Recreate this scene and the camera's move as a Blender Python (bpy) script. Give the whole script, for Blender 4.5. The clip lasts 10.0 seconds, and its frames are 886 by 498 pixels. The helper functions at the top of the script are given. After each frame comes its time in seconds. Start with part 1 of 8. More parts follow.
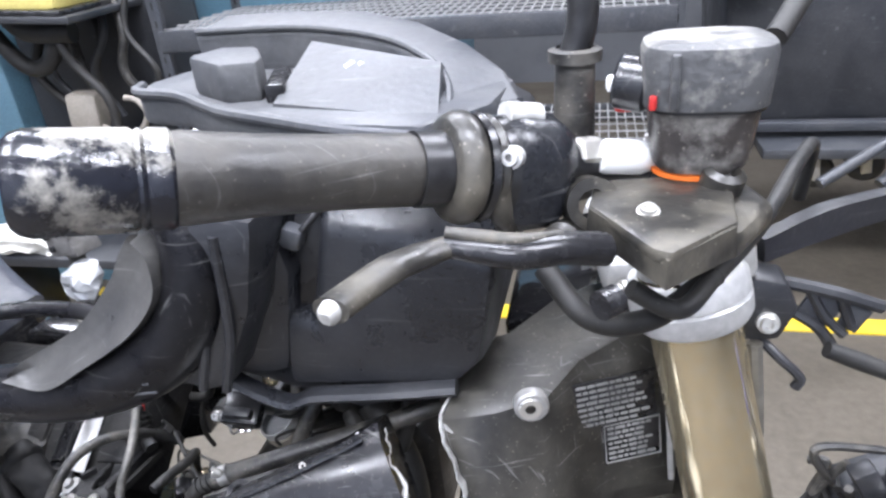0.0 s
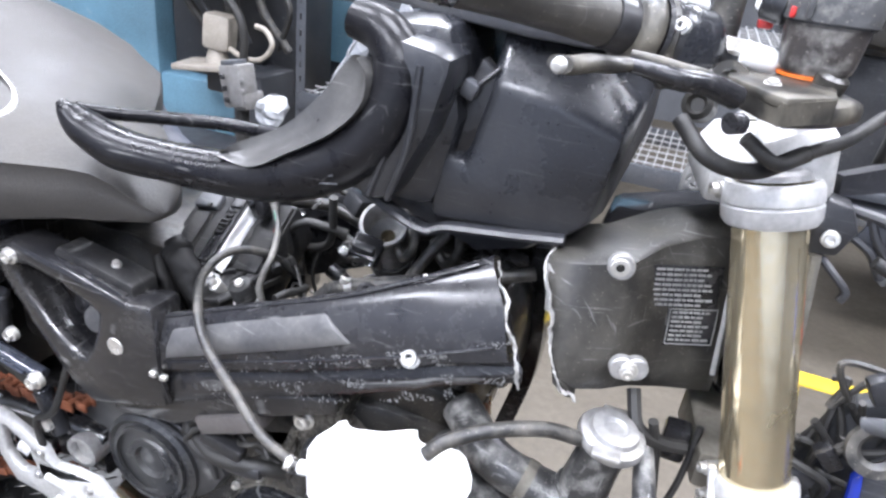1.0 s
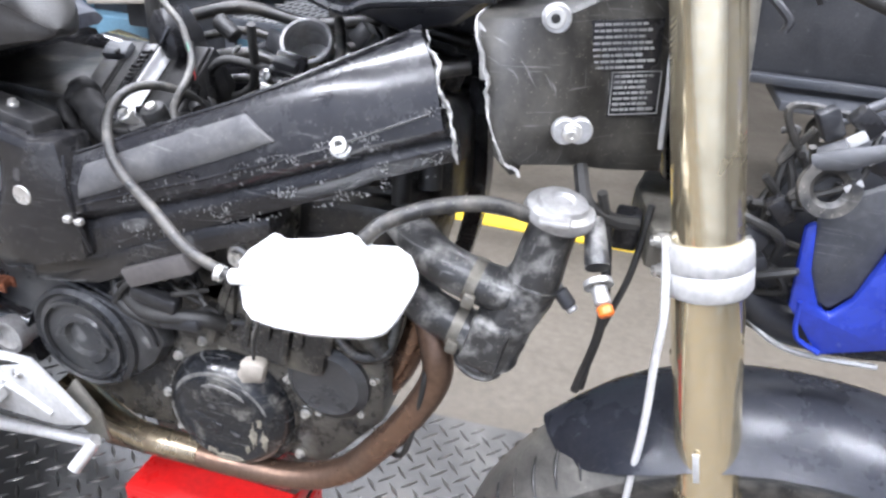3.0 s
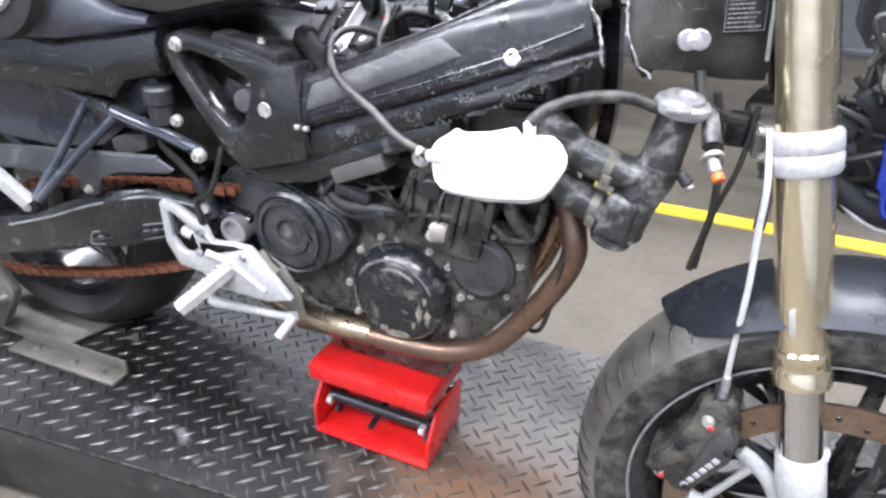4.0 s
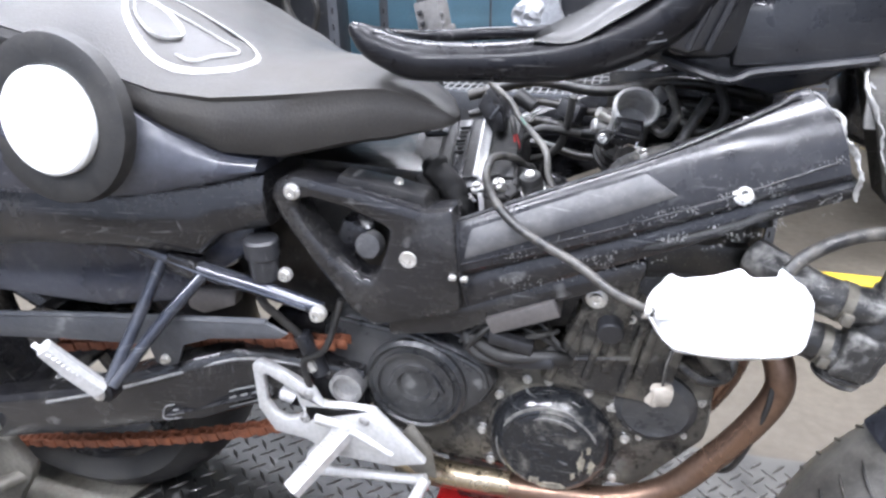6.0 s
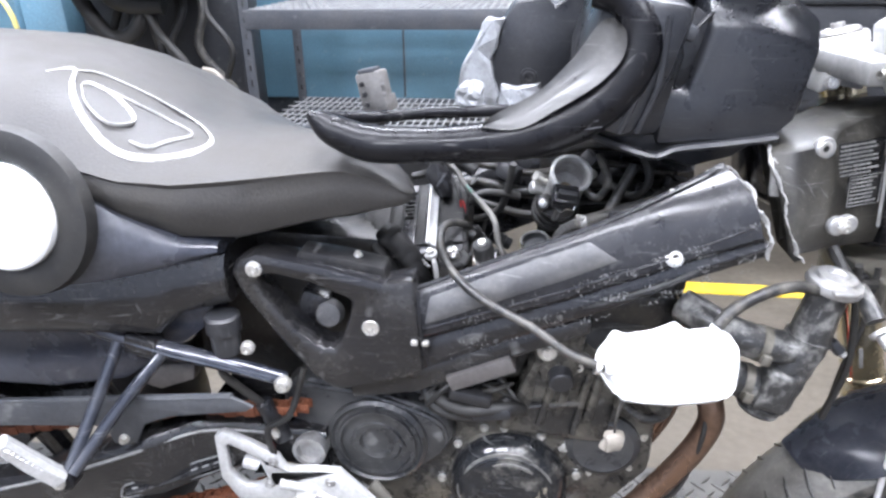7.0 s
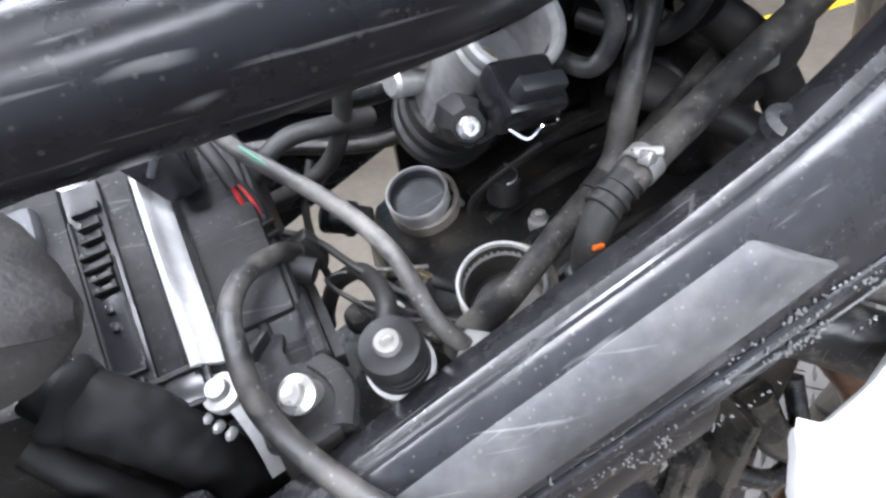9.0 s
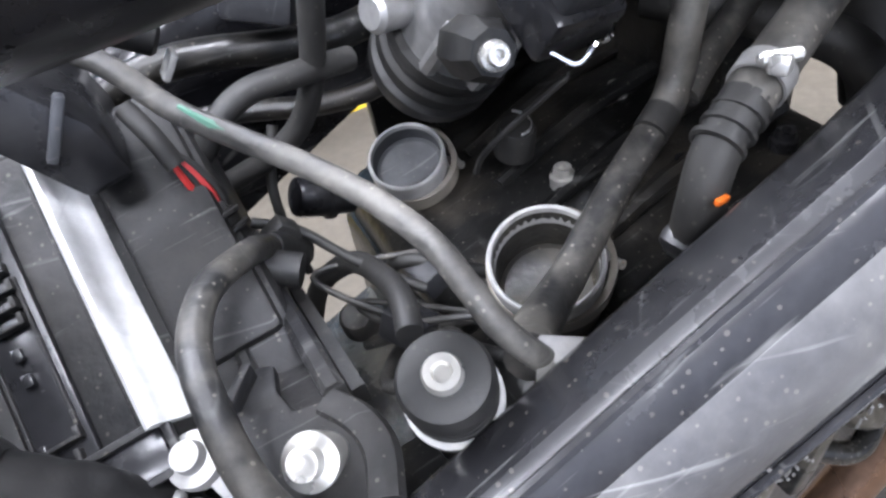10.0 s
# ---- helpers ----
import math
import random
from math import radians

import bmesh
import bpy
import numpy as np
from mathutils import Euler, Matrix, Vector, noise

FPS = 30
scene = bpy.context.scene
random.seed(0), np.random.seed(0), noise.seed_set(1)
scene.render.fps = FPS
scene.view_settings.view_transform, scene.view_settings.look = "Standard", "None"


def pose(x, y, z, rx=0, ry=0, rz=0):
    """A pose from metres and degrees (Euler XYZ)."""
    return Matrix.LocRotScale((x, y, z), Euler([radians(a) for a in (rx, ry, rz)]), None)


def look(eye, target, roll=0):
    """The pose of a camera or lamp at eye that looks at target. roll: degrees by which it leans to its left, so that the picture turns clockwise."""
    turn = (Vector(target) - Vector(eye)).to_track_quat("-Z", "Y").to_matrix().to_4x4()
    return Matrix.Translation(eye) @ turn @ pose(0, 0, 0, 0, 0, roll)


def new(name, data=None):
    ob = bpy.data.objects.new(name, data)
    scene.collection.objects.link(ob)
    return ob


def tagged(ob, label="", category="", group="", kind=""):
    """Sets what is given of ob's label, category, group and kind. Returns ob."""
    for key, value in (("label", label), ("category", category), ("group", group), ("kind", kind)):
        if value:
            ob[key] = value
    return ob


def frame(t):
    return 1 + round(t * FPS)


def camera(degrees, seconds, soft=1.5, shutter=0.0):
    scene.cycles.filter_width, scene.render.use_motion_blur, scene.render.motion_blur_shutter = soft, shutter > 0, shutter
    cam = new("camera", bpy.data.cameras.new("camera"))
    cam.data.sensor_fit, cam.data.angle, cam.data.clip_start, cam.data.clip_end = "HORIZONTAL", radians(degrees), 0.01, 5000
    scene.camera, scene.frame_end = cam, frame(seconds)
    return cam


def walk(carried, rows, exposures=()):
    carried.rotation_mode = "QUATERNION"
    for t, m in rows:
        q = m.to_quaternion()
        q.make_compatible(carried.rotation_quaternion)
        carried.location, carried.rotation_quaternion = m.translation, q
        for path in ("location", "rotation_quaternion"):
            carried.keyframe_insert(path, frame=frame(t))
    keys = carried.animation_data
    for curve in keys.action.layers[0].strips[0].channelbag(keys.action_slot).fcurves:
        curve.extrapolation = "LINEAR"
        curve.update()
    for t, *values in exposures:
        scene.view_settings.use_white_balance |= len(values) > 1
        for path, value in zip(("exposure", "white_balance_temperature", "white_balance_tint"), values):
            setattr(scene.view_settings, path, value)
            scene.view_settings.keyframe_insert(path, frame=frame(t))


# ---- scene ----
cam = camera(67.0, 10.0, soft=2.6)
PATH = [
    (0, (0.27, -0.402, 1.185), (-0.165, 1.327, 0.278), -5.1),
    (0.5, (0.244, -0.491, 1.174), (-0.184, 1.255, 0.298), -3.8),
    (1, (0.252, -0.555, 1.133), (-0.315, 1.148, 0.251), 7.0),
    (1.5, (0.287, -0.473, 1.067), (-0.242, 1.208, 0.122), 5.0),
    (2, (0.231, -0.434, 1.046), (-0.084, 1.293, 0.087), 1.2),
    (2.5, (0.212, -0.468, 1.036), (-0.012, 1.262, 0.058), 3.9),
    (3, (0.29, -0.575, 0.996), (-0.134, 1.124, 0.03), 4.4),
    (3.2, (0.33, -0.627, 1.0), (-0.237, 1.017, 0.011), 3.7),
    (4.3, (0.275, -0.82, 0.962), (-0.434, 0.786, 0.003), 1.2),
    (4.5, (0.243, -0.837, 0.964), (-0.413, 0.792, 0.008), 0.3),
    (5, (0.171, -0.836, 0.961), (-0.383, 0.867, 0.07), -1.0),
    (5.5, (0.071, -0.759, 0.97), (-0.439, 0.968, 0.099), -1.8),
    (5.7, (0.036, -0.733, 0.992), (-0.489, 0.991, 0.126), -1.2),
    (6.8, (-0.04, -0.743, 1.088), (-0.34, 1.055, 0.267), -0.7),
    (7, (-0.042, -0.758, 1.095), (-0.292, 1.052, 0.28), -0.8),
    (7.5, (-0.061, -0.756, 1.102), (-0.088, 1.039, 0.221), -4.5),
    (8, (-0.088, -0.585, 1.051), (0.099, 1.122, 0.027), -8.2),
    (8.5, (-0.099, -0.362, 1.018), (0.172, 1.255, -0.127), -9.2),
    (9, (-0.104, -0.257, 0.966), (0.271, 1.245, -0.301), -10.2),
    (9.5, (-0.118, -0.221, 0.946), (0.277, 1.23, -0.373), -10.7),
    (10, (-0.112, -0.192, 0.926), (0.357, 1.201, -0.431), -12.9),
]
walk(cam, [(t, look(eye, target, roll)) for t, eye, target, roll in PATH], [(0, -0.03), (1, 0.33), (3, 0.38), (4, 0.32), (7, 0.31), (7.5, 0.38), (8, 0.48), (8.5, 0.28), (9.5, 0.38), (10, 0.34)])

# ---- light ----
world = bpy.data.worlds.new("workshop_air")
world.use_nodes = True
scene.world = world
world.node_tree.nodes["Background"].inputs[0].default_value = (0.88, 0.92, 1.0, 1)
world.node_tree.nodes["Background"].inputs[1].default_value = 0.25

# ---- builders ----
V = Vector


def M(name, col, rough=0.5, metal=0.0, dust=None, amount=0.4, scale=14.0, bump=0.15, grain=160.0, coat=0.0, fade=0.36, scratch=0.0, grit=0):
    """A painted, cast or moulded surface with dust or wear in patches, and fine grain."""
    m = bpy.data.materials.new(name)
    m.use_nodes = True
    nt = m.node_tree
    b = nt.nodes["Principled BSDF"]
    b.inputs["Metallic"].default_value = metal
    b.inputs["Coat Weight"].default_value = coat
    co = nt.nodes.new("ShaderNodeTexCoord")
    big = nt.nodes.new("ShaderNodeTexNoise")
    big.inputs["Scale"].default_value, big.inputs["Detail"].default_value, big.inputs["Roughness"].default_value = scale, 8, 0.65
    fine = nt.nodes.new("ShaderNodeTexNoise")
    fine.inputs["Scale"].default_value, fine.inputs["Detail"].default_value = grain, 4
    for n in (big, fine):
        nt.links.new(co.outputs["Object"], n.inputs["Vector"])
    ramp = nt.nodes.new("ShaderNodeValToRGB")
    lo = 0.8 - fade / 2 - 0.5 * amount
    ramp.color_ramp.elements[0].position, ramp.color_ramp.elements[1].position = lo, min(lo + fade, 1.0)
    nt.links.new(big.outputs["Fac"], ramp.inputs["Fac"])
    mix = nt.nodes.new("ShaderNodeMix")
    mix.data_type = "RGBA"
    mix.inputs["A"].default_value = (*col, 1)
    d = dust or tuple(min(1, 1.5 * c + 0.01) for c in col)
    mix.inputs["B"].default_value = (*d, 1)
    top = mix.outputs["Result"]
    fac = nt.nodes.new("ShaderNodeMath")
    fac.operation = "MULTIPLY"
    nt.links.new(ramp.outputs["Color"], fac.inputs[0])
    fac.inputs[1].default_value = min(1.0, 0.35 + amount)
    nt.links.new(fac.outputs[0], mix.inputs["Factor"])
    if scratch:
        # long thin marks in two directions, broken up in patches
        for turn, stretch in (((0.5, 0.9, 0.3), (18, 18, 520)), ((1.3, -0.4, 0.8), (30, 640, 30))):
            mp = nt.nodes.new("ShaderNodeMapping")
            mp.inputs["Rotation"].default_value, mp.inputs["Scale"].default_value = turn, stretch
            nt.links.new(co.outputs["Object"], mp.inputs["Vector"])
            lines = nt.nodes.new("ShaderNodeTexNoise")
            lines.inputs["Scale"].default_value, lines.inputs["Detail"].default_value = 1.0, 2
            nt.links.new(mp.outputs["Vector"], lines.inputs["Vector"])
            cut = nt.nodes.new("ShaderNodeMapRange")
            cut.inputs["From Min"].default_value, cut.inputs["From Max"].default_value = 0.66, 0.76
            nt.links.new(lines.outputs["Fac"], cut.inputs["Value"])
            k = nt.nodes.new("ShaderNodeMath")
            k.operation = "MULTIPLY"
            nt.links.new(cut.outputs["Result"], k.inputs[0])
            k.inputs[1].default_value = scratch
            mk = nt.nodes.new("ShaderNodeMix")
            mk.data_type = "RGBA"
            nt.links.new(top, mk.inputs["A"])
            mk.inputs["B"].default_value = (0.34, 0.34, 0.33, 1)
            nt.links.new(k.outputs[0], mk.inputs["Factor"])
            top = mk.outputs["Result"]
    if grit:
        # small grains of dirt, each its own size
        cells = nt.nodes.new("ShaderNodeTexVoronoi")
        cells.inputs["Scale"].default_value = 520
        nt.links.new(co.outputs["Object"], cells.inputs["Vector"])
        sep = nt.nodes.new("ShaderNodeSeparateColor")
        nt.links.new(cells.outputs["Color"], sep.inputs["Color"])
        size = nt.nodes.new("ShaderNodeMapRange")
        size.inputs["From Min"].default_value, size.inputs["From Max"].default_value = 0.75, 1.0
        size.inputs["To Max"].default_value = 0.36
        nt.links.new(sep.outputs["Red"], size.inputs["Value"])
        dot = nt.nodes.new("ShaderNodeMath")
        dot.operation = "LESS_THAN"
        nt.links.new(cells.outputs["Distance"], dot.inputs[0])
        nt.links.new(size.outputs["Result"], dot.inputs[1])
        k = nt.nodes.new("ShaderNodeMath")
        k.operation = "MULTIPLY"
        nt.links.new(dot.outputs[0], k.inputs[0])
        k.inputs[1].default_value = grit
        mk = nt.nodes.new("ShaderNodeMix")
        mk.data_type = "RGBA"
        nt.links.new(top, mk.inputs["A"])
        mk.inputs["B"].default_value = (0.36, 0.33, 0.28, 1)
        nt.links.new(k.outputs[0], mk.inputs["Factor"])
        top = mk.outputs["Result"]
    shade = nt.nodes.new("ShaderNodeMix")
    shade.data_type, shade.blend_type = "RGBA", "OVERLAY"
    shade.inputs["Factor"].default_value = 0.35
    nt.links.new(top, shade.inputs["A"])
    nt.links.new(fine.outputs["Fac"], shade.inputs["B"])
    nt.links.new(shade.outputs["Result"], b.inputs["Base Color"])
    rr = nt.nodes.new("ShaderNodeMapRange")
    rr.inputs["To Min"].default_value, rr.inputs["To Max"].default_value = max(rough - 0.1, 0.03), min(rough + 0.25, 1)
    nt.links.new(ramp.outputs["Color"], rr.inputs["Value"])
    nt.links.new(rr.outputs["Result"], b.inputs["Roughness"])
    bp = nt.nodes.new("ShaderNodeBump")
    bp.inputs["Strength"].default_value, bp.inputs["Distance"].default_value = bump, 0.002
    nt.links.new(fine.outputs["Fac"], bp.inputs["Height"])
    nt.links.new(bp.outputs["Normal"], b.inputs["Normal"])
    return m


def glow(name, col, power):
    m = bpy.data.materials.new(name)
    m.use_nodes = True
    b = m.node_tree.nodes["Principled BSDF"]
    b.inputs["Base Color"].default_value = (*col, 1)
    b.inputs["Emission Color"].default_value = (*col, 1)
    b.inputs["Emission Strength"].default_value = power
    return m


paint = M("black_frame_paint", (0.011, 0.011, 0.013), 0.25, 0, (0.055, 0.055, 0.057), 0.4, 8, 0.04, scratch=0.26, grit=0.14)
paintdull = M("dusty_black_casting", (0.012, 0.012, 0.0135), 0.24, 0, (0.06, 0.057, 0.052), 0.32, 11, 0.06, coat=0.15, scratch=0.28, grit=0.14)
paintpanel = M("scuffed_panel_paint", (0.05, 0.05, 0.053), 0.5, 0, (0.125, 0.122, 0.117), 0.52, 24, 0.15, scratch=0.3, grit=0.16)
plastic = M("black_moulded_plastic", (0.014, 0.015, 0.018), 0.36, 0, (0.05, 0.05, 0.052), 0.42, 7, 0.12, 260, scratch=0.14, grit=0.045)
neckmat = M("mud_streaked_rubber", (0.028, 0.028, 0.028), 0.42, 0, (0.25, 0.245, 0.23), 0.45, 45, 0.6, 80, fade=0.2, grit=0.35, scratch=0.4)
relaymat = M("dusty_relay_plastic", (0.125, 0.122, 0.12), 0.6, 0, (0.07, 0.065, 0.058), 0.5, 60, 0.4)
regmat = M("brown_grey_plastic", (0.085, 0.078, 0.075), 0.5, 0, (0.14, 0.13, 0.12), 0.4, 14, 0.15)
scraped = M("scraped_glossy_cover", (0.014, 0.015, 0.017), 0.25, 0, (0.2, 0.19, 0.165), 0.36, 22, 0.25, 90, fade=0.16, scratch=0.4, grit=0.2)
drymud = M("dried_tan_mud", (0.28, 0.25, 0.19), 0.85, 0, (0.05, 0.046, 0.04), 0.5, 90, 0.9, 300)
palearc = M("pale_grey_arc", (0.24, 0.235, 0.22), 0.45, 0.3, (0.06, 0.058, 0.055), 0.5, 90, 0.3)
greyplastic = M("dusty_grey_plastic", (0.034, 0.037, 0.044), 0.5, 0, (0.095, 0.096, 0.097), 0.48, 8, 0.2, scratch=0.2, grit=0.1)
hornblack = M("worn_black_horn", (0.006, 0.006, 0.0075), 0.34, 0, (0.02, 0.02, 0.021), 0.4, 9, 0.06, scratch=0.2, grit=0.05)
tubeblue = M("glossy_blue_black_tube", (0.03, 0.034, 0.045), 0.16, 0.35, (0.09, 0.092, 0.1), 0.4, 14, 0.03, coat=0.4, scratch=0.25, grit=0.08)
# the horn's black made paler: the facet's reflection is put into the colour
scoopmat = M("sheen_horn_facet", (0.034, 0.034, 0.035), 0.36, 0, (0.07, 0.068, 0.064), 0.5, 14, 0.08, scratch=0.2, grit=0.06)
ductmat = M("smooth_black_duct", (0.007, 0.007, 0.0072), 0.6, 0, (0.02, 0.019, 0.018), 0.45, 20, 0.2)
casemat = M("dull_battery_plastic", (0.014, 0.014, 0.015), 0.5, 0, (0.045, 0.043, 0.04), 0.45, 22, 0.3, grit=0.14, scratch=0.2)
for m in (hornblack, casemat, ductmat):
    m.node_tree.nodes["Principled BSDF"].inputs["Specular IOR Level"].default_value = 0.2
rubber = M("black_rubber", (0.012, 0.012, 0.012), 0.6, 0, (0.04, 0.037, 0.032), 0.42, 16, 0.2, grit=0.068)
dustyrubber = M("dusty_hose_rubber", (0.017, 0.017, 0.017), 0.5, 0, (0.13, 0.12, 0.103), 0.46, 48, 0.3, fade=0.3, grit=0.3, scratch=0.12)
palehose = M("pale_dusty_hose", (0.035, 0.034, 0.032), 0.5, 0, (0.17, 0.16, 0.142), 0.5, 60, 0.3, fade=0.3, grit=0.3, scratch=0.12)
greensmear = M("green_smear", (0.06, 0.22, 0.15), 0.6, 0, (0.14, 0.17, 0.14), 0.5, 120, 0.2)
brightalu = M("bright_brushed_aluminium", (0.66, 0.66, 0.66), 0.42, 0.3, (0.4, 0.39, 0.36), 0.36, 34, 0.15, scratch=0.25)
griprubber = M("dusty_grip_rubber", (0.025, 0.024, 0.023), 0.5, 0, (0.09, 0.081, 0.065), 0.45, 14, 0.35, grit=0.12, scratch=0.2)
tyrerubber = M("worn_tyre_rubber", (0.034, 0.033, 0.031), 0.4, 0, (0.2, 0.188, 0.165), 0.55, 7, 0.35, fade=0.4, grit=0.16, scratch=0.18)
engineblack = M("muddy_engine_paint", (0.022, 0.0215, 0.021), 0.3, 0, (0.16, 0.146, 0.115), 0.45, 18, 0.35, 120, fade=0.25, grit=0.3, scratch=0.2)
# near-black with brown patches, for bay parts, holes and grooves
bayblack = M("brown_black_casting", (0.008, 0.008, 0.0078), 0.4, 0, (0.045, 0.038, 0.028), 0.4, 22, 0.4, 120, fade=0.25, grit=0.25, scratch=0.12)
coverblack = M("scraped_cover_paint", (0.028, 0.029, 0.031), 0.36, 0, (0.09, 0.088, 0.083), 0.42, 12, 0.12, 90, grit=0.14, scratch=0.25)
gold = M("gold_anodised_tube", (0.75, 0.655, 0.46), 0.2, 0.9, (0.17, 0.14, 0.075), 0.44, 5, 0.02, fade=0.22, scratch=0.12)
silver = M("white_silver_cast_paint", (0.46, 0.46, 0.455), 0.42, 0.2, (0.33, 0.32, 0.29), 0.4, 18, 0.2, grit=0.1, scratch=0.2)
alloy = M("bare_alloy", (0.44, 0.44, 0.44), 0.46, 0.7, (0.27, 0.255, 0.225), 0.45, 30, 0.25, scratch=0.2, grit=0.12)
torn = M("torn_bright_metal", (0.46, 0.455, 0.44), 0.5, 0.3, (0.2, 0.195, 0.18), 0.45, 110, 0.8, 70)
scuffm = M("scraped_grey", (0.25, 0.25, 0.245), 0.5, 0.2, (0.14, 0.14, 0.14), 0.5, 60, 0.3)
headpaint = M("dusty_scraped_shell", (0.018, 0.0172, 0.0157), 0.5, 0, (0.075, 0.07, 0.058), 0.5, 16, 0.16, fade=0.3, scratch=0.3, grit=0.22)
mudcast = M("mud_caked_casting", (0.022, 0.021, 0.019), 0.45, 0, (0.12, 0.108, 0.084), 0.45, 30, 0.5, 90, fade=0.25, grit=0.25)
foil = M("crumpled_foil", (0.36, 0.37, 0.385), 0.35, 0.35, (0.16, 0.16, 0.16), 0.5, 34, 0.6, 60, fade=0.2)
chrome = M("polished_fork_leg", (0.75, 0.76, 0.78), 0.16, 1.0, (0.6, 0.6, 0.6), 0.25, 12, 0.02, scratch=0.2)
steelbolt = M("zinc_bolt", (0.62, 0.61, 0.58), 0.35, 0.7, (0.4, 0.38, 0.33), 0.4, 40, 0.2)
whiteplastic = M("white_tank_plastic", (0.86, 0.87, 0.86), 0.4, 0, (0.8, 0.79, 0.75), 0.3, 12, 0.05)
exhaust = M("heat_browned_pipe", (0.24, 0.15, 0.105), 0.34, 0.85, (0.15, 0.11, 0.085), 0.45, 14, 0.12)
exhaustraw = M("golden_steel_pipe", (0.48, 0.4, 0.28), 0.28, 0.9, (0.26, 0.2, 0.13), 0.4, 14, 0.1)
rust = M("rusty_chain", (0.19, 0.06, 0.025), 0.8, 0.1, (0.09, 0.035, 0.02), 0.5, 60, 0.8)
red = M("red_jack_paint", (0.62, 0.012, 0.012), 0.35, 0, (0.45, 0.012, 0.012), 0.4, 12, 0.08, coat=0.2)
blacksteel = M("black_oxide_steel", (0.02, 0.02, 0.022), 0.35, 0.3, (0.06, 0.06, 0.06), 0.3, 20, 0.1)
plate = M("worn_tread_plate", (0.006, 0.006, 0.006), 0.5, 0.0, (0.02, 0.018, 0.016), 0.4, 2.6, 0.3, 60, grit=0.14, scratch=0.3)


def stain_and_shade(m, centre, reach, tint, most):
    """A dry, rusty, oily or painted-shade tint round one spot of a plate."""
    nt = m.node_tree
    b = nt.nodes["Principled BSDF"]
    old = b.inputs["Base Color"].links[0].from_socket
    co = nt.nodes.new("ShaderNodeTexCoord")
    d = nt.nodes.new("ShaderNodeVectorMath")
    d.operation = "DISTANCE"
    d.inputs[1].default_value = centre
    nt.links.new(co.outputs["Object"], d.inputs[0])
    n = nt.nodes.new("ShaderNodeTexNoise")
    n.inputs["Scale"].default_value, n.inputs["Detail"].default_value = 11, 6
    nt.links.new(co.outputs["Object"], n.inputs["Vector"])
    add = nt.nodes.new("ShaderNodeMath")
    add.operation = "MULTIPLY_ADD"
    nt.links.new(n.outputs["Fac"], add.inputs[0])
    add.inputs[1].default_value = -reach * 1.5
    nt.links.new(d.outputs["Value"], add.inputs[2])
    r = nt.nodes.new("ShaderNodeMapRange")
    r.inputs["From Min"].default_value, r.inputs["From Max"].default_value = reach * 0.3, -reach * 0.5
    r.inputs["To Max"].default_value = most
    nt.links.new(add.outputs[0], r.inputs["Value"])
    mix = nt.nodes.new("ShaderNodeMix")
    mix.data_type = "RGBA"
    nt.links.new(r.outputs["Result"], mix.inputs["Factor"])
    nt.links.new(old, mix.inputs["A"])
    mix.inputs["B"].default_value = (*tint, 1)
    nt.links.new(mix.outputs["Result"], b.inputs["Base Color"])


# dry dusty patch to the front, with its lit tone painted in
stain_and_shade(plate, (0.3, 0.02, 0.17), 0.45, (0.12, 0.115, 0.104), 0.85)
stain_and_shade(plate, (0.1, -0.14, 0.17), 0.22, (0.1, 0.048, 0.02), 0.85)
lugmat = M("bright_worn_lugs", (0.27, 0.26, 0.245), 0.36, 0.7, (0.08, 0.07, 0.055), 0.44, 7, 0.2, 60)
# oil and the wheel's cast shadow, painted dark into the rear lugs
stain_and_shade(lugmat, (-0.66, 0.02, 0.17), 0.62, (0.03, 0.029, 0.027), 0.9)
stain_and_shade(lugmat, (0.1, -0.14, 0.17), 0.16, (0.16, 0.1, 0.06), 0.7)
sidesteel = M("dark_lift_side", (0.018, 0.018, 0.019), 0.5, 0.2, (0.06, 0.055, 0.05), 0.4, 9, 0.2, scratch=0.2)
rawsteel = M("stained_bare_steel", (0.2, 0.19, 0.165), 0.5, 0.5, (0.1, 0.088, 0.066), 0.5, 12, 0.3, grit=0.2, scratch=0.25)
seatvinyl = M("dusty_seat_vinyl", (0.022, 0.021, 0.0205), 0.54, 0, (0.048, 0.044, 0.038), 0.5, 6, 0.2, 400, grit=0.05)
stitch = M("white_seat_piping", (0.6, 0.595, 0.575), 0.7, 0, (0.26, 0.25, 0.23), 0.5, 70, 0.4)
body = M("satin_tail_panel", (0.034, 0.037, 0.048), 0.3, 0.0, (0.095, 0.098, 0.112), 0.42, 6, 0.05, scratch=0.14, grit=0.05)
floorm = M("stained_concrete", (0.095, 0.081, 0.062), 0.66, 0, (0.062, 0.053, 0.039), 0.52, 2.2, 0.25, 45, grit=0.08)
yellow = M("worn_yellow_line", (0.75, 0.52, 0.03), 0.6, 0, (0.45, 0.33, 0.08), 0.3, 9, 0.2)
wallm = M("workshop_wall", (0.1, 0.105, 0.115), 0.8, 0, (0.06, 0.06, 0.065), 0.4, 2, 0.2)
# pale bluish tone added to the unseen south wall as a reflector
bouncewall = M("pale_bounce_wall", (0.36, 0.4, 0.47), 0.7, 0, (0.5, 0.5, 0.5), 0.4, 2, 0.1)
ceilm = M("workshop_ceiling", (0.45, 0.45, 0.44), 0.8, 0, (0.35, 0.35, 0.34), 0.4, 2, 0.1)
bluepaint = M("blue_cabinet_paint", (0.1, 0.2, 0.27), 0.5, 0, (0.075, 0.14, 0.18), 0.45, 5, 0.1, scratch=0.15, grit=0.08)
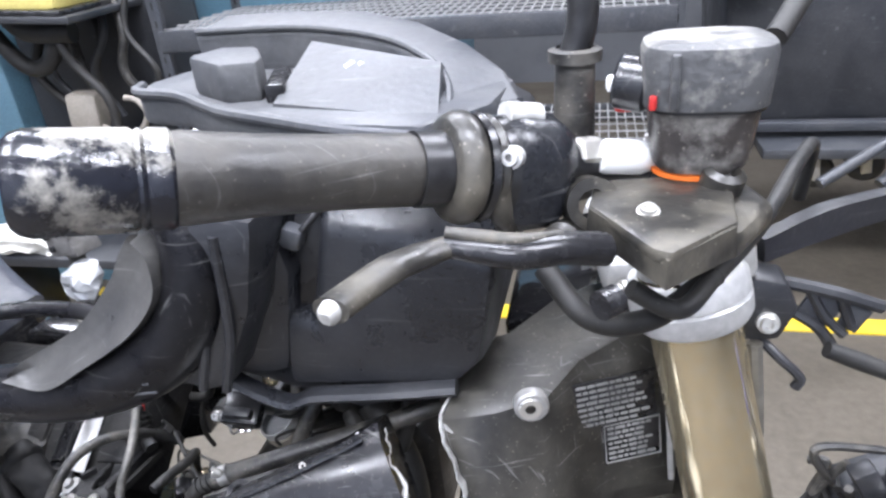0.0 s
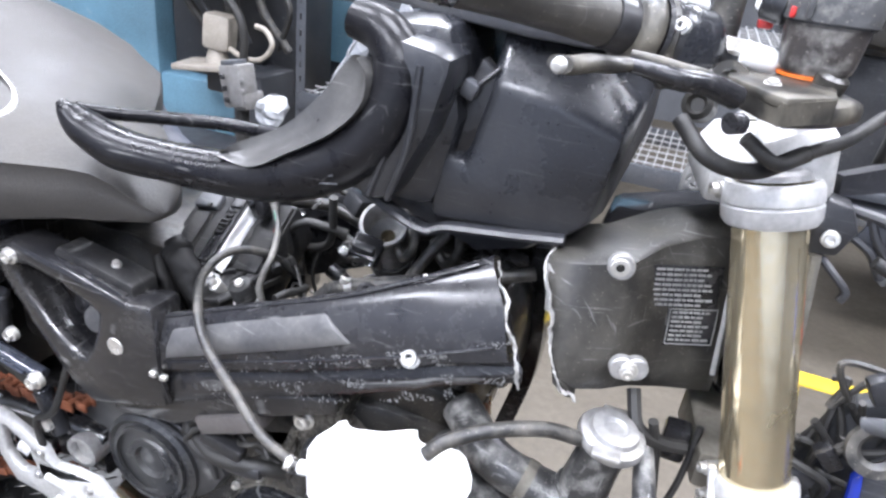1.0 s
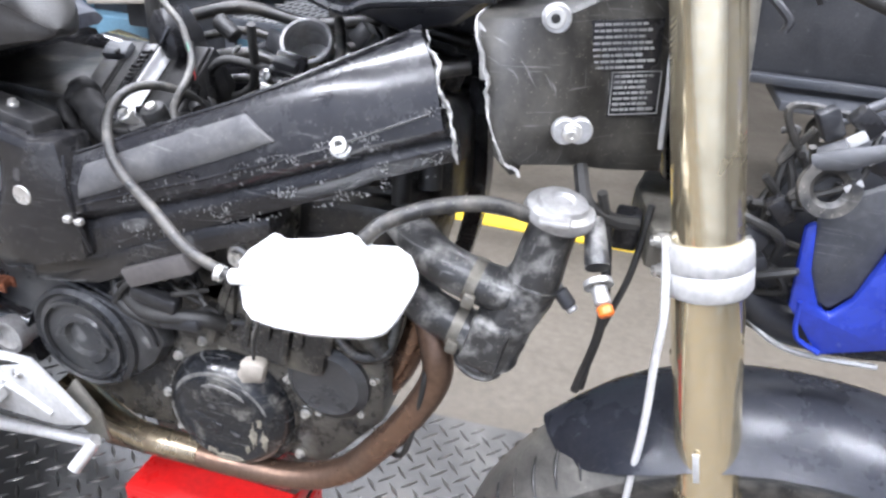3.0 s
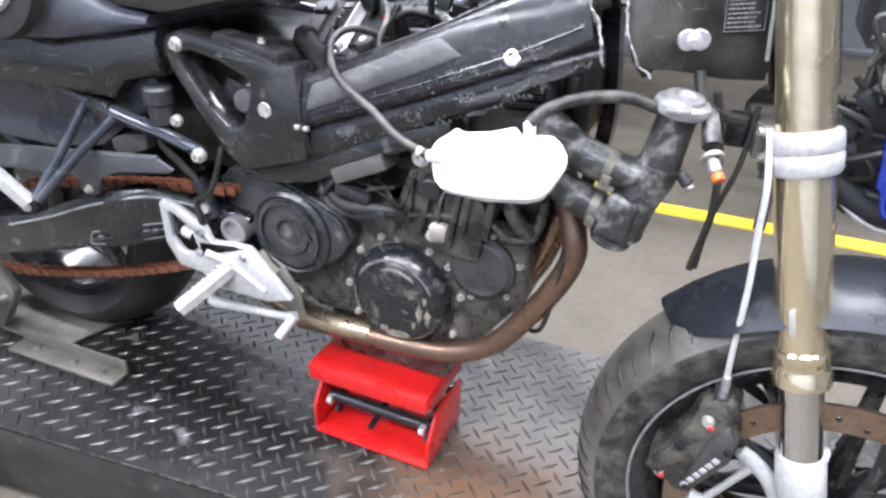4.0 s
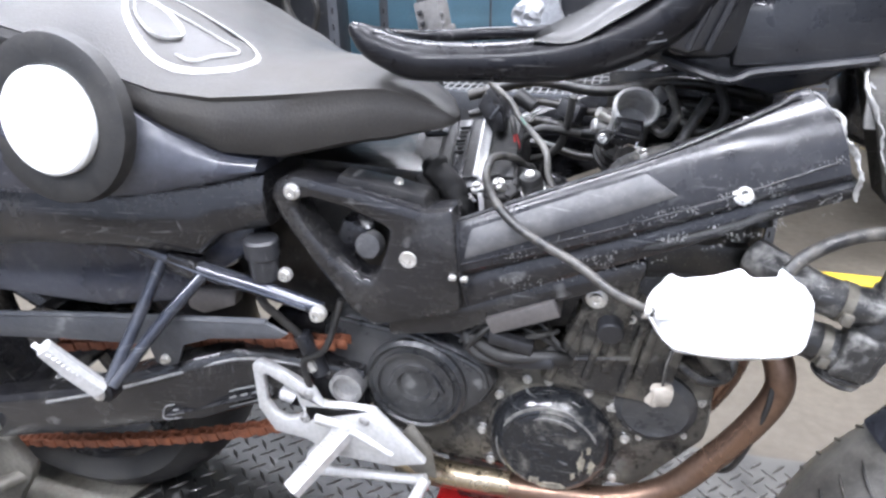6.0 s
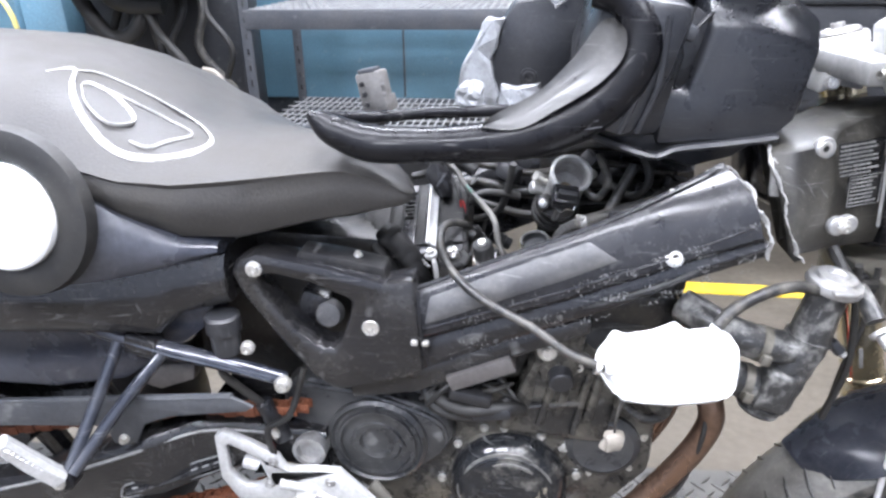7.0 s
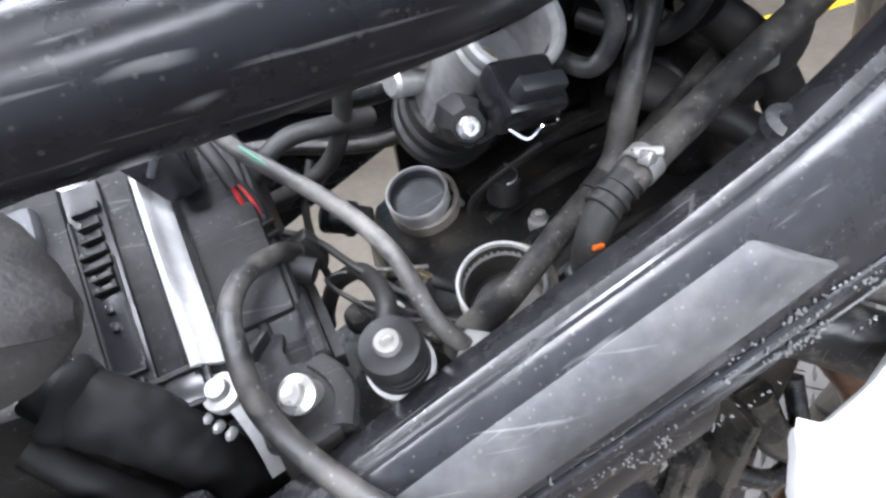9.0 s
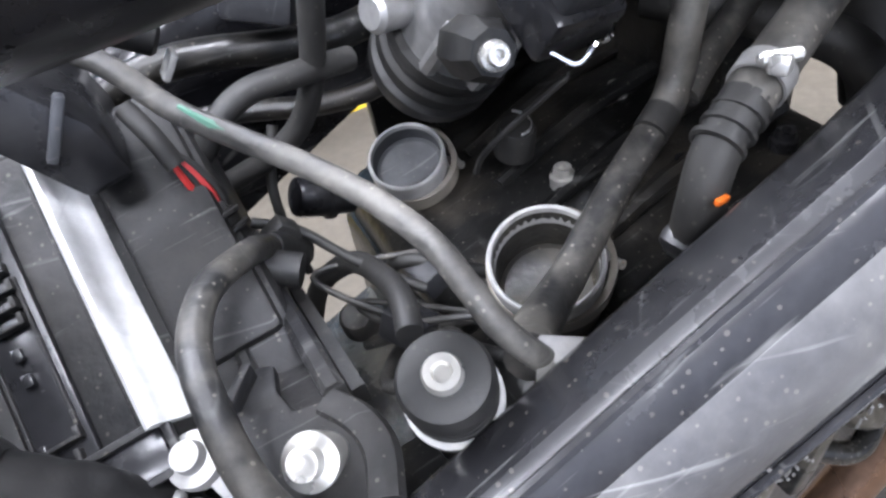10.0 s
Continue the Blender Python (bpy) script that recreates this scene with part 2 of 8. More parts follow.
shelfsteel = M("grey_shelf_steel", (0.05, 0.054, 0.062), 0.5, 0.2, (0.085, 0.085, 0.086), 0.35, 9, 0.15, scratch=0.15)
darkbin = M("dark_grey_bin", (0.02, 0.0215, 0.025), 0.45, 0, (0.045, 0.046, 0.049), 0.45, 5, 0.1, scratch=0.12)
bluefairing = M("blue_fairing_paint", (0.012, 0.03, 0.27), 0.3, 0, (0.03, 0.06, 0.33), 0.3, 8, 0.05, coat=0.3)
yellowpl = M("yellow_plastic", (0.7, 0.6, 0.2), 0.5, 0, (0.5, 0.42, 0.15), 0.4, 9, 0.1)
redwire = M("red_plastic", (0.42, 0.022, 0.02), 0.4)
orange = M("orange_plastic", (0.55, 0.12, 0.015), 0.4)
beige = M("beige_cast_box", (0.26, 0.235, 0.2), 0.6, 0, (0.17, 0.15, 0.125), 0.4, 20, 0.2)
ledm = glow("lamp_tube", (1.0, 0.98, 0.95), 9.0)


def thing(name, loc, label, category, group="", kind=""):
    e = new(name)
    e.location = loc
    e.empty_display_size = 0.05
    return tagged(e, label, category, group, kind)


def mesh(name, bm, mat, smooth=True):
    bmesh.ops.recalc_face_normals(bm, faces=bm.faces)
    me = bpy.data.meshes.new(name)
    bm.to_mesh(me)
    bm.free()
    me.materials.append(mat)
    me.polygons.foreach_set("use_smooth", [smooth] * len(me.polygons))
    if smooth:
        me.set_sharp_from_angle(angle=radians(38))
    return me


def part(name, bm, mat, parent=None, label="", smooth=True):
    ob = new(name, mesh(name, bm, mat, smooth))
    if parent is not None:
        ob.parent = parent
        ob.matrix_parent_inverse = Matrix.Translation(-parent.location)
    return tagged(ob, label)


def piece(name, bm, mat, label, category, group="", kind="", smooth=True):
    return tagged(part(name, bm, mat, None, label, smooth), label, category, group, kind)


def soften(bm, width, seg=2, angle=35):
    if width <= 0:
        return bm
    bmesh.ops.recalc_face_normals(bm, faces=bm.faces)
    es = [e for e in bm.edges if len(e.link_faces) == 2 and e.calc_face_angle(0) > radians(angle)]
    bmesh.ops.bevel(bm, geom=es, offset=width, segments=seg, affect="EDGES", profile=0.5)
    return bm


def prism(outline, y0, y1, bevel=0.002, bm=None, axis="y"):
    """An outline in x and z, thick from y0 to y1 (axis z: in x and y, from z0 to z1)."""
    own = bm is None
    b = bmesh.new()
    put = {"x": lambda a, c, d: (d, a, c), "y": lambda a, c, d: (a, d, c), "z": lambda a, c, d: (a, c, d)}[axis]
    lo = [b.verts.new(put(a, c, y0)) for a, c in outline]
    hi = [b.verts.new(put(a, c, y1)) for a, c in outline]
    n = len(outline)
    b.faces.new(lo)
    b.faces.new(hi[::-1])
    for i in range(n):
        b.faces.new((lo[i], hi[i], hi[(i + 1) % n], lo[(i + 1) % n]))
    soften(b, bevel)
    return b if own else join(bm, b)


def join(bm, other):
    me = bpy.data.meshes.new("t")
    other.to_mesh(me)
    bm.from_mesh(me)
    bpy.data.meshes.remove(me)
    other.free()
    return bm


def ringed(outer, inner, y0, y1, bevel=0.002):
    """A plate with a hole: outlines with the same number of corners."""
    b = bmesh.new()
    n = len(outer)
    r = [[b.verts.new((x, y, z)) for x, z in o] for o in (outer, inner) for y in (y0, y1)]
    for i in range(n):
        j = (i + 1) % n
        b.faces.new((r[0][i], r[0][j], r[2][j], r[2][i]))
        b.faces.new((r[1][i], r[1][j], r[3][j], r[3][i]))
        b.faces.new((r[0][i], r[0][j], r[1][j], r[1][i]))
        b.faces.new((r[2][i], r[2][j], r[3][j], r[3][i]))
    return soften(b, bevel)


def box(c, s, rot=(0, 0, 0), bevel=0.003, taper=1.0):
    b = bmesh.new()
    bmesh.ops.create_cube(b, size=1)
    for v in b.verts:
        k = taper if v.co.z > 0 else 1
        v.co = V((v.co.x * s[0] * k, v.co.y * s[1] * k, v.co.z * s[2]))
    soften(b, min(bevel, 0.3 * min(s)))
    b.transform(pose(*c, *rot))
    return b


def frame_of(d):
    d = V(d).normalized()
    a = d.cross(V((0, 0, 1)))
    a = V((1, 0, 0)) if a.length < 1e-3 else a.normalized()
    return d, a, a.cross(d).normalized()


def lathe(p, axis, profile, seg=32, arc=(0, 360)):
    """Turned about an axis from p: rows of (along, radius)."""
    b = bmesh.new()
    d, a, c = frame_of(axis)
    full = arc[1] - arc[0] >= 360
    n = seg if full else seg + 1
    rows = []
    for h, r in profile:
        row = []
        if r < 1e-6:
            row = [b.verts.new(V(p) + d * h)] * n
        else:
            for i in range(n):
                t = radians(arc[0] + (arc[1] - arc[0]) * i / seg)
                row.append(b.verts.new(V(p) + d * h + (a * math.cos(t) + c * math.sin(t)) * r))
        rows.append(row)
    for u, w in zip(rows, rows[1:]):
        for i in range(seg):
            j = (i + 1) % n
            q = []
            for v in (u[i], u[j], w[j], w[i]):
                if v not in q:
                    q.append(v)
            if len(q) > 2:
                b.faces.new(q)
    return b


def rod(p0, p1, r, r1=None, seg=20, edge=0.0015):
    h = (V(p1) - V(p0)).length
    r1 = r if r1 is None else r1
    e = min(edge, r * 0.4, r1 * 0.4, h * 0.3)
    return lathe(p0, V(p1) - V(p0), [(0, 0), (0, r - e), (e, r), (h - e, r1), (h, r1 - e), (h, 0)], seg)


def smooth_path(pts, n=8):
    p = [V(q) for q in pts]
    p = [p[0] * 2 - p[1]] + p + [p[-1] * 2 - p[-2]]
    out = []
    for i in range(1, len(p) - 2):
        for k in range(n):
            t = k / n
            a, b, c, d = p[i - 1 : i + 3]
            out.append(0.5 * (2 * b + (c - a) * t + (2 * a - 5 * b + 4 * c - d) * t * t + (3 * b - a - 3 * c + d) * t**3))
    return out + [p[-2]]


def sweep(pts, radius, seg=12, n=8, flat=None, up=(0, 0, 1), shape=None, cap=True):
    """A hose, pipe or moulding along a path; radius may be one per given point, flat squeezes the sideways half-width."""
    path = smooth_path(pts, n) if n > 1 else [V(q) for q in pts]
    radii = radius if isinstance(radius, (list, tuple)) else [radius] * len(pts)
    flats = flat if isinstance(flat, (list, tuple)) else [flat or 1.0] * len(pts)
    b = bmesh.new()
    rows = []
    last = None
    for i, p in enumerate(path):
        d = (path[min(i + 1, len(path) - 1)] - path[max(i - 1, 0)]).normalized()
        if last is None:
            a = d.cross(V(up))
            a = d.cross(V((0, 1, 0))) if a.length < 0.05 else a
        else:
            a = last - d * last.dot(d)
        a.normalize()
        last = a
        c = a.cross(d).normalized()
        k = i / (len(path) - 1) * (len(pts) - 1)
        j = min(int(k), len(pts) - 2)
        r = radii[j] + (radii[j + 1] - radii[j]) * (k - j)
        f = flats[j] + (flats[j + 1] - flats[j]) * (k - j)
        if shape:
            rows.append([b.verts.new(p + a * (x * r * f) + c * (y * r)) for x, y in shape])
        else:
            rows.append([b.verts.new(p + a * (math.cos(2 * math.pi * q / seg) * r * f) + c * (math.sin(2 * math.pi * q / seg) * r)) for q in range(seg)])
    m = len(rows[0])
    for u, w in zip(rows, rows[1:]):
        for q in range(m):
            b.faces.new((u[q], u[(q + 1) % m], w[(q + 1) % m], w[q]))
    if cap:
        b.faces.new(rows[0][::-1])
        b.faces.new(rows[-1])
    return b


def loft(rows, closed=True, cap=True):
    b = bmesh.new()
    vs = [[b.verts.new(p) for p in r] for r in rows]
    n = len(vs[0])
    for u, w in zip(vs, vs[1:]):
        for i in range(n if closed else n - 1):
            b.faces.new((u[i], u[(i + 1) % n], w[(i + 1) % n], w[i]))
    if cap and closed:
        b.faces.new(vs[0][::-1])
        b.faces.new(vs[-1])
    return b


def moved(b, d):
    """The same mesh, shifted."""
    for v in b.verts:
        v.co += V(d)
    return b


def bolt(p, d=(0, -1, 0), r=0.008, h=0.006, hex_=True):
    """A flange bolt head with a hollow middle."""
    b = lathe(p, d, [(-0.004, 0), (-0.004, r), (h * 0.3, r), (h * 0.4, r * 0.75), (h, r * 0.68), (h, r * 0.38), (h * 0.5, r * 0.3), (h * 0.5, 0)], 14)
    return b


def lerp(table, x):
    for (a, u), (b, w) in zip(table, table[1:]):
        if x <= b:
            return u + (w - u) * (x - a) / (b - a)
    return table[-1][1]


# ---- structure ----
TOP = 0.17  # height of the lift table
piece("floor", box((0, 0.5, -0.05), (9, 8, 0.1), bevel=0), floorm, "stained brown-grey concrete workshop floor", "floor", kind="structure", smooth=False)
piece("trim_floor_line", box((0.6, 1.428, 0.002), (6, 0.075, 0.008), (0, 0, 0), 0), yellow, "worn yellow painted line on the concrete floor", "floor marking", kind="structure", smooth=False)
# the south wall, out of view, is paled to brighten reflections on the bike
for nm, c, sz in (("wall_north", (0, 4.55, 1.6), (9, 0.1, 3.4)), ("wall_south", (0, -3.55, 1.6), (9, 0.1, 3.4)), ("wall_west", (-4.55, 0.5, 1.6), (0.1, 8, 3.4)), ("wall_east", (4.55, 0.5, 1.6), (0.1, 8, 3.4))):
    piece(nm, box(c, sz, bevel=0), bouncewall if nm == "wall_south" else wallm, "plain painted workshop wall", "wall", kind="structure", smooth=False)
piece("ceiling", box((0, 0.5, 3.35), (9.2, 8.2, 0.1), bevel=0), ceilm, "plain pale workshop ceiling", "ceiling", kind="structure", smooth=False)


def ceiling_light(x, y):
    t = thing("ceiling_light", (x, y, 3.2), "white square ceiling panel lamp, switched on", "lamp", "ceiling lights")
    part("housing", box((x, y, 3.27), (1.24, 0.64, 0.05), bevel=0.01), ceilm, t)
    part("diffuser", box((x, y, 3.24), (1.18, 0.58, 0.012), bevel=0.004), ledm, t, "bright diffuser")
    lamp = bpy.data.lights.new("panel_light", "AREA")
    lamp.shape, lamp.size, lamp.size_y, lamp.energy, lamp.color = "RECTANGLE", 1.15, 0.55, 97, (0.82, 0.855, 1.0)
    o = new("panel_light", lamp)
    o.location = (x, y, 3.22)


for ly, shift in ((-2.4, 0.0), (-0.4, 0.9), (1.7, 0.0)):
    for lx in (-2.6, -0.8, 1.0):
        ceiling_light(lx + shift, ly)
# ---- lift table ----
table = thing("lift_table", (-0.4, 0.01, 0), "low motorcycle lift table with worn diamond tread plate", "lift table")
WELL = (0.24, 0.77, -0.088, 0.05)


def near_edge(x):
    return -0.247 + 0.108 * x


def far_edge(x):
    return 0.289 + 0.058 * x


for x0, x1, ya, yb in ((-1.7, WELL[0], near_edge, far_edge), (WELL[1], 1.1, near_edge, far_edge), (WELL[0], WELL[1], near_edge, lambda x: WELL[2]), (WELL[0], WELL[1], lambda x: WELL[3], far_edge)):
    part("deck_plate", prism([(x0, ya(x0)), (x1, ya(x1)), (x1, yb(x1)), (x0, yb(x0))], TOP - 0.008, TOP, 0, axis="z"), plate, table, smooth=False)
for edge, s in ((near_edge, 1), (far_edge, -1)):
    part("side_beam", prism([(-1.7, edge(-1.7) + s * 0.002), (1.1, edge(1.1) + s * 0.002), (1.1, edge(1.1) + s * 0.03), (-1.7, edge(-1.7) + s * 0.03)], 0.008, TOP - 0.0085, 0.003, axis="z"), sidesteel, table, "dark steel side")
worn = random.Random(8)
wear = bmesh.new()
for k in range(420):  # the edge is knocked bright wherever a lug meets it
    x = -1.1 + 0.0055 * k
    if worn.random() < 0.35:
        continue
    join(wear, box((x, near_edge(x) - 0.0006, TOP - 0.0008 * worn.random()), (worn.uniform(0.002, 0.009), worn.uniform(0.0012, 0.0028), 0.0022), (0, 0, 6), 0))
tagged(part("edge_wear", wear, lugmat, table, "bright knocked edge of the plate"), kind="stuff")
part("crossbeam", box((-1.6, 0, 0.08), (0.1, 0.6, 0.14)), sidesteel, table)
part("crossbeam", box((1.0, 0, 0.08), (0.1, 0.6, 0.14)), sidesteel, table)
part("wheel_well_tray", box((0.515, -0.015, 0.012), (0.7, 0.2, 0.02)), sidesteel, table)
lug = bmesh.new()
step = 0.0262
for i in range(-90, 90):
    for j in range(-90, 90):
        x, y = -0.3 + (i - j) * step * 0.7071, (i + j) * step * 0.7071
        if not (-1.69 < x < 1.09 and near_edge(x) + 0.012 < y < far_edge(x) - 0.012) or WELL[0] - 0.012 < x < WELL[1] + 0.012 and WELL[2] - 0.012 < y < WELL[3] + 0.012:
            continue
        a = radians(45 if (i + j) % 2 else -45)
        ca, sa = math.cos(a), math.sin(a)
        w = [lug.verts.new((x + ca * u - sa * v, y + sa * u + ca * v, TOP + h)) for u, v, h in ((-0.0172, 0, 0), (0, -0.0036, 0), (0.0172, 0, 0), (0, 0.0036, 0), (-0.012, 0, 0.0024), (0.012, 0, 0.0024))]
        for f in ((0, 1, 4), (1, 5, 4), (1, 2, 5), (2, 3, 5), (3, 4, 5), (3, 0, 4)):
            lug.faces.new([w[k] for k in f])
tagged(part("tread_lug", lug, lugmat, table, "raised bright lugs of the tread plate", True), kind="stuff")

# ---- jack ----
jack = thing("scissor_jack", (-0.09, 0.0, TOP), "small red scissor jack with black arms, standing on tread plate", "jack")
JX0, JX1, JY0, JY1 = -0.207, -0.006, -0.11, 0.02
for nm, z, up in (("top_channel", 0.312, -1), ("base_channel", 0.176, 1)):
    ch = part(nm, box(((JX0 + JX1) / 2, (JY0 + JY1) / 2, z), (JX1 - JX0, JY1 - JY0, 0.006), bevel=0.0015), red, jack)
    if up < 0:
        for yy in (JY0, JY1):
            part("front_flange", box(((JX0 + JX1) / 2, yy, z - 0.013), (JX1 - JX0, 0.005, 0.026), bevel=0.0015), red, ch)
    for xx in (JX0, JX1):
        part("end_flange", prism([(JY0 + 0.003, z + up * 0.004), (JY0 + 0.003, z + up * (0.05 if up > 0 else 0.02)), (JY0 + 0.03, z + up * (0.085 if up > 0 else 0.03)), (JY1 - 0.003, z + up * (0.085 if up > 0 else 0.03)), (JY1 - 0.003, z + up * 0.004)], xx - 0.0025, xx + 0.0025, 0.001, axis="x"), red, ch)
for xx in (JX0 + 0.02, JX1 - 0.02):
    for s in (1, -1):
        part("arm", sweep([(xx, -0.07 if s > 0 else 0.02, 0.19), (xx, 0.02 if s > 0 else -0.07, 0.3)], 0.01, shape=[(-0.25, -1), (0.25, -1), (0.25, 1), (-0.25, 1)], n=1), blacksteel if s > 0 else red, jack)
part("trunnion", rod((JX0 + 0.01, -0.075, 0.228), (JX1 - 0.01, -0.075, 0.228), 0.009), blacksteel, jack, "black round cross bar")
part("trunnion", rod((JX0 + 0.01, 0.02, 0.228), (JX1 - 0.01, 0.02, 0.228), 0.009), blacksteel, jack, "black round cross bar")
part("crossplate", box(((JX0 + JX1) / 2, -0.06, 0.272), (0.13, 0.02, 0.024)), blacksteel, jack)
part("screw", rod(((JX0 + JX1) / 2, -0.105, 0.215), ((JX0 + JX1) / 2, 0.03, 0.235), 0.005), blacksteel, jack, "threaded drive screw")
for xx in (JX0 + 0.018, JX1 - 0.018):
    part("nut", rod((xx - 0.005, -0.086, 0.228), (xx + 0.005, -0.086, 0.228), 0.009, seg=6), steelbolt, jack)

# ---- motorcycle: frame ----
bike = thing("motorcycle", (-0.4, 0, TOP), "wrecked black motorcycle with a broken frame, propped on a red jack", "motorcycle")
Z_TOP = [(-0.17, 0.762), (-0.154, 0.768), (-0.066, 0.807), (0.02, 0.843), (0.09, 0.878), (0.135, 0.9), (0.16, 0.912)]
Z_LOW = [(-0.17, 0.652), (-0.157, 0.658), (-0.058, 0.704), (0.028, 0.741), (0.108, 0.778), (0.18, 0.828), (0.2, 0.84)]
Z_RIB = [(-0.17, 0.703), (-0.142, 0.713), (-0.003, 0.765), (0.1, 0.808), (0.17, 0.842), (0.2, 0.857)]


Y_RIDGE = [(-0.17, 0.131), (0.02, 0.13), (0.05, 0.128), (0.09, 0.121), (0.125, 0.111), (0.15, 0.1)]


def beam(side):
    rows = []
    xs = [-0.17, -0.15, -0.1, -0.05, 0, 0.04, 0.07, 0.1, 0.12, 0.143]
    for i, x in enumerate(xs):
        t, l, c, r = lerp(Z_TOP, x), lerp(Z_LOW, x), lerp(Z_RIB, x), lerp(Y_RIDGE, x)
        o = 0.147 - r
        g = min(1, max(0, (x - 0.03) / 0.05))  # the front end is fuller and slants more
        prof = [(r - 0.02, t - 0.03), (r - 0.019, t - 0.009), (r - 0.016, t - 0.005), (r - 0.003, t), (r + 0.2 * o, t - 0.003 - 0.003 * g), (r + 0.45 * o, t - 0.0095 - 0.005 * g), (r + (0.7 + 0.02 * g) * o, t - 0.02 - 0.0075 * g), (r + (0.9 + 0.02 * g) * o, (t + c) / 2 + 0.003 - 0.01 * g), (0.147, c + 0.006), (0.143, c), (0.136, c - 0.005), (0.14, c - 0.013), (0.14, l + 0.018), (0.132, l + 0.004), (0.12, l), (r - 0.025, l), (r - 0.027, l + 0.02)]
        last = i == len(xs) - 1
        row = []
        for k, (y, z) in enumerate(prof):
            dx = 0.0
            if last:  # the torn end runs down and forwards, ragged
                dx = (0.004, 0.0, 0.0, 0.0, 0.004, 0.012, 0.02, 0.028, 0.034, 0.036, 0.038, 0.042, 0.046, 0.044, 0.03, 0.012, 0.006)[k] + random.uniform(-0.0015, 0.0015)
                z += 0.3 * dx
            row.append((x + dx, side * y, z))
        rows.append(row)
    return loft(rows)
rb = part("frame_beam", beam(-1), paint, bike, "glossy black scratched frame beam, snapped at its front end")
part("frame_beam", moved(beam(1), V((0, 0.01, 0.035))), paint, bike, "glossy black frame beam")
# the raw torn lip of the break
lipcurve = [(0.146, -0.1, 0.9), (0.156, -0.12, 0.894), (0.164, -0.133, 0.88), (0.172, -0.142, 0.865), (0.178, -0.146, 0.85), (0.182, -0.145, 0.838), (0.188, -0.141, 0.82)]
b = sweep([(x + random.uniform(0, 0.004), y, z) for x, y, z in lipcurve], [0.0006, 0.0009, 0.003, 0.0042, 0.0016, 0.0026, 0.002], 7, 10, flat=0.5)
for v in b.verts:
    v.co += V(noise.noise_vector(v.co * 75)) * 0.0035 + V(noise.noise_vector(v.co * 300)) * 0.0016
part("torn_edge", b, torn, rb, "bright torn metal edge")
# bright scuffs along the lower rib, down to bare metal
sc_rnd = random.Random(11)
scuff = bmesh.new()
for k in range(1500):
    x = sc_rnd.uniform(-0.12, 0.176) if k % 2 else sc_rnd.uniform(0.03, 0.176)
    c = lerp(Z_RIB, x)
    band = sc_rnd.random()
    if band < 0.3:
        z, y = c + 0.006 + sc_rnd.uniform(0, 0.013), -0.1472
    elif band < 0.42:
        z, y = c + 0.001 + sc_rnd.uniform(0, 0.004), -0.1446
    elif band < 0.85:
        z, y = c - 0.012 - sc_rnd.uniform(0, 0.014), -0.1402
    else:
        z, y = c - 0.026 - sc_rnd.uniform(0, 0.01), -0.1402
    if noise.noise(V((x * 38, z * 60, 3))) < 0.02 + 0.5 * max(0, 0.02 - x):
        continue
    ln = sc_rnd.choice((0.0006, 0.0007, 0.0009, 0.0011, 0.0016, 0.0028))
    join(scuff, box((x, y, z), (sc_rnd.uniform(0.0004, 0.0011), 0.0006, ln), (0, sc_rnd.uniform(-60, 20), 0), 0))
tagged(part("scuff_mark", scuff, scuffm, rb, "bright scratches and paint chips"), kind="stuff")
# raised scuffed panel on the beam
rowsu = []
for k in range(13):
    u = k / 12
    x_t, x_l = -0.142 + u * 0.16, -0.147 + u * 0.194
    col = []
    for q in range(6):
        w = q / 5
        x = x_t + (x_l - x_t) * w
        t, c = lerp(Z_TOP, x), lerp(Z_RIB, x)
        z = (t - 0.011) + ((c + 0.019 + 0.01 * u) - (t - 0.011)) * w
        y = -0.1485 + 0.022 * max(0, 0.65 - w) ** 1.7
        col.append((x, y, z))
    rowsu.append(col + [(x, y + 0.012, z) for x, y, z in col[::-1]])
part("side_pad", soften(loft(rowsu), 0.0018, 2), paintpanel, rb, "scuffed grey raised panel")
part("beam_bead", sweep([(x, -lerp(Y_RIDGE, x) - 0.12 * (0.147 - lerp(Y_RIDGE, x)), lerp(Z_TOP, x) - 0.0012) for x in (-0.165, -0.11, -0.05, 0.01, 0.05, 0.09, 0.12, 0.135)], 0.0014, 6, 4), paint, rb)
part("beam_bead", sweep([(x, -0.1474, lerp(Z_RIB, x) + 0.0145) for x in (-0.15, -0.1, -0.05, 0.0, 0.05, 0.1, 0.14, 0.166)], 0.0013, 6, 4), paint, rb)
part("frame_bolt", bolt((0.1, -0.145, 0.82), (0, -0.9, 0.44), 0.009, 0.006), steelbolt, rb, "pale bolt head")
for p in ((0.13, -0.103, 0.893), (0.095, -0.117, 0.877)):
    part("frame_screw", bolt(p, (0.0, -0.5, 0.86), 0.0034, 0.003), alloy, rb, "small dull screw head")
part("frame_eye", lathe((0.045, -0.119, 0.851), (0.1, -0.35, 1), [(-0.002, 0.0034), (-0.002, 0.0088), (0.0012, 0.0082), (0.0018, 0.0042), (0.0006, 0.0034), (-0.006, 0.0034)], 22), paint, rb, "black ring eye on the beam")

# rear frame casting with its triangular window
outer = [(-0.358, 0.782), (-0.35, 0.798), (-0.325, 0.806), (-0.25, 0.793), (-0.186, 0.778), (-0.158, 0.783), (-0.152, 0.715), (-0.15, 0.668), (-0.25, 0.636), (-0.276, 0.655), (-0.315, 0.708), (-0.347, 0.757)]
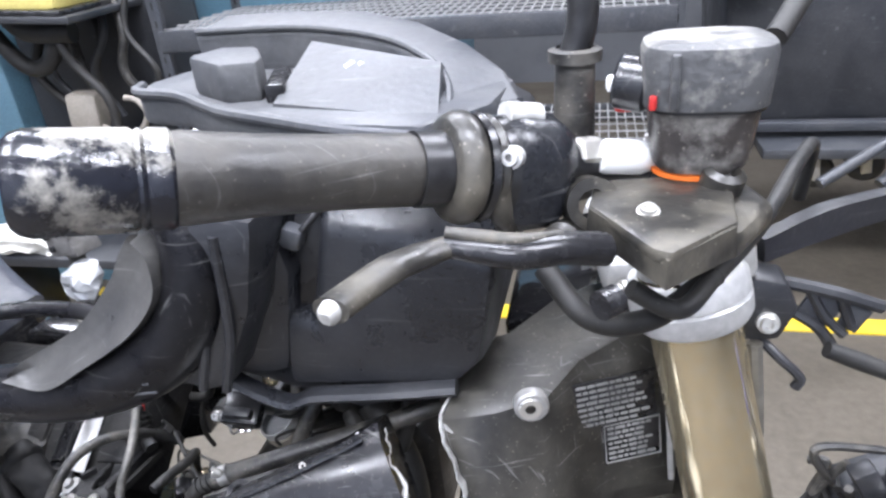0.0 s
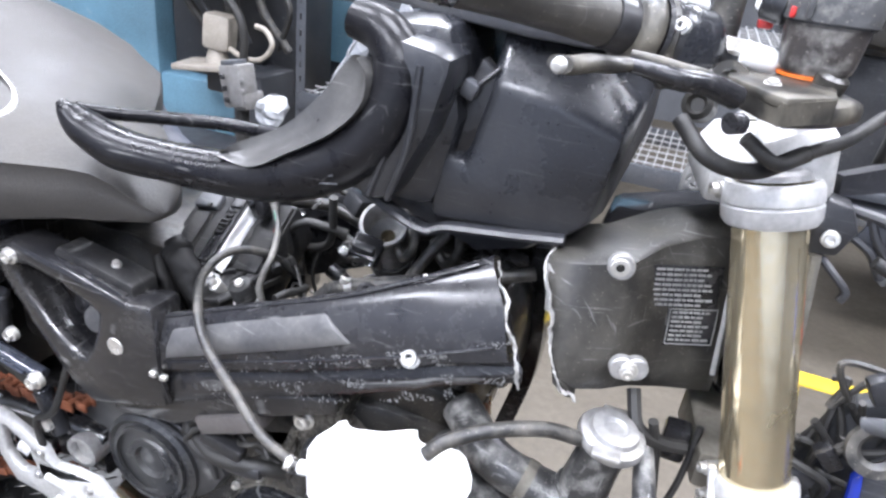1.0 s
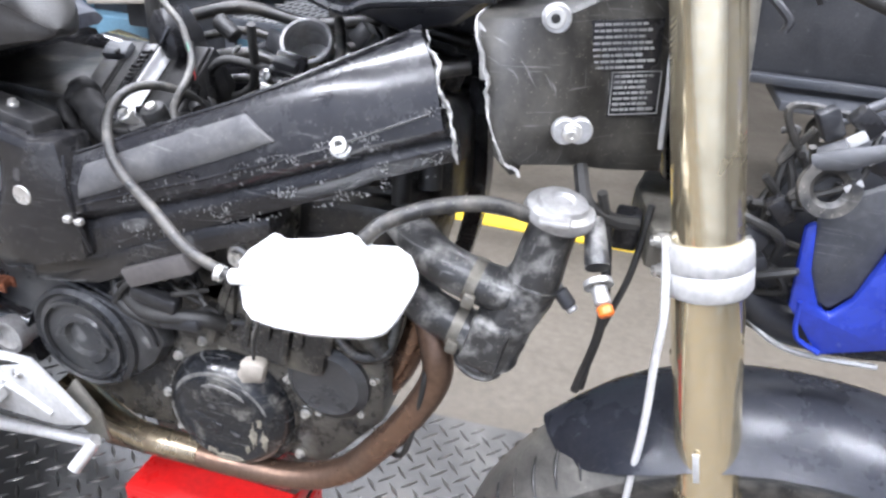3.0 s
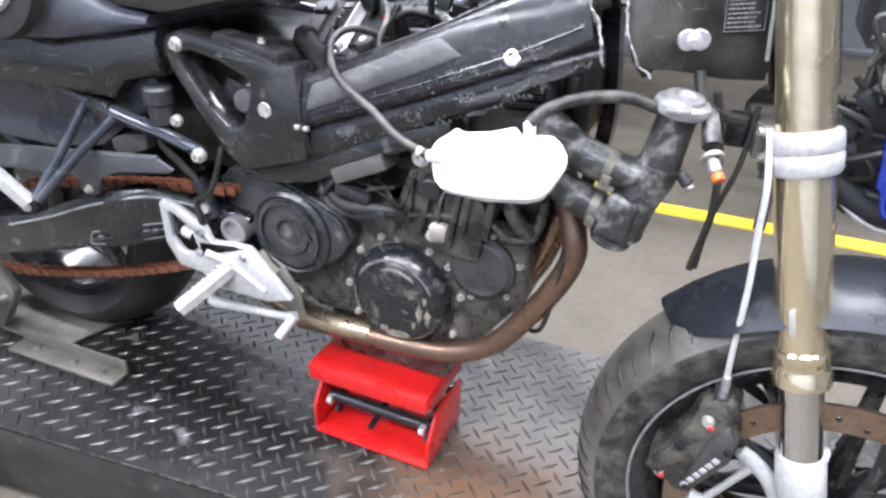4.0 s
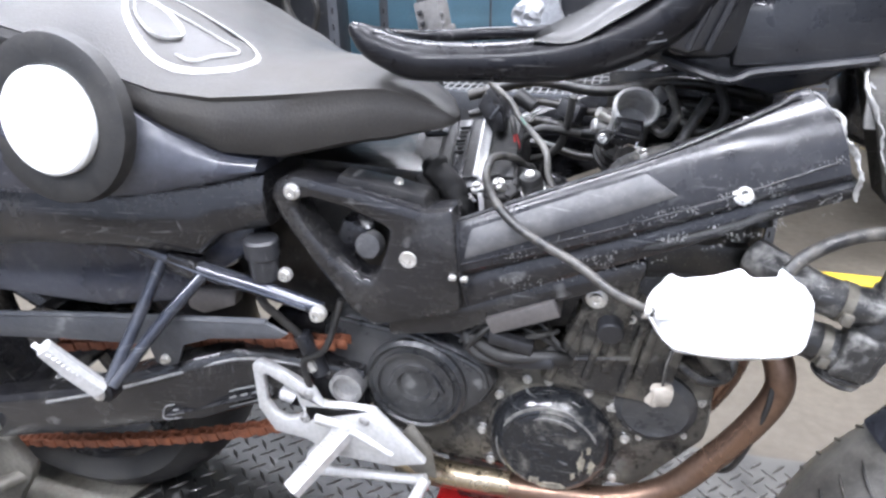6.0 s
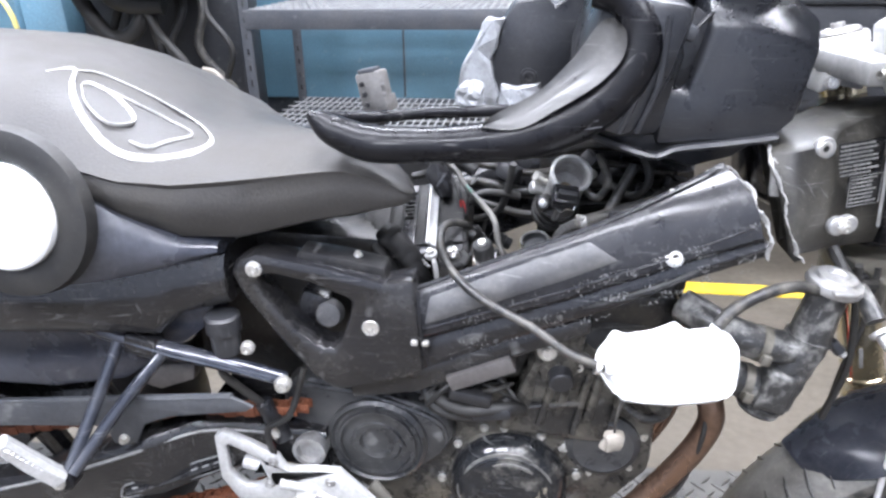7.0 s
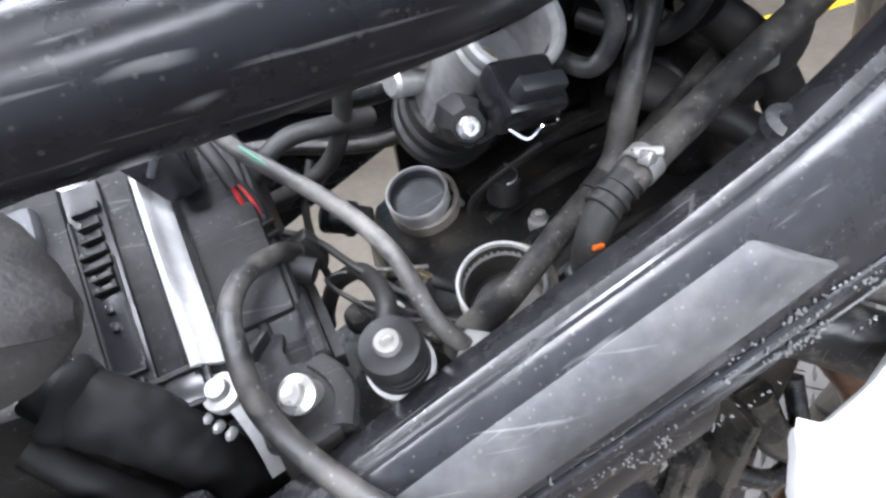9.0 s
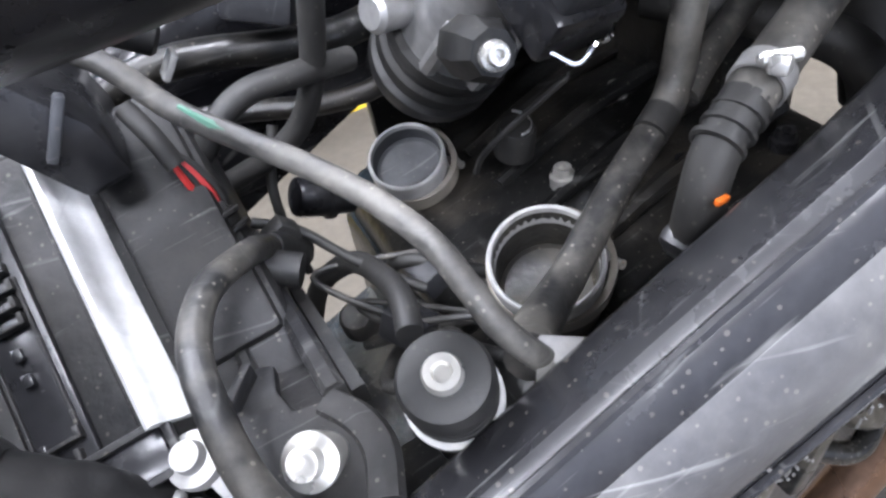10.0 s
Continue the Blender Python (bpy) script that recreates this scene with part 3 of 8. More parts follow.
inner = [(-0.33, 0.772), (-0.326, 0.779), (-0.31, 0.782), (-0.27, 0.774), (-0.235, 0.76), (-0.225, 0.754), (-0.231, 0.73), (-0.241, 0.707), (-0.25, 0.694), (-0.266, 0.695), (-0.292, 0.718), (-0.318, 0.75)]
cast = part("frame_casting", ringed(outer, inner, -0.15, -0.108, 0.007), paintdull, bike, "dusty black cast frame section with a triangular window")
part("frame_casting", ringed(outer, inner, 0.108, 0.15, 0.007), paintdull, bike)
part("frame_bolt", bolt((-0.329, -0.15, 0.789), (0, -1, 0), 0.009, 0.007), steelbolt, cast, "pale hollow bolt head")
part("frame_plug", lathe((-0.206, -0.15, 0.724), (0, -1, 0), [(-0.01, 0), (-0.01, 0.0095), (0.0005, 0.0095), (0.0012, 0.0088), (0.0008, 0.004), (0.0006, 0)], 20), steelbolt, cast, "round pale plug")
part("weld_seam", sweep([(-0.153, -0.147, 0.77), (-0.152, -0.153, 0.74), (-0.149, -0.153, 0.712), (-0.143, -0.15, 0.68)], 0.002, 6), blacksteel, cast)
for dx in (-0.008, 0.004):
    part("seam_clip", box((-0.15 + dx, -0.153, 0.711), (0.008, 0.006, 0.006)), steelbolt, cast, "small bright clip")
part("lower_gusset", prism([(-0.24, 0.64), (-0.15, 0.668), (-0.06, 0.71), (0.03, 0.742), (0.03, 0.72), (-0.06, 0.68), (-0.16, 0.63), (-0.24, 0.615)], -0.132, -0.09, 0.006), paintdull, cast)

# ---- engine ----
crank = prism([(-0.3, 0.55), (-0.28, 0.6), (-0.16, 0.6), (-0.06, 0.64), (0.06, 0.66), (0.12, 0.6), (0.12, 0.5), (0.05, 0.41), (-0.2, 0.405), (-0.29, 0.46)], -0.085, 0.11, 0.012)
engine = part("engine", crank, engineblack, bike, "muddy black engine block")
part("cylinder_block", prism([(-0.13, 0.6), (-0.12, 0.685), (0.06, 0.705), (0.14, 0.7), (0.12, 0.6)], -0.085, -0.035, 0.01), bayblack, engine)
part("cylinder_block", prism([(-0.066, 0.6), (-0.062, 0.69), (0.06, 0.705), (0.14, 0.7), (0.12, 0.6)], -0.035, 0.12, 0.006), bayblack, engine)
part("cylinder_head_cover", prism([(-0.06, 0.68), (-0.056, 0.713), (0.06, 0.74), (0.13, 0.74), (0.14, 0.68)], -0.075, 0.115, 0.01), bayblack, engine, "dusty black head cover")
part("sump", prism([(-0.2, 0.42), (0.02, 0.42), (0.0, 0.3155), (-0.18, 0.3155)], -0.06, 0.06, 0.006), engineblack, engine)
COVER = V((-0.026, 0.03, -0.009))
sc = [(-0.34, 0.6), (-0.3, 0.622), (-0.225, 0.612), (-0.134, 0.582), (-0.118, 0.547), (-0.137, 0.515), (-0.158, 0.495), (-0.19, 0.474), (-0.234, 0.464), (-0.285, 0.49), (-0.318, 0.52), (-0.336, 0.556)]
part("sprocket_cover", prism(sc, -0.105, -0.05, 0.014), coverblack, engine, "dusty slate-black sprocket cover")
part("cover_lip", sweep([(-0.31, -0.104, 0.612), (-0.225, -0.106, 0.603), (-0.145, -0.106, 0.573), (-0.13, -0.106, 0.545)], 0.0035, 8, 6), coverblack, engine)
part("cover_disc", lathe(V((-0.218, -0.104, 0.535)), (0, -1, 0), [(-0.01, 0), (-0.01, 0.064), (0.006, 0.063), (0.01, 0.058), (0.006, 0.054), (0.006, 0.032), (0.009, 0.03), (0.009, 0.022), (0.003, 0.019), (0.003, 0)], 40), coverblack, engine, "round dusty black cover with a dished centre")
part("clutch_housing", lathe((-0.056, -0.07, 0.469), (0, -1, 0.0), [(-0.03, 0), (-0.03, 0.088), (0.004, 0.088), (0.008, 0.0865), (0.01, 0.081), (0.016, 0.079), (0.02, 0.076), (0.02, 0)], 56), engineblack, engine, "mud-dusted clutch housing")
CLUTCH = V((-0.054, -0.07, 0.473))
DOME = [(-0.02, 0), (-0.02, 0.074), (0.02, 0.074), (0.026, 0.0725), (0.036, 0.067), (0.042, 0.059), (0.0445, 0.0555), (0.0435, 0.0525), (0.0455, 0.048), (0.047, 0.03), (0.0475, 0)]
clutch = part("clutch_cover", lathe(CLUTCH, (0, -1, 0.0), DOME, 56), scraped, engine, "round scraped black clutch cover, mud-stained")
DOME_R = sorted((r, h) for h, r in DOME[3:])


def on_dome(x, z, lift):
    """A point on the clutch cover's face, by its place across the face."""
    return CLUTCH + V((x, -lerp(DOME_R, math.hypot(x, z)) - lift, z))


def crust(name, cx, cz, w, h, seed, mat, label):
    """Dried mud or a scraped patch with a ragged outline, lying on the dome."""
    b, rnd = bmesh.new(), random.Random(seed)
    rings = []
    for f, lift in ((0.0, 0.0016), (0.45, 0.0014), (0.8, 0.001), (1.0, -0.001)):
        ring = []
        for q in range(22):
            a = 2 * math.pi * q / 22
            g = f * (0.35 + 1.2 * abs(noise.noise(V((math.cos(a) * 2.3, math.sin(a) * 2.3, seed)))) + 0.4 * rnd.random())
            ring.append(b.verts.new(on_dome(cx + w * g * math.cos(a), cz + h * g * math.sin(a), lift + (0.0006 * rnd.random() if f else 0))))
        rings.append(ring)
    for u, v in zip(rings, rings[1:]):
        for q in range(22):
            b.faces.new((u[q], u[(q + 1) % 22], v[(q + 1) % 22], v[q]))
    part(name, b, mat, clutch, label)


crust("mud_crust", 0.004, -0.052, 0.026, 0.0085, 3, drymud, "dried tan mud")
crust("mud_crust", -0.015, -0.046, 0.009, 0.007, 5, drymud, "")
crust("mud_crust", 0.038, -0.008, 0.006, 0.02, 8, drymud, "")
crust("mud_crust", 0.05, -0.014, 0.005, 0.018, 11, drymud, "")
crust("mud_crust", 0.03, -0.03, 0.004, 0.008, 13, drymud, "")
crust("mud_crust", 0.046, 0.012, 0.003, 0.007, 17, drymud, "")
# thin pale arcs along the dome's rim, mostly its upper half
for a0, a1, rr, wd in ((156, 60, 0.0595, 0.0026), (62, 22, 0.0575, 0.0018), (114, 50, 0.0475, 0.0024), (215, 175, 0.063, 0.0012)):
    part("pale_arc", sweep([on_dome(rr * math.cos(radians(a0 + (a1 - a0) * q / 8)), rr * math.sin(radians(a0 + (a1 - a0) * q / 8)), 0.0002) for q in range(9)], [0.0004] + [wd] * 7 + [0.0004], 8, 4, flat=0.5), palearc, clutch, "pale arc on the cover")
for k in range(3):  # worn maker's mark, as plain raised bars
    p = on_dome(-0.026 + 0.021 * k, 0.0 - 0.007 * k, 0.0)
    part("raised_mark", box(p, (0.015, 0.003, 0.013), (0, 15, 0), 0.001), scraped, clutch)
for x, z in ((-0.119, 0.523), (-0.086, 0.551), (-0.061, 0.553), (-0.015, 0.545), (0.015, 0.53), (0.031, 0.487), (0.022, 0.425), (-0.14, 0.465), (-0.128, 0.42)):
    part("cover_bolt", rod((x, -0.06, z), (x, -0.086, z), 0.009), engineblack, engine)
    part("cover_bolt", bolt((x, -0.086, z), (0, -1, 0), 0.0055, 0.005), steelbolt, engine)
part("side_cover", lathe((0.059, -0.076, 0.54), (0, -1, 0), [(-0.01, 0), (-0.01, 0.047), (0.014, 0.045), (0.02, 0.036), (0.018, 0.03), (0.018, 0)], 32), coverblack, engine, "small round black side cover")
for k in range(6):
    a = radians(15 + 60 * k)
    part("cover_bolt", bolt((0.059 + 0.05 * math.cos(a), -0.082, 0.54 + 0.049 * math.sin(a)), (0, -1, 0), 0.0055, 0.006), steelbolt, engine)
web = prism([(-0.075, 0.56), (-0.05, 0.62), (-0.032, 0.672), (-0.01, 0.69), (0.02, 0.69), (0.05, 0.665), (0.07, 0.62), (0.06, 0.55)], -0.104, -0.07, 0.012)
part("engine_web", web, engineblack, engine, "dusty ribbed casting above the clutch")
for u, w, r in (((-0.06, -0.106, 0.575), (-0.022, -0.108, 0.672), 0.006), ((-0.02, -0.108, 0.58), (0.0, -0.108, 0.67), 0.005), ((0.02, -0.108, 0.57), (0.035, -0.106, 0.66), 0.005), ((-0.05, -0.106, 0.6), (0.03, -0.108, 0.615), 0.004)):
    part("web_rib", sweep([u, w], r, 8, 1), engineblack, engine)
part("sensor_stub", rod((0.0, -0.1, 0.655), (0.002, -0.125, 0.65), 0.014), plastic, engine)
part("harness_clip", box((-0.1, -0.128, 0.628), (0.05, 0.016, 0.016), (0, 12, 0), 0.004), blacksteel, engine)
part("harness_clip", box((-0.075, -0.126, 0.606), (0.045, 0.018, 0.014), (0, -8, 0), 0.004), plastic, engine)
for k in range(6):
    rr_ = random.Random(40 + k)
    p = [V((-0.15 + 0.025 * q + rr_.uniform(-0.01, 0.01), -0.1 - 0.03 * rr_.random(), 0.63 + rr_.uniform(-0.022, 0.022))) for q in range(5)]
    part("engine_harness", sweep(p, rr_.uniform(0.002, 0.0045), 8), rubber, engine)
part("cover_ring", lathe(V((-0.218, -0.11, 0.535)), (0, -1, 0), [(0.002, 0.05), (0.006, 0.0495), (0.006, 0.0455), (0.002, 0.045)], 40), coverblack, engine)
for k in range(3):
    a = radians(30 + 120 * k)
    part("cover_scallop", box(COVER + V((-0.191 + 0.034 * math.cos(a), -0.141, 0.531 + 0.034 * math.sin(a))), (0.02, 0.006, 0.006), (0, 90 - math.degrees(a), 0), 0.002), coverblack, engine)
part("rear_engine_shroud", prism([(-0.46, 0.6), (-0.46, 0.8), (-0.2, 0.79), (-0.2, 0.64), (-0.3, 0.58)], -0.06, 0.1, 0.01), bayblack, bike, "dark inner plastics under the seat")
part("engine_bolt", bolt((-0.015, -0.112, 0.684), (0, -1, 0), 0.011, 0.008), steelbolt, engine)
part("engine_bolt", bolt((0.022, -0.1, 0.66), (0, -1, 0), 0.007, 0.007), steelbolt, engine)
part("engine_mount", prism([(-0.04, 0.71), (0.03, 0.73), (0.02, 0.65), (-0.02, 0.64)], -0.112, -0.07, 0.006), engineblack, engine)
for k, x in enumerate((-0.045, -0.005, 0.03, 0.06)):
    part("casting_rib", prism([(x, 0.59), (x + 0.012, 0.59), (x + 0.022, 0.66), (x + 0.014, 0.665)], -0.11, -0.08, 0.003), engineblack, engine)
part("regulator", box((-0.088, -0.118, 0.664), (0.078, 0.04, 0.02), (0, -24, 0), 0.002), regmat, bike, "flat grey-black finned electrical unit")
part("swingarm_pivot", lathe((-0.299, -0.126, 0.531), (0, -1, 0), [(-0.03, 0), (-0.03, 0.021), (0.008, 0.021), (0.008, 0.016), (0, 0.015), (0, 0)], 28), alloy, bike, "round open pivot ring")
part("engine_harness", sweep([(-0.15, -0.115, 0.62), (-0.11, -0.13, 0.61), (-0.06, -0.125, 0.612), (-0.04, -0.11, 0.6)], 0.008), rubber, bike)
part("engine_harness", sweep([(-0.16, -0.11, 0.64), (-0.14, -0.125, 0.605), (-0.09, -0.12, 0.595), (-0.05, -0.11, 0.62)], 0.006), rubber, bike)

# exhaust
part("exhaust_pipe", sweep([(0.13, -0.03, 0.7), (0.155, -0.08, 0.655), (0.172, -0.098, 0.62), (0.174, -0.1, 0.587), (0.155, -0.1, 0.54), (0.125, -0.1, 0.491), (0.084, -0.1, 0.437), (0.029, -0.1, 0.406), (-0.039, -0.098, 0.394), (-0.129, -0.095, 0.387), (-0.227, -0.09, 0.378)], 0.0148, 20), exhaust, bike, "heat-browned steel header pipe")
part("exhaust_pipe", sweep([(0.12, 0.02, 0.69), (0.14, -0.04, 0.63), (0.138, -0.05, 0.59), (0.12, -0.05, 0.54), (0.09, -0.05, 0.495), (0.055, -0.05, 0.452), (0.012, -0.05, 0.412), (-0.06, -0.05, 0.396), (-0.16, -0.045, 0.392)], 0.0148, 20), exhaust, bike, "heat-browned steel header pipe")
part("exhaust_collector", sweep([(-0.1, -0.095, 0.392), (-0.2, -0.09, 0.388), (-0.32, -0.05, 0.385)], [0.0155, 0.017, 0.026], 20), exhaustraw, bike, "golden stained steel pipe")

# ---- swingarm, chain, rear wheel ----
SWING = [(-0.93, 0.42, 0.345, 0.196), (-0.84, 0.455, 0.384, 0.195), (-0.75, 0.478, 0.41, 0.193), (-0.64, 0.507, 0.44, 0.191), (-0.56, 0.543, 0.465, 0.189), (-0.515, 0.56, 0.478, 0.187), (-0.476, 0.572, 0.485, 0.182), (-0.43, 0.576, 0.49, 0.152), (-0.39, 0.57, 0.497, 0.136), (-0.335, 0.562, 0.503, 0.128), (-0.28, 0.55, 0.49, 0.12)]


def swing(side):
    """One leg of the swingarm: a rounded box section that swells outwards round the tyre."""
    return loft([[(x, side * (w - a), lo + (t - lo) * c) for a, c in ((0.0, 0.12), (0.0, 0.86), (0.002, 0.94), (0.007, 1.0), (0.038, 1.0), (0.04, 0.9), (0.04, 0.1), (0.036, 0.0), (0.007, 0.0), (0.002, 0.05))] for x, t, lo, w in SWING])


def on_swing(x, k, lift=0.001):
    t, lo, w = (lerp([(r[0], r[i]) for r in SWING], x) for i in (1, 2, 3))
    return V((x, -w - lift, lo + (t - lo) * k))


arm = part("swingarm", swing(-1), paintdull, bike, "dusty black box-section swingarm")
part("swingarm", swing(1), paintdull, bike)
part("swingarm_bridge", box((-0.4, 0, 0.53), (0.09, 0.26, 0.06)), paintdull, bike)
plate_u, plate_w = on_swing(-0.515, 0.22), on_swing(-0.402, 0.28)
part("maker_plate", sweep([plate_u, (plate_u + plate_w) / 2, plate_w], [0.0095, 0.0105, 0.0095], 12, 6, flat=0.16, up=(0, 1, 0)), blacksteel, arm)
part("plate_rim", sweep([plate_u + V((0.0, -0.001, 0.01)), (plate_u + plate_w) / 2 + V((0, -0.001, 0.0115)), plate_w + V((0, -0.001, 0.01)), plate_w + V((0.006, -0.001, 0)), plate_w + V((0, -0.001, -0.01)), (plate_u + plate_w) / 2 + V((0, -0.001, -0.0115)), plate_u + V((0, -0.001, -0.01)), plate_u + V((-0.006, -0.001, 0)), plate_u + V((0, -0.001, 0.01))], 0.0011, 6, 4), scuffm, arm)
for k in range(8):
    p = plate_u.lerp(plate_w, 0.1 + 0.8 * k / 7)
    part("plate_mark", box((p.x, p.y - 0.002, p.z), (0.0085, 0.002, 0.007), (0, -14, 25), 0.0005), scuffm, arm)
part("arm_ridge", sweep([on_swing(x, k) for x, k in ((-0.7, 0.82), (-0.6, 0.84), (-0.5, 0.86), (-0.43, 0.88), (-0.37, 0.86), (-0.32, 0.8))], 0.0022, 6), scuffm, arm)
part("arm_weld", sweep([on_swing(-0.345, k) for k in (0.05, 0.3, 0.6, 0.9)], 0.003, 6), paintdull, arm)
part("arm_sleeve", rod((-0.84, -0.205, 0.42), (-0.8, -0.19, 0.43), 0.016), alloy, arm, "bright axle adjuster block")


def chain(pts, n):
    """Links along a run, plate by plate."""
    b = bmesh.new()
    path = smooth_path(pts, 24)
    tot = [0]
    for u, w in zip(path, path[1:]):
        tot.append(tot[-1] + (w - u).length)
    for k in range(n):
        s = tot[-1] * (k + 0.5) / n
        i = next(j for j in range(1, len(tot)) if tot[j] >= s)
        p = path[i - 1].lerp(path[i], (s - tot[i - 1]) / (tot[i] - tot[i - 1]))
        d = path[i] - path[i - 1]
        ang = -math.degrees(math.atan2(d.z, d.x))
        for dy in (-0.009, 0.009):
            join(b, box((p.x, p.y + dy * (1 if k % 2 else 0.7), p.z), (0.0155, 0.003, 0.0125), (0, ang, 0), 0.002))
        join(b, rod((p.x, p.y - 0.009, p.z), (p.x, p.y + 0.009, p.z), 0.005, seg=8))
    return b


part("chain", chain([(-0.3, -0.11, 0.585), (-0.337, -0.12, 0.585), (-0.418, -0.12, 0.576), (-0.517, -0.12, 0.56), (-0.614, -0.12, 0.542), (-0.74, -0.12, 0.515)], 34), rust, bike, "rust-brown drive chain, upper run")
part("chain", chain([(-0.33, -0.11, 0.468), (-0.378, -0.12, 0.455), (-0.472, -0.12, 0.42), (-0.599, -0.12, 0.38), (-0.784, -0.12, 0.335), (-0.972, -0.12, 0.304)], 48), rust, bike, "rust-brown drive chain, lower run")
guard = part("chain_guard", prism([(-0.95, 0.575), (-0.759, 0.597), (-0.633, 0.617), (-0.5, 0.633), (-0.36, 0.647), (-0.335, 0.636), (-0.345, 0.629), (-0.434, 0.615), (-0.472, 0.6), (-0.486, 0.572), (-0.5, 0.566), (-0.516, 0.569), (-0.522, 0.593), (-0.646, 0.582), (-0.772, 0.567), (-0.95, 0.545)], -0.187, -0.182, 0.0015), greyplastic, bike, "dusty grey plastic chain guard")
part("guard_fold", sweep([(-0.9, -0.184, 0.582), (-0.633, -0.184, 0.617), (-0.36, -0.184, 0.647)], 0.004, 6), greyplastic, guard)
part("guard_bolt", bolt((-0.5, -0.188, 0.578), (0, -1, 0), 0.006), steelbolt, guard)


def tyre_profile(r, w, rim):
    out = []
    for k in range(-8, 9):
        a = k / 8
        y = a * w / 2
        out.append((y, r - (1 - math.sqrt(max(0, 1 - (a * 0.93) ** 2))) * w * 0.48))
    side = [(w * 0.43, rim + 0.018), (w * 0.36, rim + 0.002), (w * 0.33, rim - 0.01)]
    return [(-y, q) for y, q in side[::-1]] + out + side


RW = (-0.81, 0.0, 0.472)
rwheel = part("rear_wheel", lathe(RW, (0, 1, 0), [(-0.06, 0.21), (-0.066, 0.222), (-0.05, 0.205), (0.05, 0.205), (0.066, 0.222), (0.06, 0.21)], 56), paintdull, bike, "black alloy rear rim")
# darker rubber than the front tyre: the rear wheel's shade is in the colour
part("rear_tyre", lathe(RW, (0, 1, 0), tyre_profile(0.302, 0.166, 0.216), 72), rubber, rwheel, "worn dusty rear tyre, darkened for its shade")
part("hub", rod((RW[0], -0.06, RW[2]), (RW[0], 0.06, RW[2]), 0.06), paintdull, rwheel)
for k in range(5):
    a = radians(72 * k + 10)
    part("spoke", sweep([(RW[0] + 0.05 * math.cos(a), 0, RW[2] + 0.05 * math.sin(a)), (RW[0] + 0.21 * math.cos(a), 0, RW[2] + 0.21 * math.sin(a))], [0.02, 0.014], 8, 1), paintdull, rwheel)
part("tail_hugger", sweep([(-0.58, 0, 0.66), (-0.64, 0, 0.73), (-0.74, 0, 0.79), (-0.9, 0, 0.8)], 0.085, shape=[(-1, -0.35), (-0.9, 0.1), (-0.5, 0.3), (0.5, 0.3), (0.9, 0.1), (1, -0.35), (0.8, 0), (0.4, 0.2), (-0.4, 0.2), (-0.8, 0)]), plastic, bike, "dusty black tyre hugger")

part("inner_fender", prism([(-1.15, 0.45), (-1.15, 0.75), (-0.42, 0.78), (-0.36, 0.6), (-0.5, 0.5)], 0.1, 0.108, 0.002), bayblack, bike, "dark inner fender of the far side")

# ---- foot controls ----
bo = [(-0.408, 0.563), (-0.397, 0.571), (-0.36, 0.555), (-0.331, 0.539), (-0.32, 0.516), (-0.257, 0.526), (-0.226, 0.493), (-0.193, 0.457), (-0.235, 0.444), (-0.313, 0.444), (-0.347, 0.462), (-0.389, 0.466), (-0.408, 0.5)]
bi = [(-0.395, 0.549), (-0.39, 0.552), (-0.372, 0.543), (-0.352, 0.531), (-0.348, 0.524), (-0.346, 0.517), (-0.345, 0.511), (-0.345, 0.506), (-0.35, 0.499), (-0.36, 0.492), (-0.373, 0.489), (-0.384, 0.495), (-0.395, 0.51)]
bracket = part("footrest_bracket", ringed(bo, bi, -0.156, -0.144, 0.003), silver, bike, "bright silver cast footrest bracket")
part("bracket_rib", sweep([(-0.33, -0.156, 0.5), (-0.29, -0.156, 0.492), (-0.235, -0.156, 0.462)], [0.007, 0.006, 0.004], 10), silver, bracket)
part("bracket_boss", lathe((-0.338, -0.146, 0.487), (0, -1, 0), [(0, 0), (0, 0.016), (0.009, 0.014), (0.009, 0)], 22), silver, bracket)
part("footrest", sweep([(-0.294, -0.152, 0.486), (-0.318, -0.185, 0.461), (-0.34, -0.217, 0.439)], [0.0125, 0.012, 0.0115], shape=[(-0.9, -0.7), (0.9, -0.7), (1, 0.4), (0.6, 0.7), (-0.6, 0.7), (-1, 0.4)]), silver, bracket, "bright ribbed rider footrest")
for k in range(9):
    p = V((-0.3, -0.161, 0.4885)).lerp(V((-0.3385, -0.2165, 0.4455)), (k + 0.5) / 9)
    part("footrest_rib", box(p, (0.0135, 0.0022, 0.003), (25, 30, 20), 0.0006), silver, bracket)
part("footrest_pivot", rod((-0.305, -0.157, 0.478), (-0.287, -0.151, 0.498), 0.0105), silver, bracket)
part("brake_pedal", sweep([(-0.35, -0.143, 0.413), (-0.34, -0.145, 0.407), (-0.278, -0.145, 0.413), (-0.219, -0.145, 0.419), (-0.197, -0.147, 0.425)], [0.0085, 0.0085, 0.0065, 0.006, 0.008], 10), silver, bracket, "bright cast brake pedal lever")
part("pedal_tip", sweep([(-0.196, -0.147, 0.426), (-0.21, -0.17, 0.4)], 0.0075, 10), silver, bracket)
part("pedal_arm", sweep([(-0.335, -0.142, 0.445), (-0.35, -0.142, 0.425), (-0.346, -0.143, 0.41)], [0.006, 0.007, 0.007], 10), silver, bracket)
for p in ((-0.267, -0.157, 0.508), (-0.345, -0.157, 0.497), (-0.336, -0.157, 0.533)):
    part("bracket_bolt", bolt(p, (0, -1, 0), 0.0065, 0.003), alloy, bracket)
part("heel_plate", prism([(-0.215, 0.5), (-0.19, 0.462), (-0.185, 0.42), (-0.215, 0.425), (-0.245, 0.46)], -0.138, -0.134, 0.001), rawsteel, bike, "stained steel heel plate")
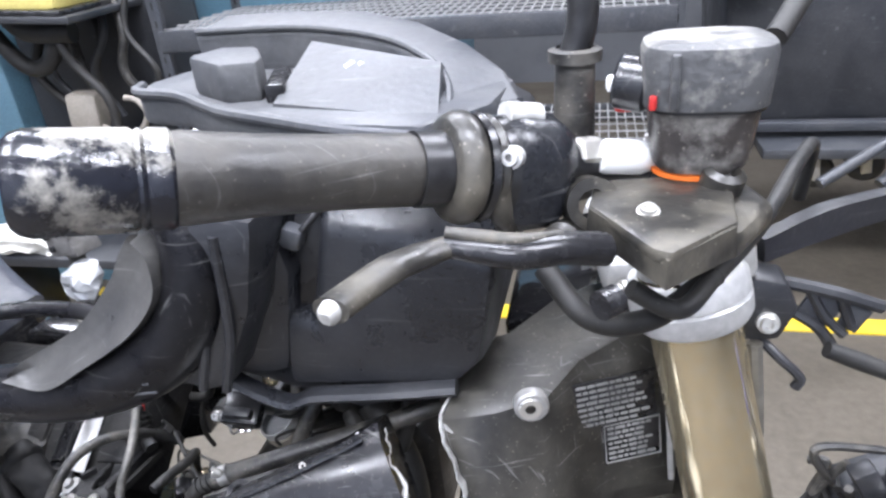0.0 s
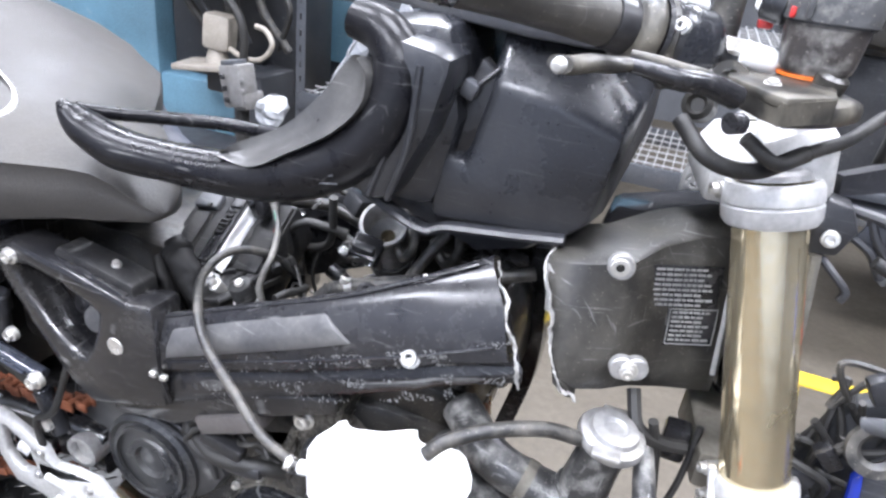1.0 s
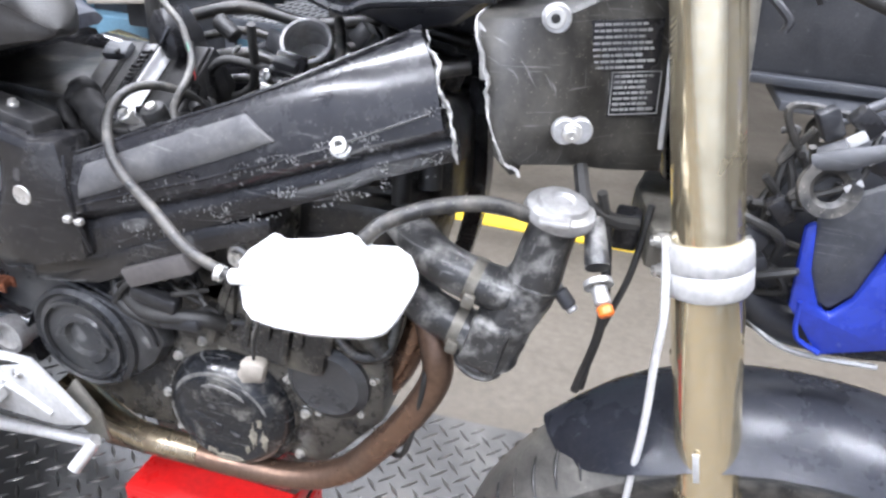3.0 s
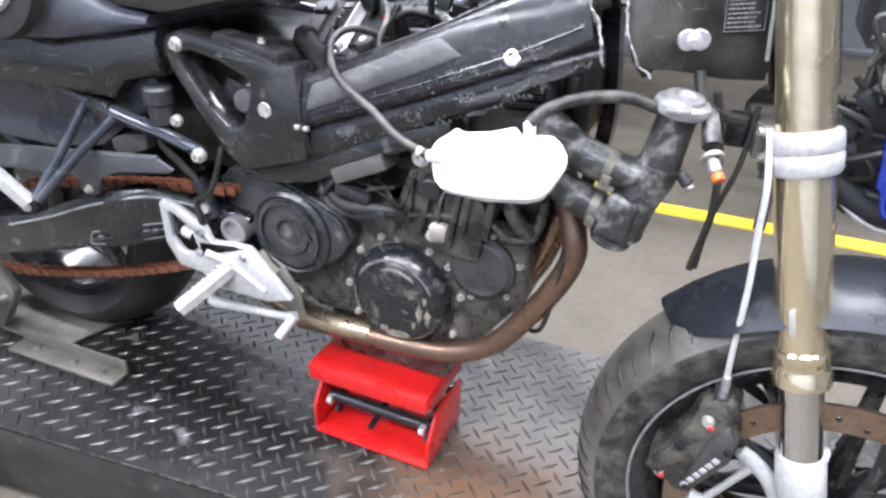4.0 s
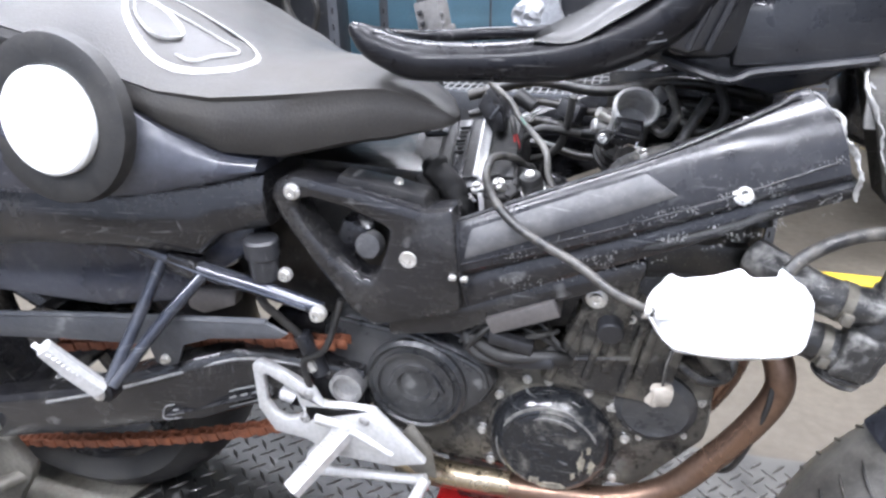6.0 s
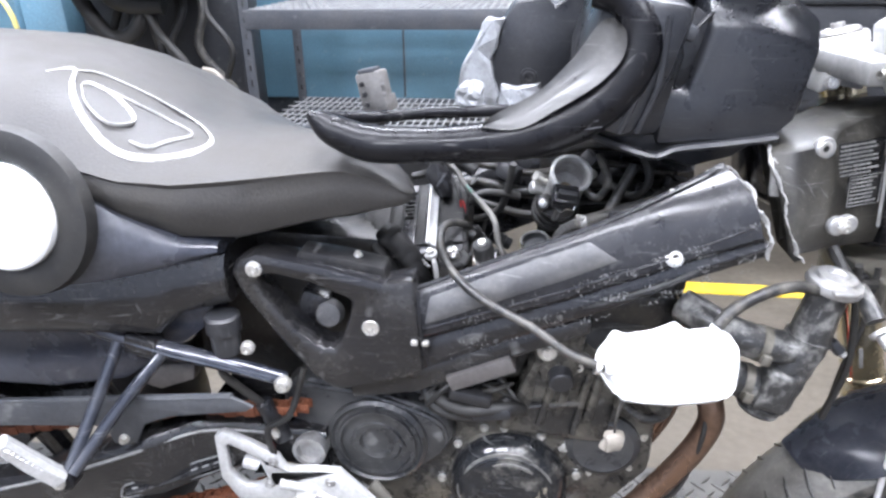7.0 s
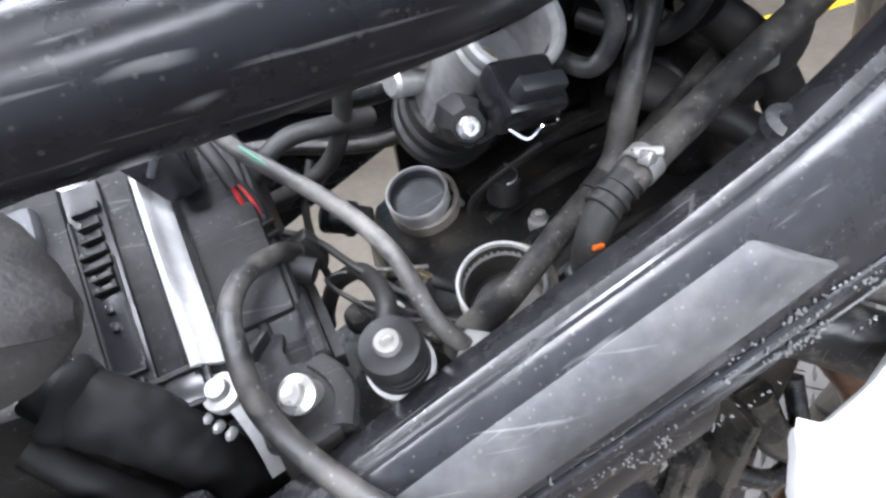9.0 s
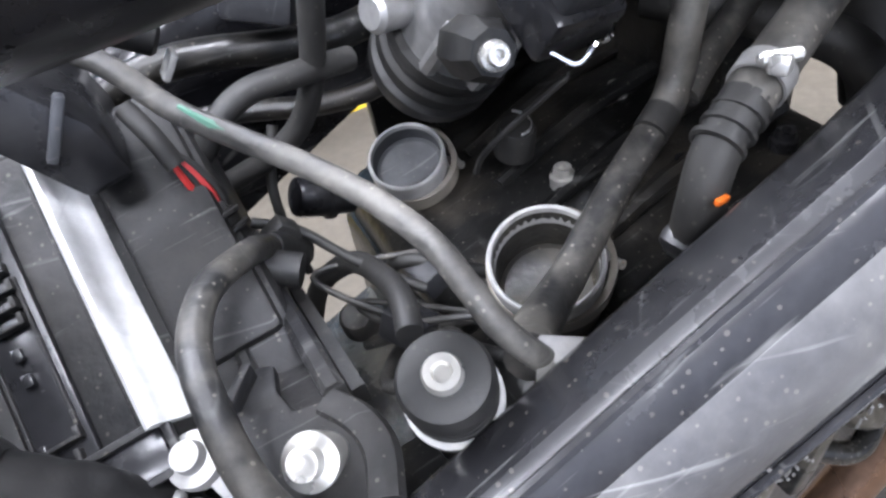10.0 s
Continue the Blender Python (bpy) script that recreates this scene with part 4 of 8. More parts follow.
part("brake_push_rod", rod((-0.378, -0.146, 0.522), (-0.35, -0.146, 0.515), 0.009), silver, bracket)
part("brake_cylinder", rod((-0.33, -0.128, 0.545), (-0.352, -0.128, 0.6), 0.011), plastic, bike, "black rear brake cylinder")
part("cylinder_nut", rod((-0.334, -0.14, 0.556), (-0.34, -0.14, 0.57), 0.006, seg=6), steelbolt, bike)
# passenger footrest hanger
hang = part("passenger_hanger", sweep([(-0.66, -0.165, 0.752), (-0.616, -0.162, 0.741), (-0.569, -0.162, 0.725), (-0.494, -0.162, 0.703), (-0.443, -0.162, 0.689), (-0.375, -0.16, 0.674), (-0.306, -0.157, 0.655)], [0.007, 0.008, 0.009, 0.0105, 0.0105, 0.0095, 0.0085], 14), tubeblue, bike, "glossy black tubular passenger footrest hanger")
part("hanger_strut", sweep([(-0.493, -0.165, 0.7), (-0.509, -0.205, 0.643), (-0.527, -0.252, 0.58)], 0.0072, 12), tubeblue, hang)
part("hanger_strut", sweep([(-0.441, -0.165, 0.688), (-0.48, -0.205, 0.64), (-0.52, -0.252, 0.582)], 0.0072, 12), tubeblue, hang)
part("peg_pivot", lathe((-0.531, -0.25, 0.575), (0, -1, 0), [(-0.008, 0), (-0.008, 0.0135), (0.008, 0.0135), (0.01, 0.011), (0.01, 0)], 20), hornblack, hang)
part("peg_bolt", bolt((-0.532, -0.262, 0.574), (0, -1, 0), 0.0065, 0.004), steelbolt, hang)
part("hanger_bolt", bolt((-0.307, -0.165, 0.654), (0, -1, 0), 0.0095, 0.008), steelbolt, hang)
part("passenger_footrest", sweep([(-0.532, -0.258, 0.58), (-0.547, -0.272, 0.613), (-0.56, -0.286, 0.648)], [0.0115, 0.0115, 0.01], shape=[(-0.8, -0.7), (0.8, -0.7), (1, 0.4), (0.5, 0.8), (-0.5, 0.8), (-1, 0.4)]), silver, hang, "bright ribbed passenger footrest")
for k in range(12):
    u = (k + 0.5) / 12
    part("peg_rib", box((-0.533 - 0.027 * u, -0.2625 - 0.028 * u, 0.588 + 0.061 * u), (0.023, 0.006, 0.0028), (20, 30, 0), 0.0008), silver, hang)
part("hanger_collar", box((-0.466, -0.162, 0.696), (0.036, 0.024, 0.024), (0, 15, 0)), paintdull, hang)
part("hanger_rib", sweep([(-0.48, -0.172, 0.702), (-0.43, -0.173, 0.688), (-0.37, -0.17, 0.674), (-0.32, -0.167, 0.66)], 0.0024, 6), tubeblue, hang)

# brake reservoir and clutter inside the rear triangle
part("brake_reservoir", lathe((-0.374, -0.15, 0.683), (0, 0, 1), [(0, 0), (0, 0.0155), (0.026, 0.0165), (0.028, 0.0195), (0.046, 0.0195), (0.049, 0.017), (0.049, 0)], 28), plastic, bike, "small round brown and black brake fluid reservoir")
part("reservoir_bolt", bolt((-0.349, -0.152, 0.69), (0, -1, 0), 0.008), steelbolt, bike)
part("ignition_unit", box((-0.282, -0.1, 0.726), (0.036, 0.03, 0.036), (0, 20, 0), 0.008), blacksteel, bike)
part("unit_lens", lathe((-0.262, -0.118, 0.72), (0, -1, 0.2), [(-0.01, 0), (-0.01, 0.016), (0.004, 0.014), (0.007, 0)], 18), paintpanel, bike, "round metal end")
part("exhaust_bracket", prism([(-0.494, 0.638), (-0.465, 0.65), (-0.423, 0.656), (-0.428, 0.633), (-0.473, 0.615), (-0.493, 0.621)], -0.14, -0.12, 0.003), regmat, bike)
part("rear_brake_line", sweep([(-0.374, -0.15, 0.685), (-0.385, -0.15, 0.655), (-0.37, -0.14, 0.625), (-0.352, -0.132, 0.6)], 0.005), rubber, bike)
part("rear_brake_line", sweep([(-0.29, -0.14, 0.66), (-0.31, -0.15, 0.6), (-0.34, -0.15, 0.575), (-0.335, -0.15, 0.53)], 0.004), rubber, bike)
part("battery_tray", prism([(-0.295, 0.782), (-0.282, 0.806), (-0.232, 0.799), (-0.19, 0.79), (-0.188, 0.772)], -0.138, -0.105, 0.003), casemat, bike, "dusty black plastic tray")
for k in range(3):
    part("tray_rib", box((-0.268 + 0.03 * k, -0.1395, 0.792 - 0.006 * k), (0.026, 0.004, 0.008), (0, 9, 0), 0.001), casemat, bike)
part("tray_screw", bolt((-0.222, -0.122, 0.797), (0, -0.2, 1), 0.005, 0.005), steelbolt, bike)

# ---- seat and tail ----
SEAT = [(-0.8, 1.02, 0.97, 0.93, 0.17, 0.0), (-0.63, 1.008, 0.962, 0.922, 0.195, 0.0), (-0.555, 0.988, 0.945, 0.916, 0.2, 0.0), (-0.5, 0.961, 0.925, 0.895, 0.2, 0.0), (-0.474, 0.947, 0.909, 0.876, 0.197, 0.0), (-0.44, 0.928, 0.896, 0.851, 0.19, 0.0), (-0.392, 0.91, 0.888, 0.825, 0.155, -0.02), (-0.34, 0.907, 0.889, 0.819, 0.114, -0.046), (-0.3, 0.909, 0.891, 0.828, 0.088, -0.061), (-0.275, 0.91, 0.893, 0.834, 0.077, -0.067), (-0.25, 0.908, 0.895, 0.839, 0.064, -0.076), (-0.228, 0.905, 0.895, 0.842, 0.052, -0.084), (-0.204, 0.896, 0.889, 0.849, 0.042, -0.092), (-0.184, 0.887, 0.882, 0.855, 0.033, -0.102), (-0.171, 0.879, 0.876, 0.858, 0.024, -0.109), (-0.163, 0.873, 0.87, 0.861, 0.014, -0.114), (-0.159, 0.869, 0.866, 0.864, 0.006, -0.117)]


def seat_row(x, zt, zc, zl, w, yc):
    """One section of the seat: crowned top, creased shoulder, flank."""
    r = [(x, yc + w * s / 8, zt - (zt - zc) * abs(s / 8) ** 2.5) for s in range(-8, 9)]
    d, k = zc - zl, min(1, w / 0.12)
    side = [(w - 0.003 * k, zc - 0.08 * d), (w + 0.002 * k, zc - 0.3 * d), (w + 0.001 * k, zc - 0.65 * d), (w - 0.008 * k, zc - 0.9 * d), (w - 0.03 * k, zl)]
    return r + [(x, yc + y, z) for y, z in side] + [(x, yc - y, z) for y, z in side[::-1]]


seat = part("seat", loft([seat_row(*r) for r in SEAT]), seatvinyl, bike, "dusty grey-black vinyl seat with a pointed nose and white piping pattern")


def on_seat(x, y):
    """A point on the crown of the seat."""
    zt, zc, w, yc = (lerp([(r[0], r[i]) for r in SEAT], x) for i in (1, 2, 4, 5))
    return (x, y, zt - (zt - zc) * min(1, abs((y - yc) / w)) ** 2.5 + 0.0006)


swirl = [(-0.558, -0.093), (-0.545, -0.065), (-0.531, -0.093), (-0.512, -0.121), (-0.488, -0.143), (-0.456, -0.157), (-0.424, -0.149), (-0.396, -0.121), (-0.387, -0.085), (-0.419, -0.049), (-0.477, -0.039), (-0.526, -0.047), (-0.542, -0.065)]
part("piping", sweep([on_seat(x, y) for x, y in swirl], [0.001, 0.0022, 0.0038, 0.0042, 0.0044, 0.0044, 0.0042, 0.004, 0.0036, 0.003, 0.0026, 0.0026, 0.0024], 8, 6, flat=0.35), stitch, seat, "white curved piping")
swirl = [(-0.523, -0.089), (-0.504, -0.115), (-0.477, -0.127), (-0.462, -0.111), (-0.467, -0.095), (-0.493, -0.079), (-0.518, -0.077), (-0.524, -0.085)]
part("piping", sweep([on_seat(x, y) for x, y in swirl], [0.002, 0.003, 0.0036, 0.0038, 0.0034, 0.003, 0.0026, 0.0022], 8, 6, flat=0.35), stitch, seat)
swirl = [(-0.451, -0.135), (-0.433, -0.133), (-0.422, -0.111), (-0.41, -0.081), (-0.441, -0.069), (-0.476, -0.071), (-0.511, -0.073)]
part("piping", sweep([on_seat(x, y) for x, y in swirl], [0.001, 0.0028, 0.0026, 0.0026, 0.0024, 0.0022, 0.002], 8, 6, flat=0.35), stitch, seat)


def flank(rows):
    """A body panel: rows of (x, half-width, lower edge, upper edge), bulging a little at mid height."""
    return loft([[(x, s * (w + d), z0 + (z1 - z0) * k) for s, seq in ((-1, ((0.0, -0.006), (0.08, 0.0), (0.35, 0.006), (0.7, 0.003), (0.94, -0.004), (1.0, -0.016))), (1, ((1.0, -0.016), (0.94, -0.004), (0.7, 0.003), (0.35, 0.006), (0.08, 0.0), (0.0, -0.006)))) for k, d in seq] for x, w, z0, z1 in rows])


tail = part("tail_panel", flank(((-0.9, 0.2, 0.8, 0.94), (-0.75, 0.222, 0.795, 0.935), (-0.62, 0.23, 0.791, 0.926), (-0.53, 0.226, 0.79, 0.912), (-0.47, 0.205, 0.791, 0.885), (-0.43, 0.188, 0.795, 0.852), (-0.395, 0.172, 0.8, 0.83), (-0.362, 0.155, 0.806, 0.822))), body, bike, "satin black tank panel under the seat")
part("lower_tail_panel", flank(((-0.9, 0.18, 0.69, 0.803), (-0.75, 0.198, 0.7, 0.798), (-0.62, 0.204, 0.722, 0.794), (-0.5, 0.19, 0.72, 0.793), (-0.44, 0.172, 0.712, 0.797), (-0.415, 0.164, 0.735, 0.8), (-0.362, 0.15, 0.745, 0.806))), paintdull, tail, "dull black lower tail panel")
part("rear_side_panel", prism([(-0.9, 0.6), (-0.9, 0.74), (-0.52, 0.745), (-0.4, 0.745), (-0.38, 0.72), (-0.43, 0.68), (-0.52, 0.62), (-0.62, 0.6)], -0.135, -0.1, 0.012), body, bike, "scuffed black inner fender panel")
part("fuel_cap", lathe((-0.53, -0.233, 0.872), (0, -1, 0.12), [(-0.012, 0), (-0.012, 0.0515), (0.004, 0.0515), (0.007, 0.049), (0.0085, 0.042), (0.0085, 0)], 48), whiteplastic, tail, "round white cap on the tank panel")
part("cap_ring", lathe((-0.53, -0.228, 0.872), (0, -1, 0.12), [(-0.012, 0), (-0.012, 0.084), (0.001, 0.081), (0.004, 0.07), (0.002, 0.053), (-0.002, 0.051)], 48), rubber, tail, "dark rubber ring")

# ---- engine bay: intake, hoses, wiring ----
for c, r, inside, deep in (((-0.033, 0.065, 0.74), 0.019, greyplastic, 0.0075), ((-0.028, -0.049, 0.759), 0.0208, mudcast, 0.026)):
    ax = (-0.2, -0.34, 1)
    ring = part("intake_ring", lathe(c, ax, [(-0.006, r - 0.0004), (0.0035, r), (0.0046, r - 0.0004), (0.005, r - 0.001), (0.0044, r - 0.0017), (0.001, r - 0.002), (-0.006, r - 0.0024)], 44), silver, bike, "bright intake clamp ring")
    part("ring_band", lathe(V(c) + V((0.0025, 0.0015, 0)), ax, [(-0.016, r), (-0.0155, r + 0.0024), (-0.009, r + 0.0028), (-0.0055, r + 0.0026), (-0.005, r)], 44), beige, ring, "pale beige band under the lip")
    part("intake_throat", lathe(c, ax, [(-0.05, 0), (-deep, 0), (0.0005 - deep, r * 0.6), (0.001 - deep, r - 0.004), (0.0025 - deep, r - 0.0026), (0.002, r - 0.0021), (-0.01, r - 0.0005), (-0.05, r)], 36), inside, bike, "dusty intake throat")
    part("ring_screw", bolt(V(c) + V((r + 0.003, -0.004, -0.01)), (0.3, -1, 0.2), 0.0028, 0.006), steelbolt, ring)
TB, TA = V((-0.01, 0.065, 0.785)), V((0.016, -0.075, 0.078)).normalized()
throttle = part("throttle_body", lathe(TB + TA * 0.02, TA, [(0, 0), (0, 0.024), (0.012, 0.0245), (0.02, 0.022), (0.05, 0.0215), (0.064, 0.0212), (0.066, 0.0232), (0.071, 0.0234), (0.073, 0.0218), (0.077, 0.0218), (0.079, 0.0236), (0.0815, 0.0236), (0.0825, 0.0225), (0.0825, 0.0205), (0.06, 0.0195), (0.05, 0.019), (0.045, 0.0)], 44), alloy, bike, "dusty cast alloy throttle body")
part("throttle_boot", lathe(TB - TA * 0.004, TA, [(0, 0.02), (0, 0.0285), (0.003, 0.0295), (0.009, 0.0295), (0.011, 0.0268), (0.014, 0.0268), (0.016, 0.0292), (0.022, 0.0292), (0.024, 0.027), (0.028, 0.027), (0.03, 0.0285), (0.035, 0.028), (0.036, 0.024)], 40), rubber, throttle, "ribbed black rubber boot")
part("throttle_flange", lathe(TB + TA * 0.0985, TA, [(0, 0.0215), (0, 0.0238), (0.002, 0.0245), (0.005, 0.0245), (0.0062, 0.0232), (0.0062, 0.0208), (0, 0.02)], 44), silver, throttle, "bright machined inlet rim")
part("throttle_plate", lathe(TB + TA * 0.066, TA, [(0, 0), (0, 0.0194), (0.001, 0.0194), (0.001, 0)], 28), exhaustraw, throttle)
part("throttle_rib", sweep([TB + TA * 0.03 + V((-0.02, -0.012, -0.006)), TB + TA * 0.06 + V((-0.021, -0.013, -0.006))], 0.004, 8, 1), alloy, throttle)
part("throttle_rib", sweep([TB + TA * 0.03 + V((-0.005, -0.019, -0.016)), TB + TA * 0.066 + V((-0.005, -0.02, -0.016))], 0.004, 8, 1), alloy, throttle)
part("throttle_pulley", lathe((-0.024, -0.012, 0.824), (-0.15, -1, 0.35), [(-0.016, 0), (-0.016, 0.011), (0.004, 0.011), (0.009, 0.009), (0.014, 0.0075), (0.014, 0)], 8), rubber, throttle, "black rubber pulley cap")
part("throttle_screw", bolt((-0.0268, -0.0265, 0.8285), (-0.1, -1, 0.5), 0.0048, 0.005), steelbolt, throttle)
part("sensor", box((-0.002, -0.026, 0.836), (0.03, 0.026, 0.018), (35, 10, 8), 0.003), blacksteel, throttle, "black sensor plug with a wire clip")
part("sensor_cap", box((0.0, -0.037, 0.842), (0.022, 0.008, 0.014), (35, 10, 8), 0.002), plastic, throttle)
part("wire_clip", sweep([(-0.013, -0.036, 0.828), (-0.007, -0.041, 0.824), (0.0, -0.041, 0.828), (0.007, -0.038, 0.826), (0.009, -0.037, 0.83)], 0.0009, 6), chrome, throttle)
part("throttle_lug", lathe((-0.036, 0.042, 0.824), (-0.8, -0.3, 0.2), [(-0.012, 0), (-0.012, 0.008), (0.004, 0.008), (0.006, 0.006), (0.006, 0)], 20), alloy, throttle, "pale alloy lug")
part("throttle_lug", lathe((-0.032, 0.035, 0.84), (-0.8, -0.4, 0.5), [(-0.012, 0), (-0.012, 0.006), (0.005, 0.006), (0.005, 0)], 16), steelbolt, throttle)
part("throttle_screw", bolt((0.03, 0.02, 0.85), (0.3, -1, 0.4), 0.006, 0.006), steelbolt, throttle)
def hose(name, pts, r, mat=dustyrubber, label="", parent=bike):
    return part(name, sweep(pts, r, 14, 8), mat, parent, label)


hose("breather_hose", [(-0.178, 0.02, 0.892), (-0.15, 0.008, 0.871), (-0.13, 0.0, 0.857), (-0.118, -0.01, 0.842), (-0.106, -0.023, 0.834), (-0.094, -0.042, 0.83), (-0.084, -0.062, 0.8265), (-0.0775, -0.08, 0.822), (-0.075, -0.093, 0.816), (-0.0725, -0.102, 0.808), (-0.066, -0.106, 0.797), (-0.058, -0.104, 0.782), (-0.05, -0.098, 0.76)], 0.0034, palehose, "pale dusty rubber hose")
part("paint_smear", sweep([(-0.116, -0.0135, 0.8434), (-0.11, -0.02, 0.8378), (-0.104, -0.0275, 0.8345)], [0.0006, 0.0014, 0.0006], 6, 4), greensmear, bike, "green smear on the hose")
those = hose("tank_hose", [(-0.1, 0.006, 0.762), (-0.103, 0.0, 0.772), (-0.11, -0.012, 0.786), (-0.116, -0.027, 0.799), (-0.129, -0.045, 0.808), (-0.136, -0.065, 0.811), (-0.137, -0.085, 0.809), (-0.133, -0.11, 0.8), (-0.116, -0.135, 0.786), (-0.095, -0.155, 0.776), (-0.07, -0.17, 0.768), (-0.032, -0.19, 0.758), (0.0, -0.203, 0.742), (0.036, -0.206, 0.728)], 0.0043, label="long dusty black overflow hose")
part("hose_sleeve", sweep([(-0.101, 0.003, 0.768), (-0.106, -0.006, 0.779), (-0.11, -0.012, 0.786)], [0.0062, 0.0058, 0.005], 12, 4), rubber, those)
part("sleeve_tab", prism([(-0.116, 0.781), (-0.103, 0.788), (-0.098, 0.782), (-0.1, 0.772)], -0.006, 0.002, 0.001), rubber, those, "black connector tab")
hose("coolant_hose", [(0.165, -0.03, 0.862), (0.14, -0.042, 0.857), (0.117, -0.05, 0.851), (0.082, -0.062, 0.844), (0.05, -0.075, 0.838), (0.014, -0.089, 0.831), (0.006, -0.092, 0.828)], 0.0068, label="fat dusty coolant hose")
hose("fuel_line", [(0.075, -0.005, 0.87), (0.056, -0.022, 0.838), (0.045, -0.03, 0.816), (0.034, -0.036, 0.791), (0.001, -0.05, 0.779), (-0.031, -0.068, 0.772), (-0.054, -0.085, 0.778), (-0.064, -0.098, 0.786)], [0.006, 0.006, 0.006, 0.0064, 0.006, 0.006, 0.007, 0.007], dustyrubber, "dusty fuel line with a joint sleeve")
hose("fuel_line", [(0.12, -0.002, 0.815), (0.082, -0.02, 0.806), (0.056, -0.03, 0.798), (0.04, -0.037, 0.791)], 0.0055, dustyrubber)
part("hose_tie", lathe((0.03, -0.038, 0.7895), (-0.8, -0.35, -0.28), [(0, 0.0046), (0, 0.0064), (0.01, 0.0064), (0.01, 0.0046)], 16), rubber, bike)
part("hose_clamp", lathe((0.0145, -0.089, 0.8315), (-0.88, -0.34, -0.2), [(-0.002, 0.0068), (-0.002, 0.0075), (0.005, 0.0075), (0.005, 0.0068)], 24), alloy, bike, "bright hose clamp")
part("clamp_screw", box((0.0115, -0.0955, 0.8385), (0.007, 0.005, 0.005), (0, 20, 30), 0.001), steelbolt, bike)
part("clamp_screw", rod((0.007, -0.0925, 0.84), (0.017, -0.0965, 0.8395), 0.0018, seg=8), steelbolt, bike)
part("hose_elbow", sweep([(0.007, -0.0915, 0.829), (-0.002, -0.0945, 0.825), (-0.008, -0.097, 0.82), (-0.012, -0.099, 0.812), (-0.012, -0.099, 0.8)], [0.0066, 0.0062, 0.0062, 0.0062, 0.0075], 12), rubber, bike, "black ribbed plastic elbow")
for k in range(3):
    part("elbow_collar", lathe((0.004 - 0.0042 * k, -0.0928 - 0.0012 * k, 0.8275 - 0.0018 * k), (-0.85, -0.3, -0.42), [(0, 0.006), (0.0004, 0.0071), (0.0018, 0.0071), (0.0022, 0.006)], 18), rubber, bike)
part("elbow_base", box((-0.012, -0.099, 0.8), (0.016, 0.014, 0.01), (0, -20, 10), 0.003), blacksteel, bike)
part("orange_seal", box((-0.0135, -0.1065, 0.8175), (0.0055, 0.0016, 0.0018), (0, 20, 15), 0.0005), orange, bike)
hose("vacuum_hose", [(-0.063, 0.015, 0.862), (-0.066, 0.02, 0.843), (-0.071, 0.03, 0.815), (-0.08, 0.038, 0.795), (-0.094, 0.045, 0.783), (-0.107, 0.05, 0.777), (-0.12, 0.055, 0.772)], 0.0046, rubber)
hose("vacuum_hose", [(-0.124, 0.022, 0.802), (-0.115, 0.02, 0.811), (-0.106, 0.02, 0.819), (-0.094, 0.022, 0.823), (-0.076, 0.025, 0.821), (-0.055, 0.034, 0.815)], 0.0046, rubber)
hose("vacuum_hose", [(-0.107, 0.022, 0.705), (-0.105, 0.02, 0.717), (-0.097, 0.015, 0.737), (-0.085, 0.0, 0.754), (-0.08, -0.02, 0.762), (-0.08, -0.045, 0.771), (-0.084, -0.06, 0.771)], 0.0044, rubber)
part("loom_plug", lathe((-0.09, 0.06, 0.75), (0.85, 0.05, -0.45), [(0, 0), (0, 0.0085), (0.001, 0.0092), (0.014, 0.0092), (0.015, 0.0105), (0.018, 0.0105), (0.019, 0.0085), (0.028, 0.008), (0.028, 0)], 20), blacksteel, bike, "black round plug")
part("plug_ring", lathe((-0.0765, 0.0608, 0.7428), (0.85, 0.05, -0.45), [(0, 0.009), (0.0003, 0.0098), (0.001, 0.0098), (0.0012, 0.009)], 24), alloy, bike)
hose("bay_wire", [(-0.112, 0.005, 0.786), (-0.099, 0.0, 0.779), (-0.086, -0.01, 0.765), (-0.076, -0.018, 0.757), (-0.066, -0.026, 0.75)], 0.0019, rubber)
hose("bay_wire", [(-0.088, 0.055, 0.79), (-0.098, 0.045, 0.77), (-0.1, 0.04, 0.745), (-0.098, 0.045, 0.72)], 0.0022, rubber)
part("bay_stub", lathe((-0.09, -0.006, 0.727), (-0.15, -0.3, 1), [(0, 0), (0, 0.008), (0.007, 0.0075), (0.009, 0.006), (0.009, 0)], 20), dustyrubber, bike)
part("bay_bolt", bolt((-0.073, -0.022, 0.742), (-0.3, -0.6, 1), 0.0035, 0.004), steelbolt, bike)
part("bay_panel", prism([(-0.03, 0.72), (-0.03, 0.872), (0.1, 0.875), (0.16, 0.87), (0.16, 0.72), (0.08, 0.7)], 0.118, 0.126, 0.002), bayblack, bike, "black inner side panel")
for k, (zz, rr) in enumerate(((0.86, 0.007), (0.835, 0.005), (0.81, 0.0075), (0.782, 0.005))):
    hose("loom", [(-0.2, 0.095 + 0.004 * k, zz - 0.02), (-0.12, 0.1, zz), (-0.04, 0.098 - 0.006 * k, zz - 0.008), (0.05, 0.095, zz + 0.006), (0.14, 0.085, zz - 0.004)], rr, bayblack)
for k, (x, y, z, a) in enumerate(((0.06, 0.07, 0.83, 20), (0.1, 0.05, 0.815, -25), (0.03, 0.08, 0.85, 40), (0.13, 0.03, 0.835, 10), (-0.07, 0.085, 0.83, -15))):
    part("loom_connector", box((x, y, z), (0.03, 0.02, 0.022), (a, 15, 2 * a), 0.003), blacksteel if k % 2 else plastic, bike)
hose("wiring", [(0.02, -0.005, 0.84), (0.035, -0.02, 0.835), (0.045, -0.02, 0.855), (0.035, 0.0, 0.88)], 0.0045)
